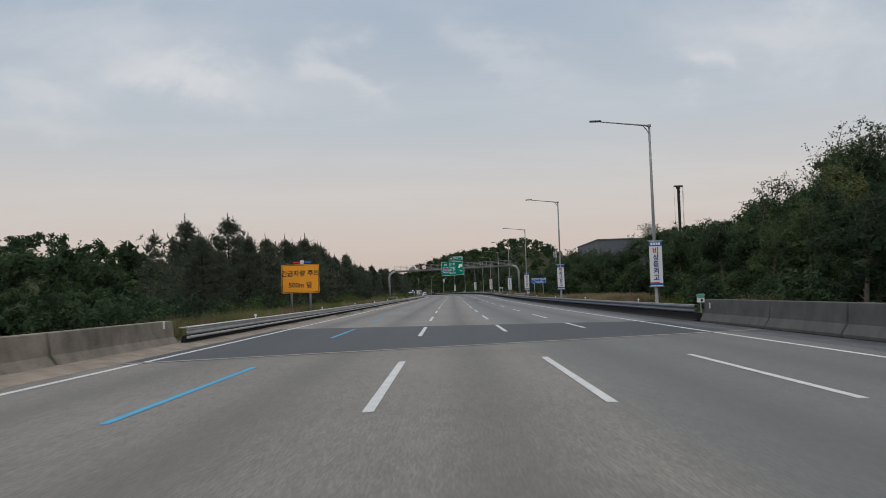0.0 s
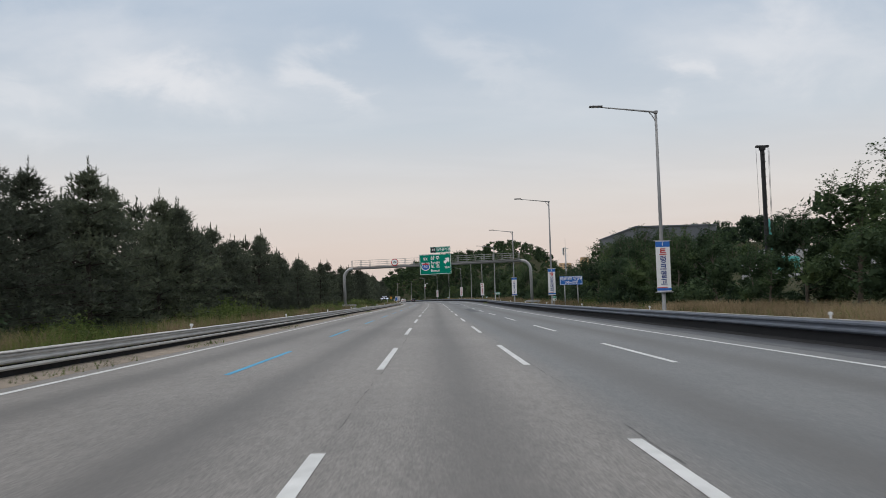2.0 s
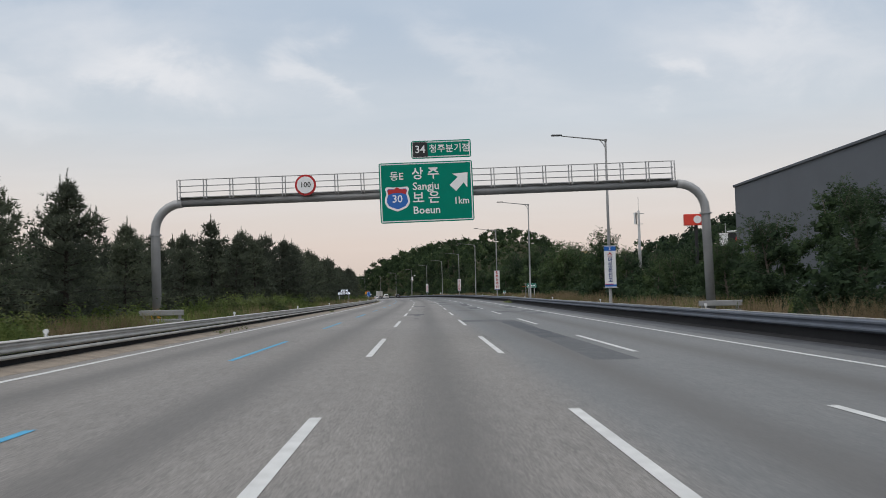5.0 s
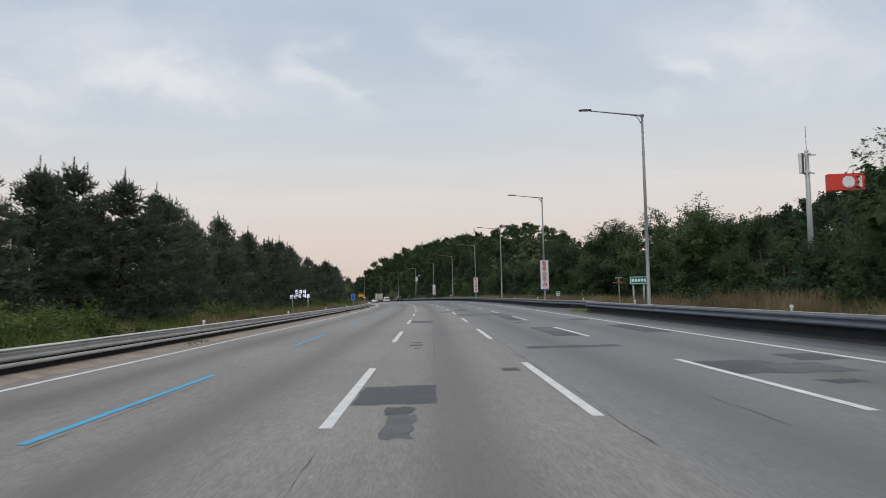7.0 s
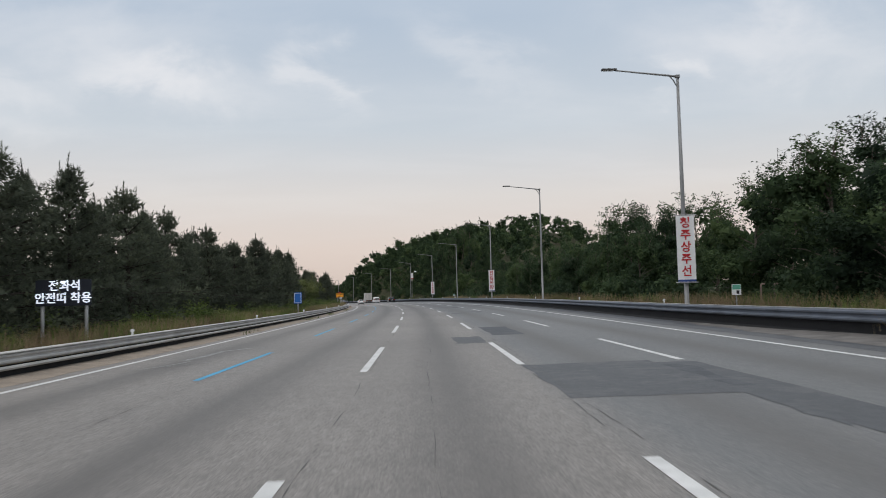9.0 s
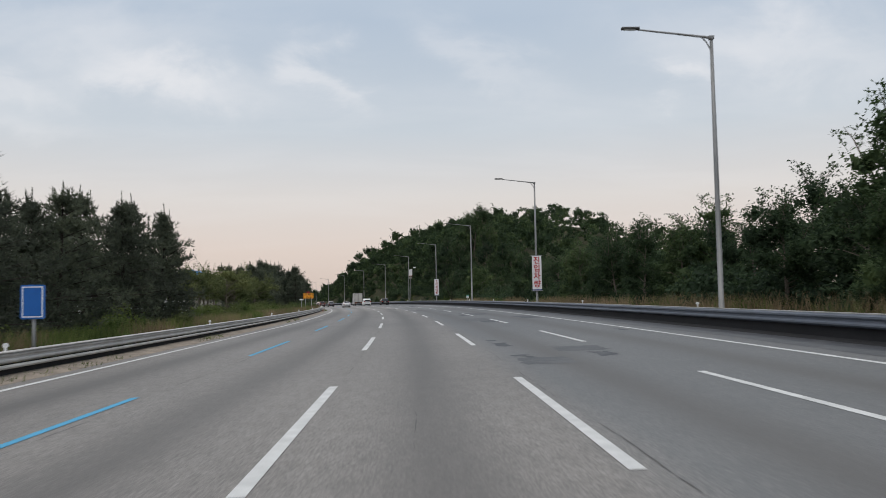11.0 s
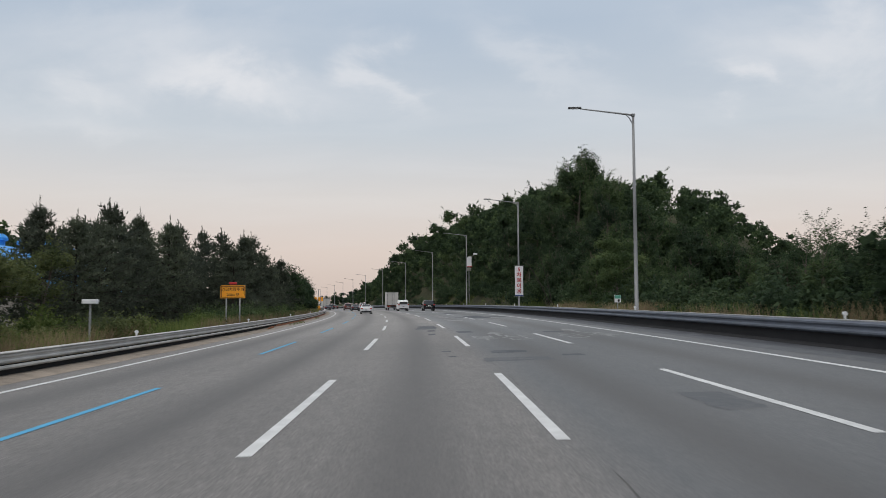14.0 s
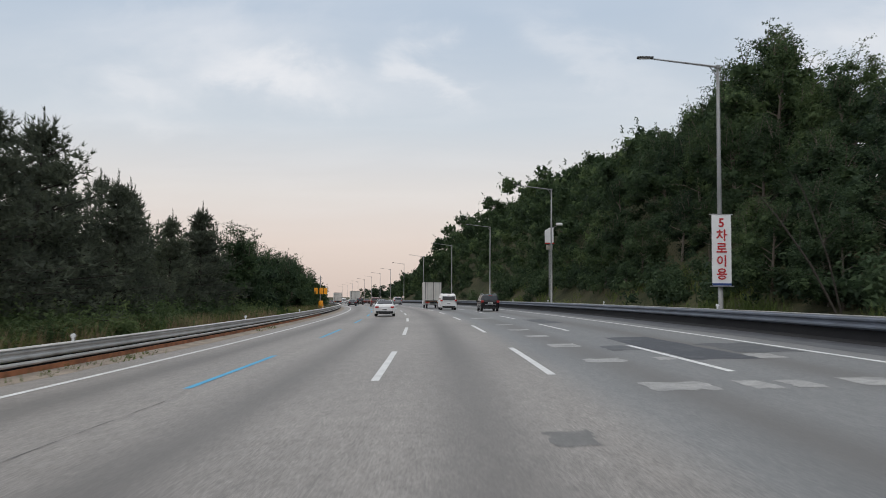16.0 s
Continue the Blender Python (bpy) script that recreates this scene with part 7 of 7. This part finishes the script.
def build_traffic():
    white = plain("white_car_paint", (0.70, 0.70, 0.70), 0.3, vary=0.03, spec=0.6)
    black = plain("black_car_paint", (0.008, 0.008, 0.009), 0.22, vary=0.1, spec=0.4)
    silver = plain("silver_car_paint", (0.28, 0.28, 0.29), 0.3, 0.4, vary=0.05, spec=0.6)
    grey = plain("dark_grey_car_paint", (0.05, 0.055, 0.065), 0.3, 0.3, vary=0.08, spec=0.6)
    brown = plain("brown_red_car_paint", (0.12, 0.045, 0.04), 0.3, 0.3, vary=0.08, spec=0.6)
    car("sedan", "white saloon car seen from behind in the bus lane", white, "sedan", 488.2, -3.7)
    car("sport_utility_vehicle", "black off-road car in an inner lane", black, "suv", 500.0, 6.85)
    car("van", "white people carrier in the middle lane", white, "van", 514.0, 3.7)
    truck("box truck with pale grey cargo doors", 531.0, 3.1)
    car("sedan", "dark grey saloon in the queue ahead", grey, "sedan", 545.0, -3.6)
    car("sport_utility_vehicle", "brownish red car in the queue ahead", brown, "suv", 575.0, -3.5)
    car("sedan", "dark saloon in the queue ahead", grey, "sedan", 600.0, -7.0)
    car("sport_utility_vehicle", "silver car far ahead", silver, "suv", 604.0, 3.3)
    car("sedan", "dark grey saloon in the queue ahead", grey, "sedan", 612.0, -0.1)
    car("sport_utility_vehicle", "black off-road car in the queue ahead", black, "suv", 632.0, -3.5)
    car("sedan", "brownish red saloon in the queue ahead", brown, "sedan", 655.0, -0.1)
    car("sedan", "white saloon far ahead in the queue", white, "sedan", 680.0, -3.5)
    truck("tall white lorry far ahead in the queue", 650.0, -3.6, "long")
    truck("tall white lorry far ahead in the queue", 690.0, -7.1, "long")
    car("van", "white van far ahead in the queue", white, "van", 730.0, -3.6)
    car("sedan", "dark saloon far ahead in the queue", grey, "sedan", 760.0, -7.1)


# ---- the whole place ----
build_ground()
ROAD = build_road()
build_barriers()
build_lamps()
for station, words, style, digit in ((53.3, "비상등켜고", "blue", ""), (99.0, "트렁크열고", "blue", "1"), (143.7, "밖으로대피", "blue", "2"), (187.3, "스마트폰신고", "blue", "3"),
                                     (274.1, "청주상주선", "red", ""), (363.2, "진입차량", "red", ""), (453.7, "5차로이용", "red", "")):
    banner(station, words, style, digit)
build_signs()
build_gantry()
build_distance()
build_traffic()
build_plants()
far_woods()
build_grass()
build_delineators()
build_rails()
build_words(ROAD)
build_patches(ROAD)
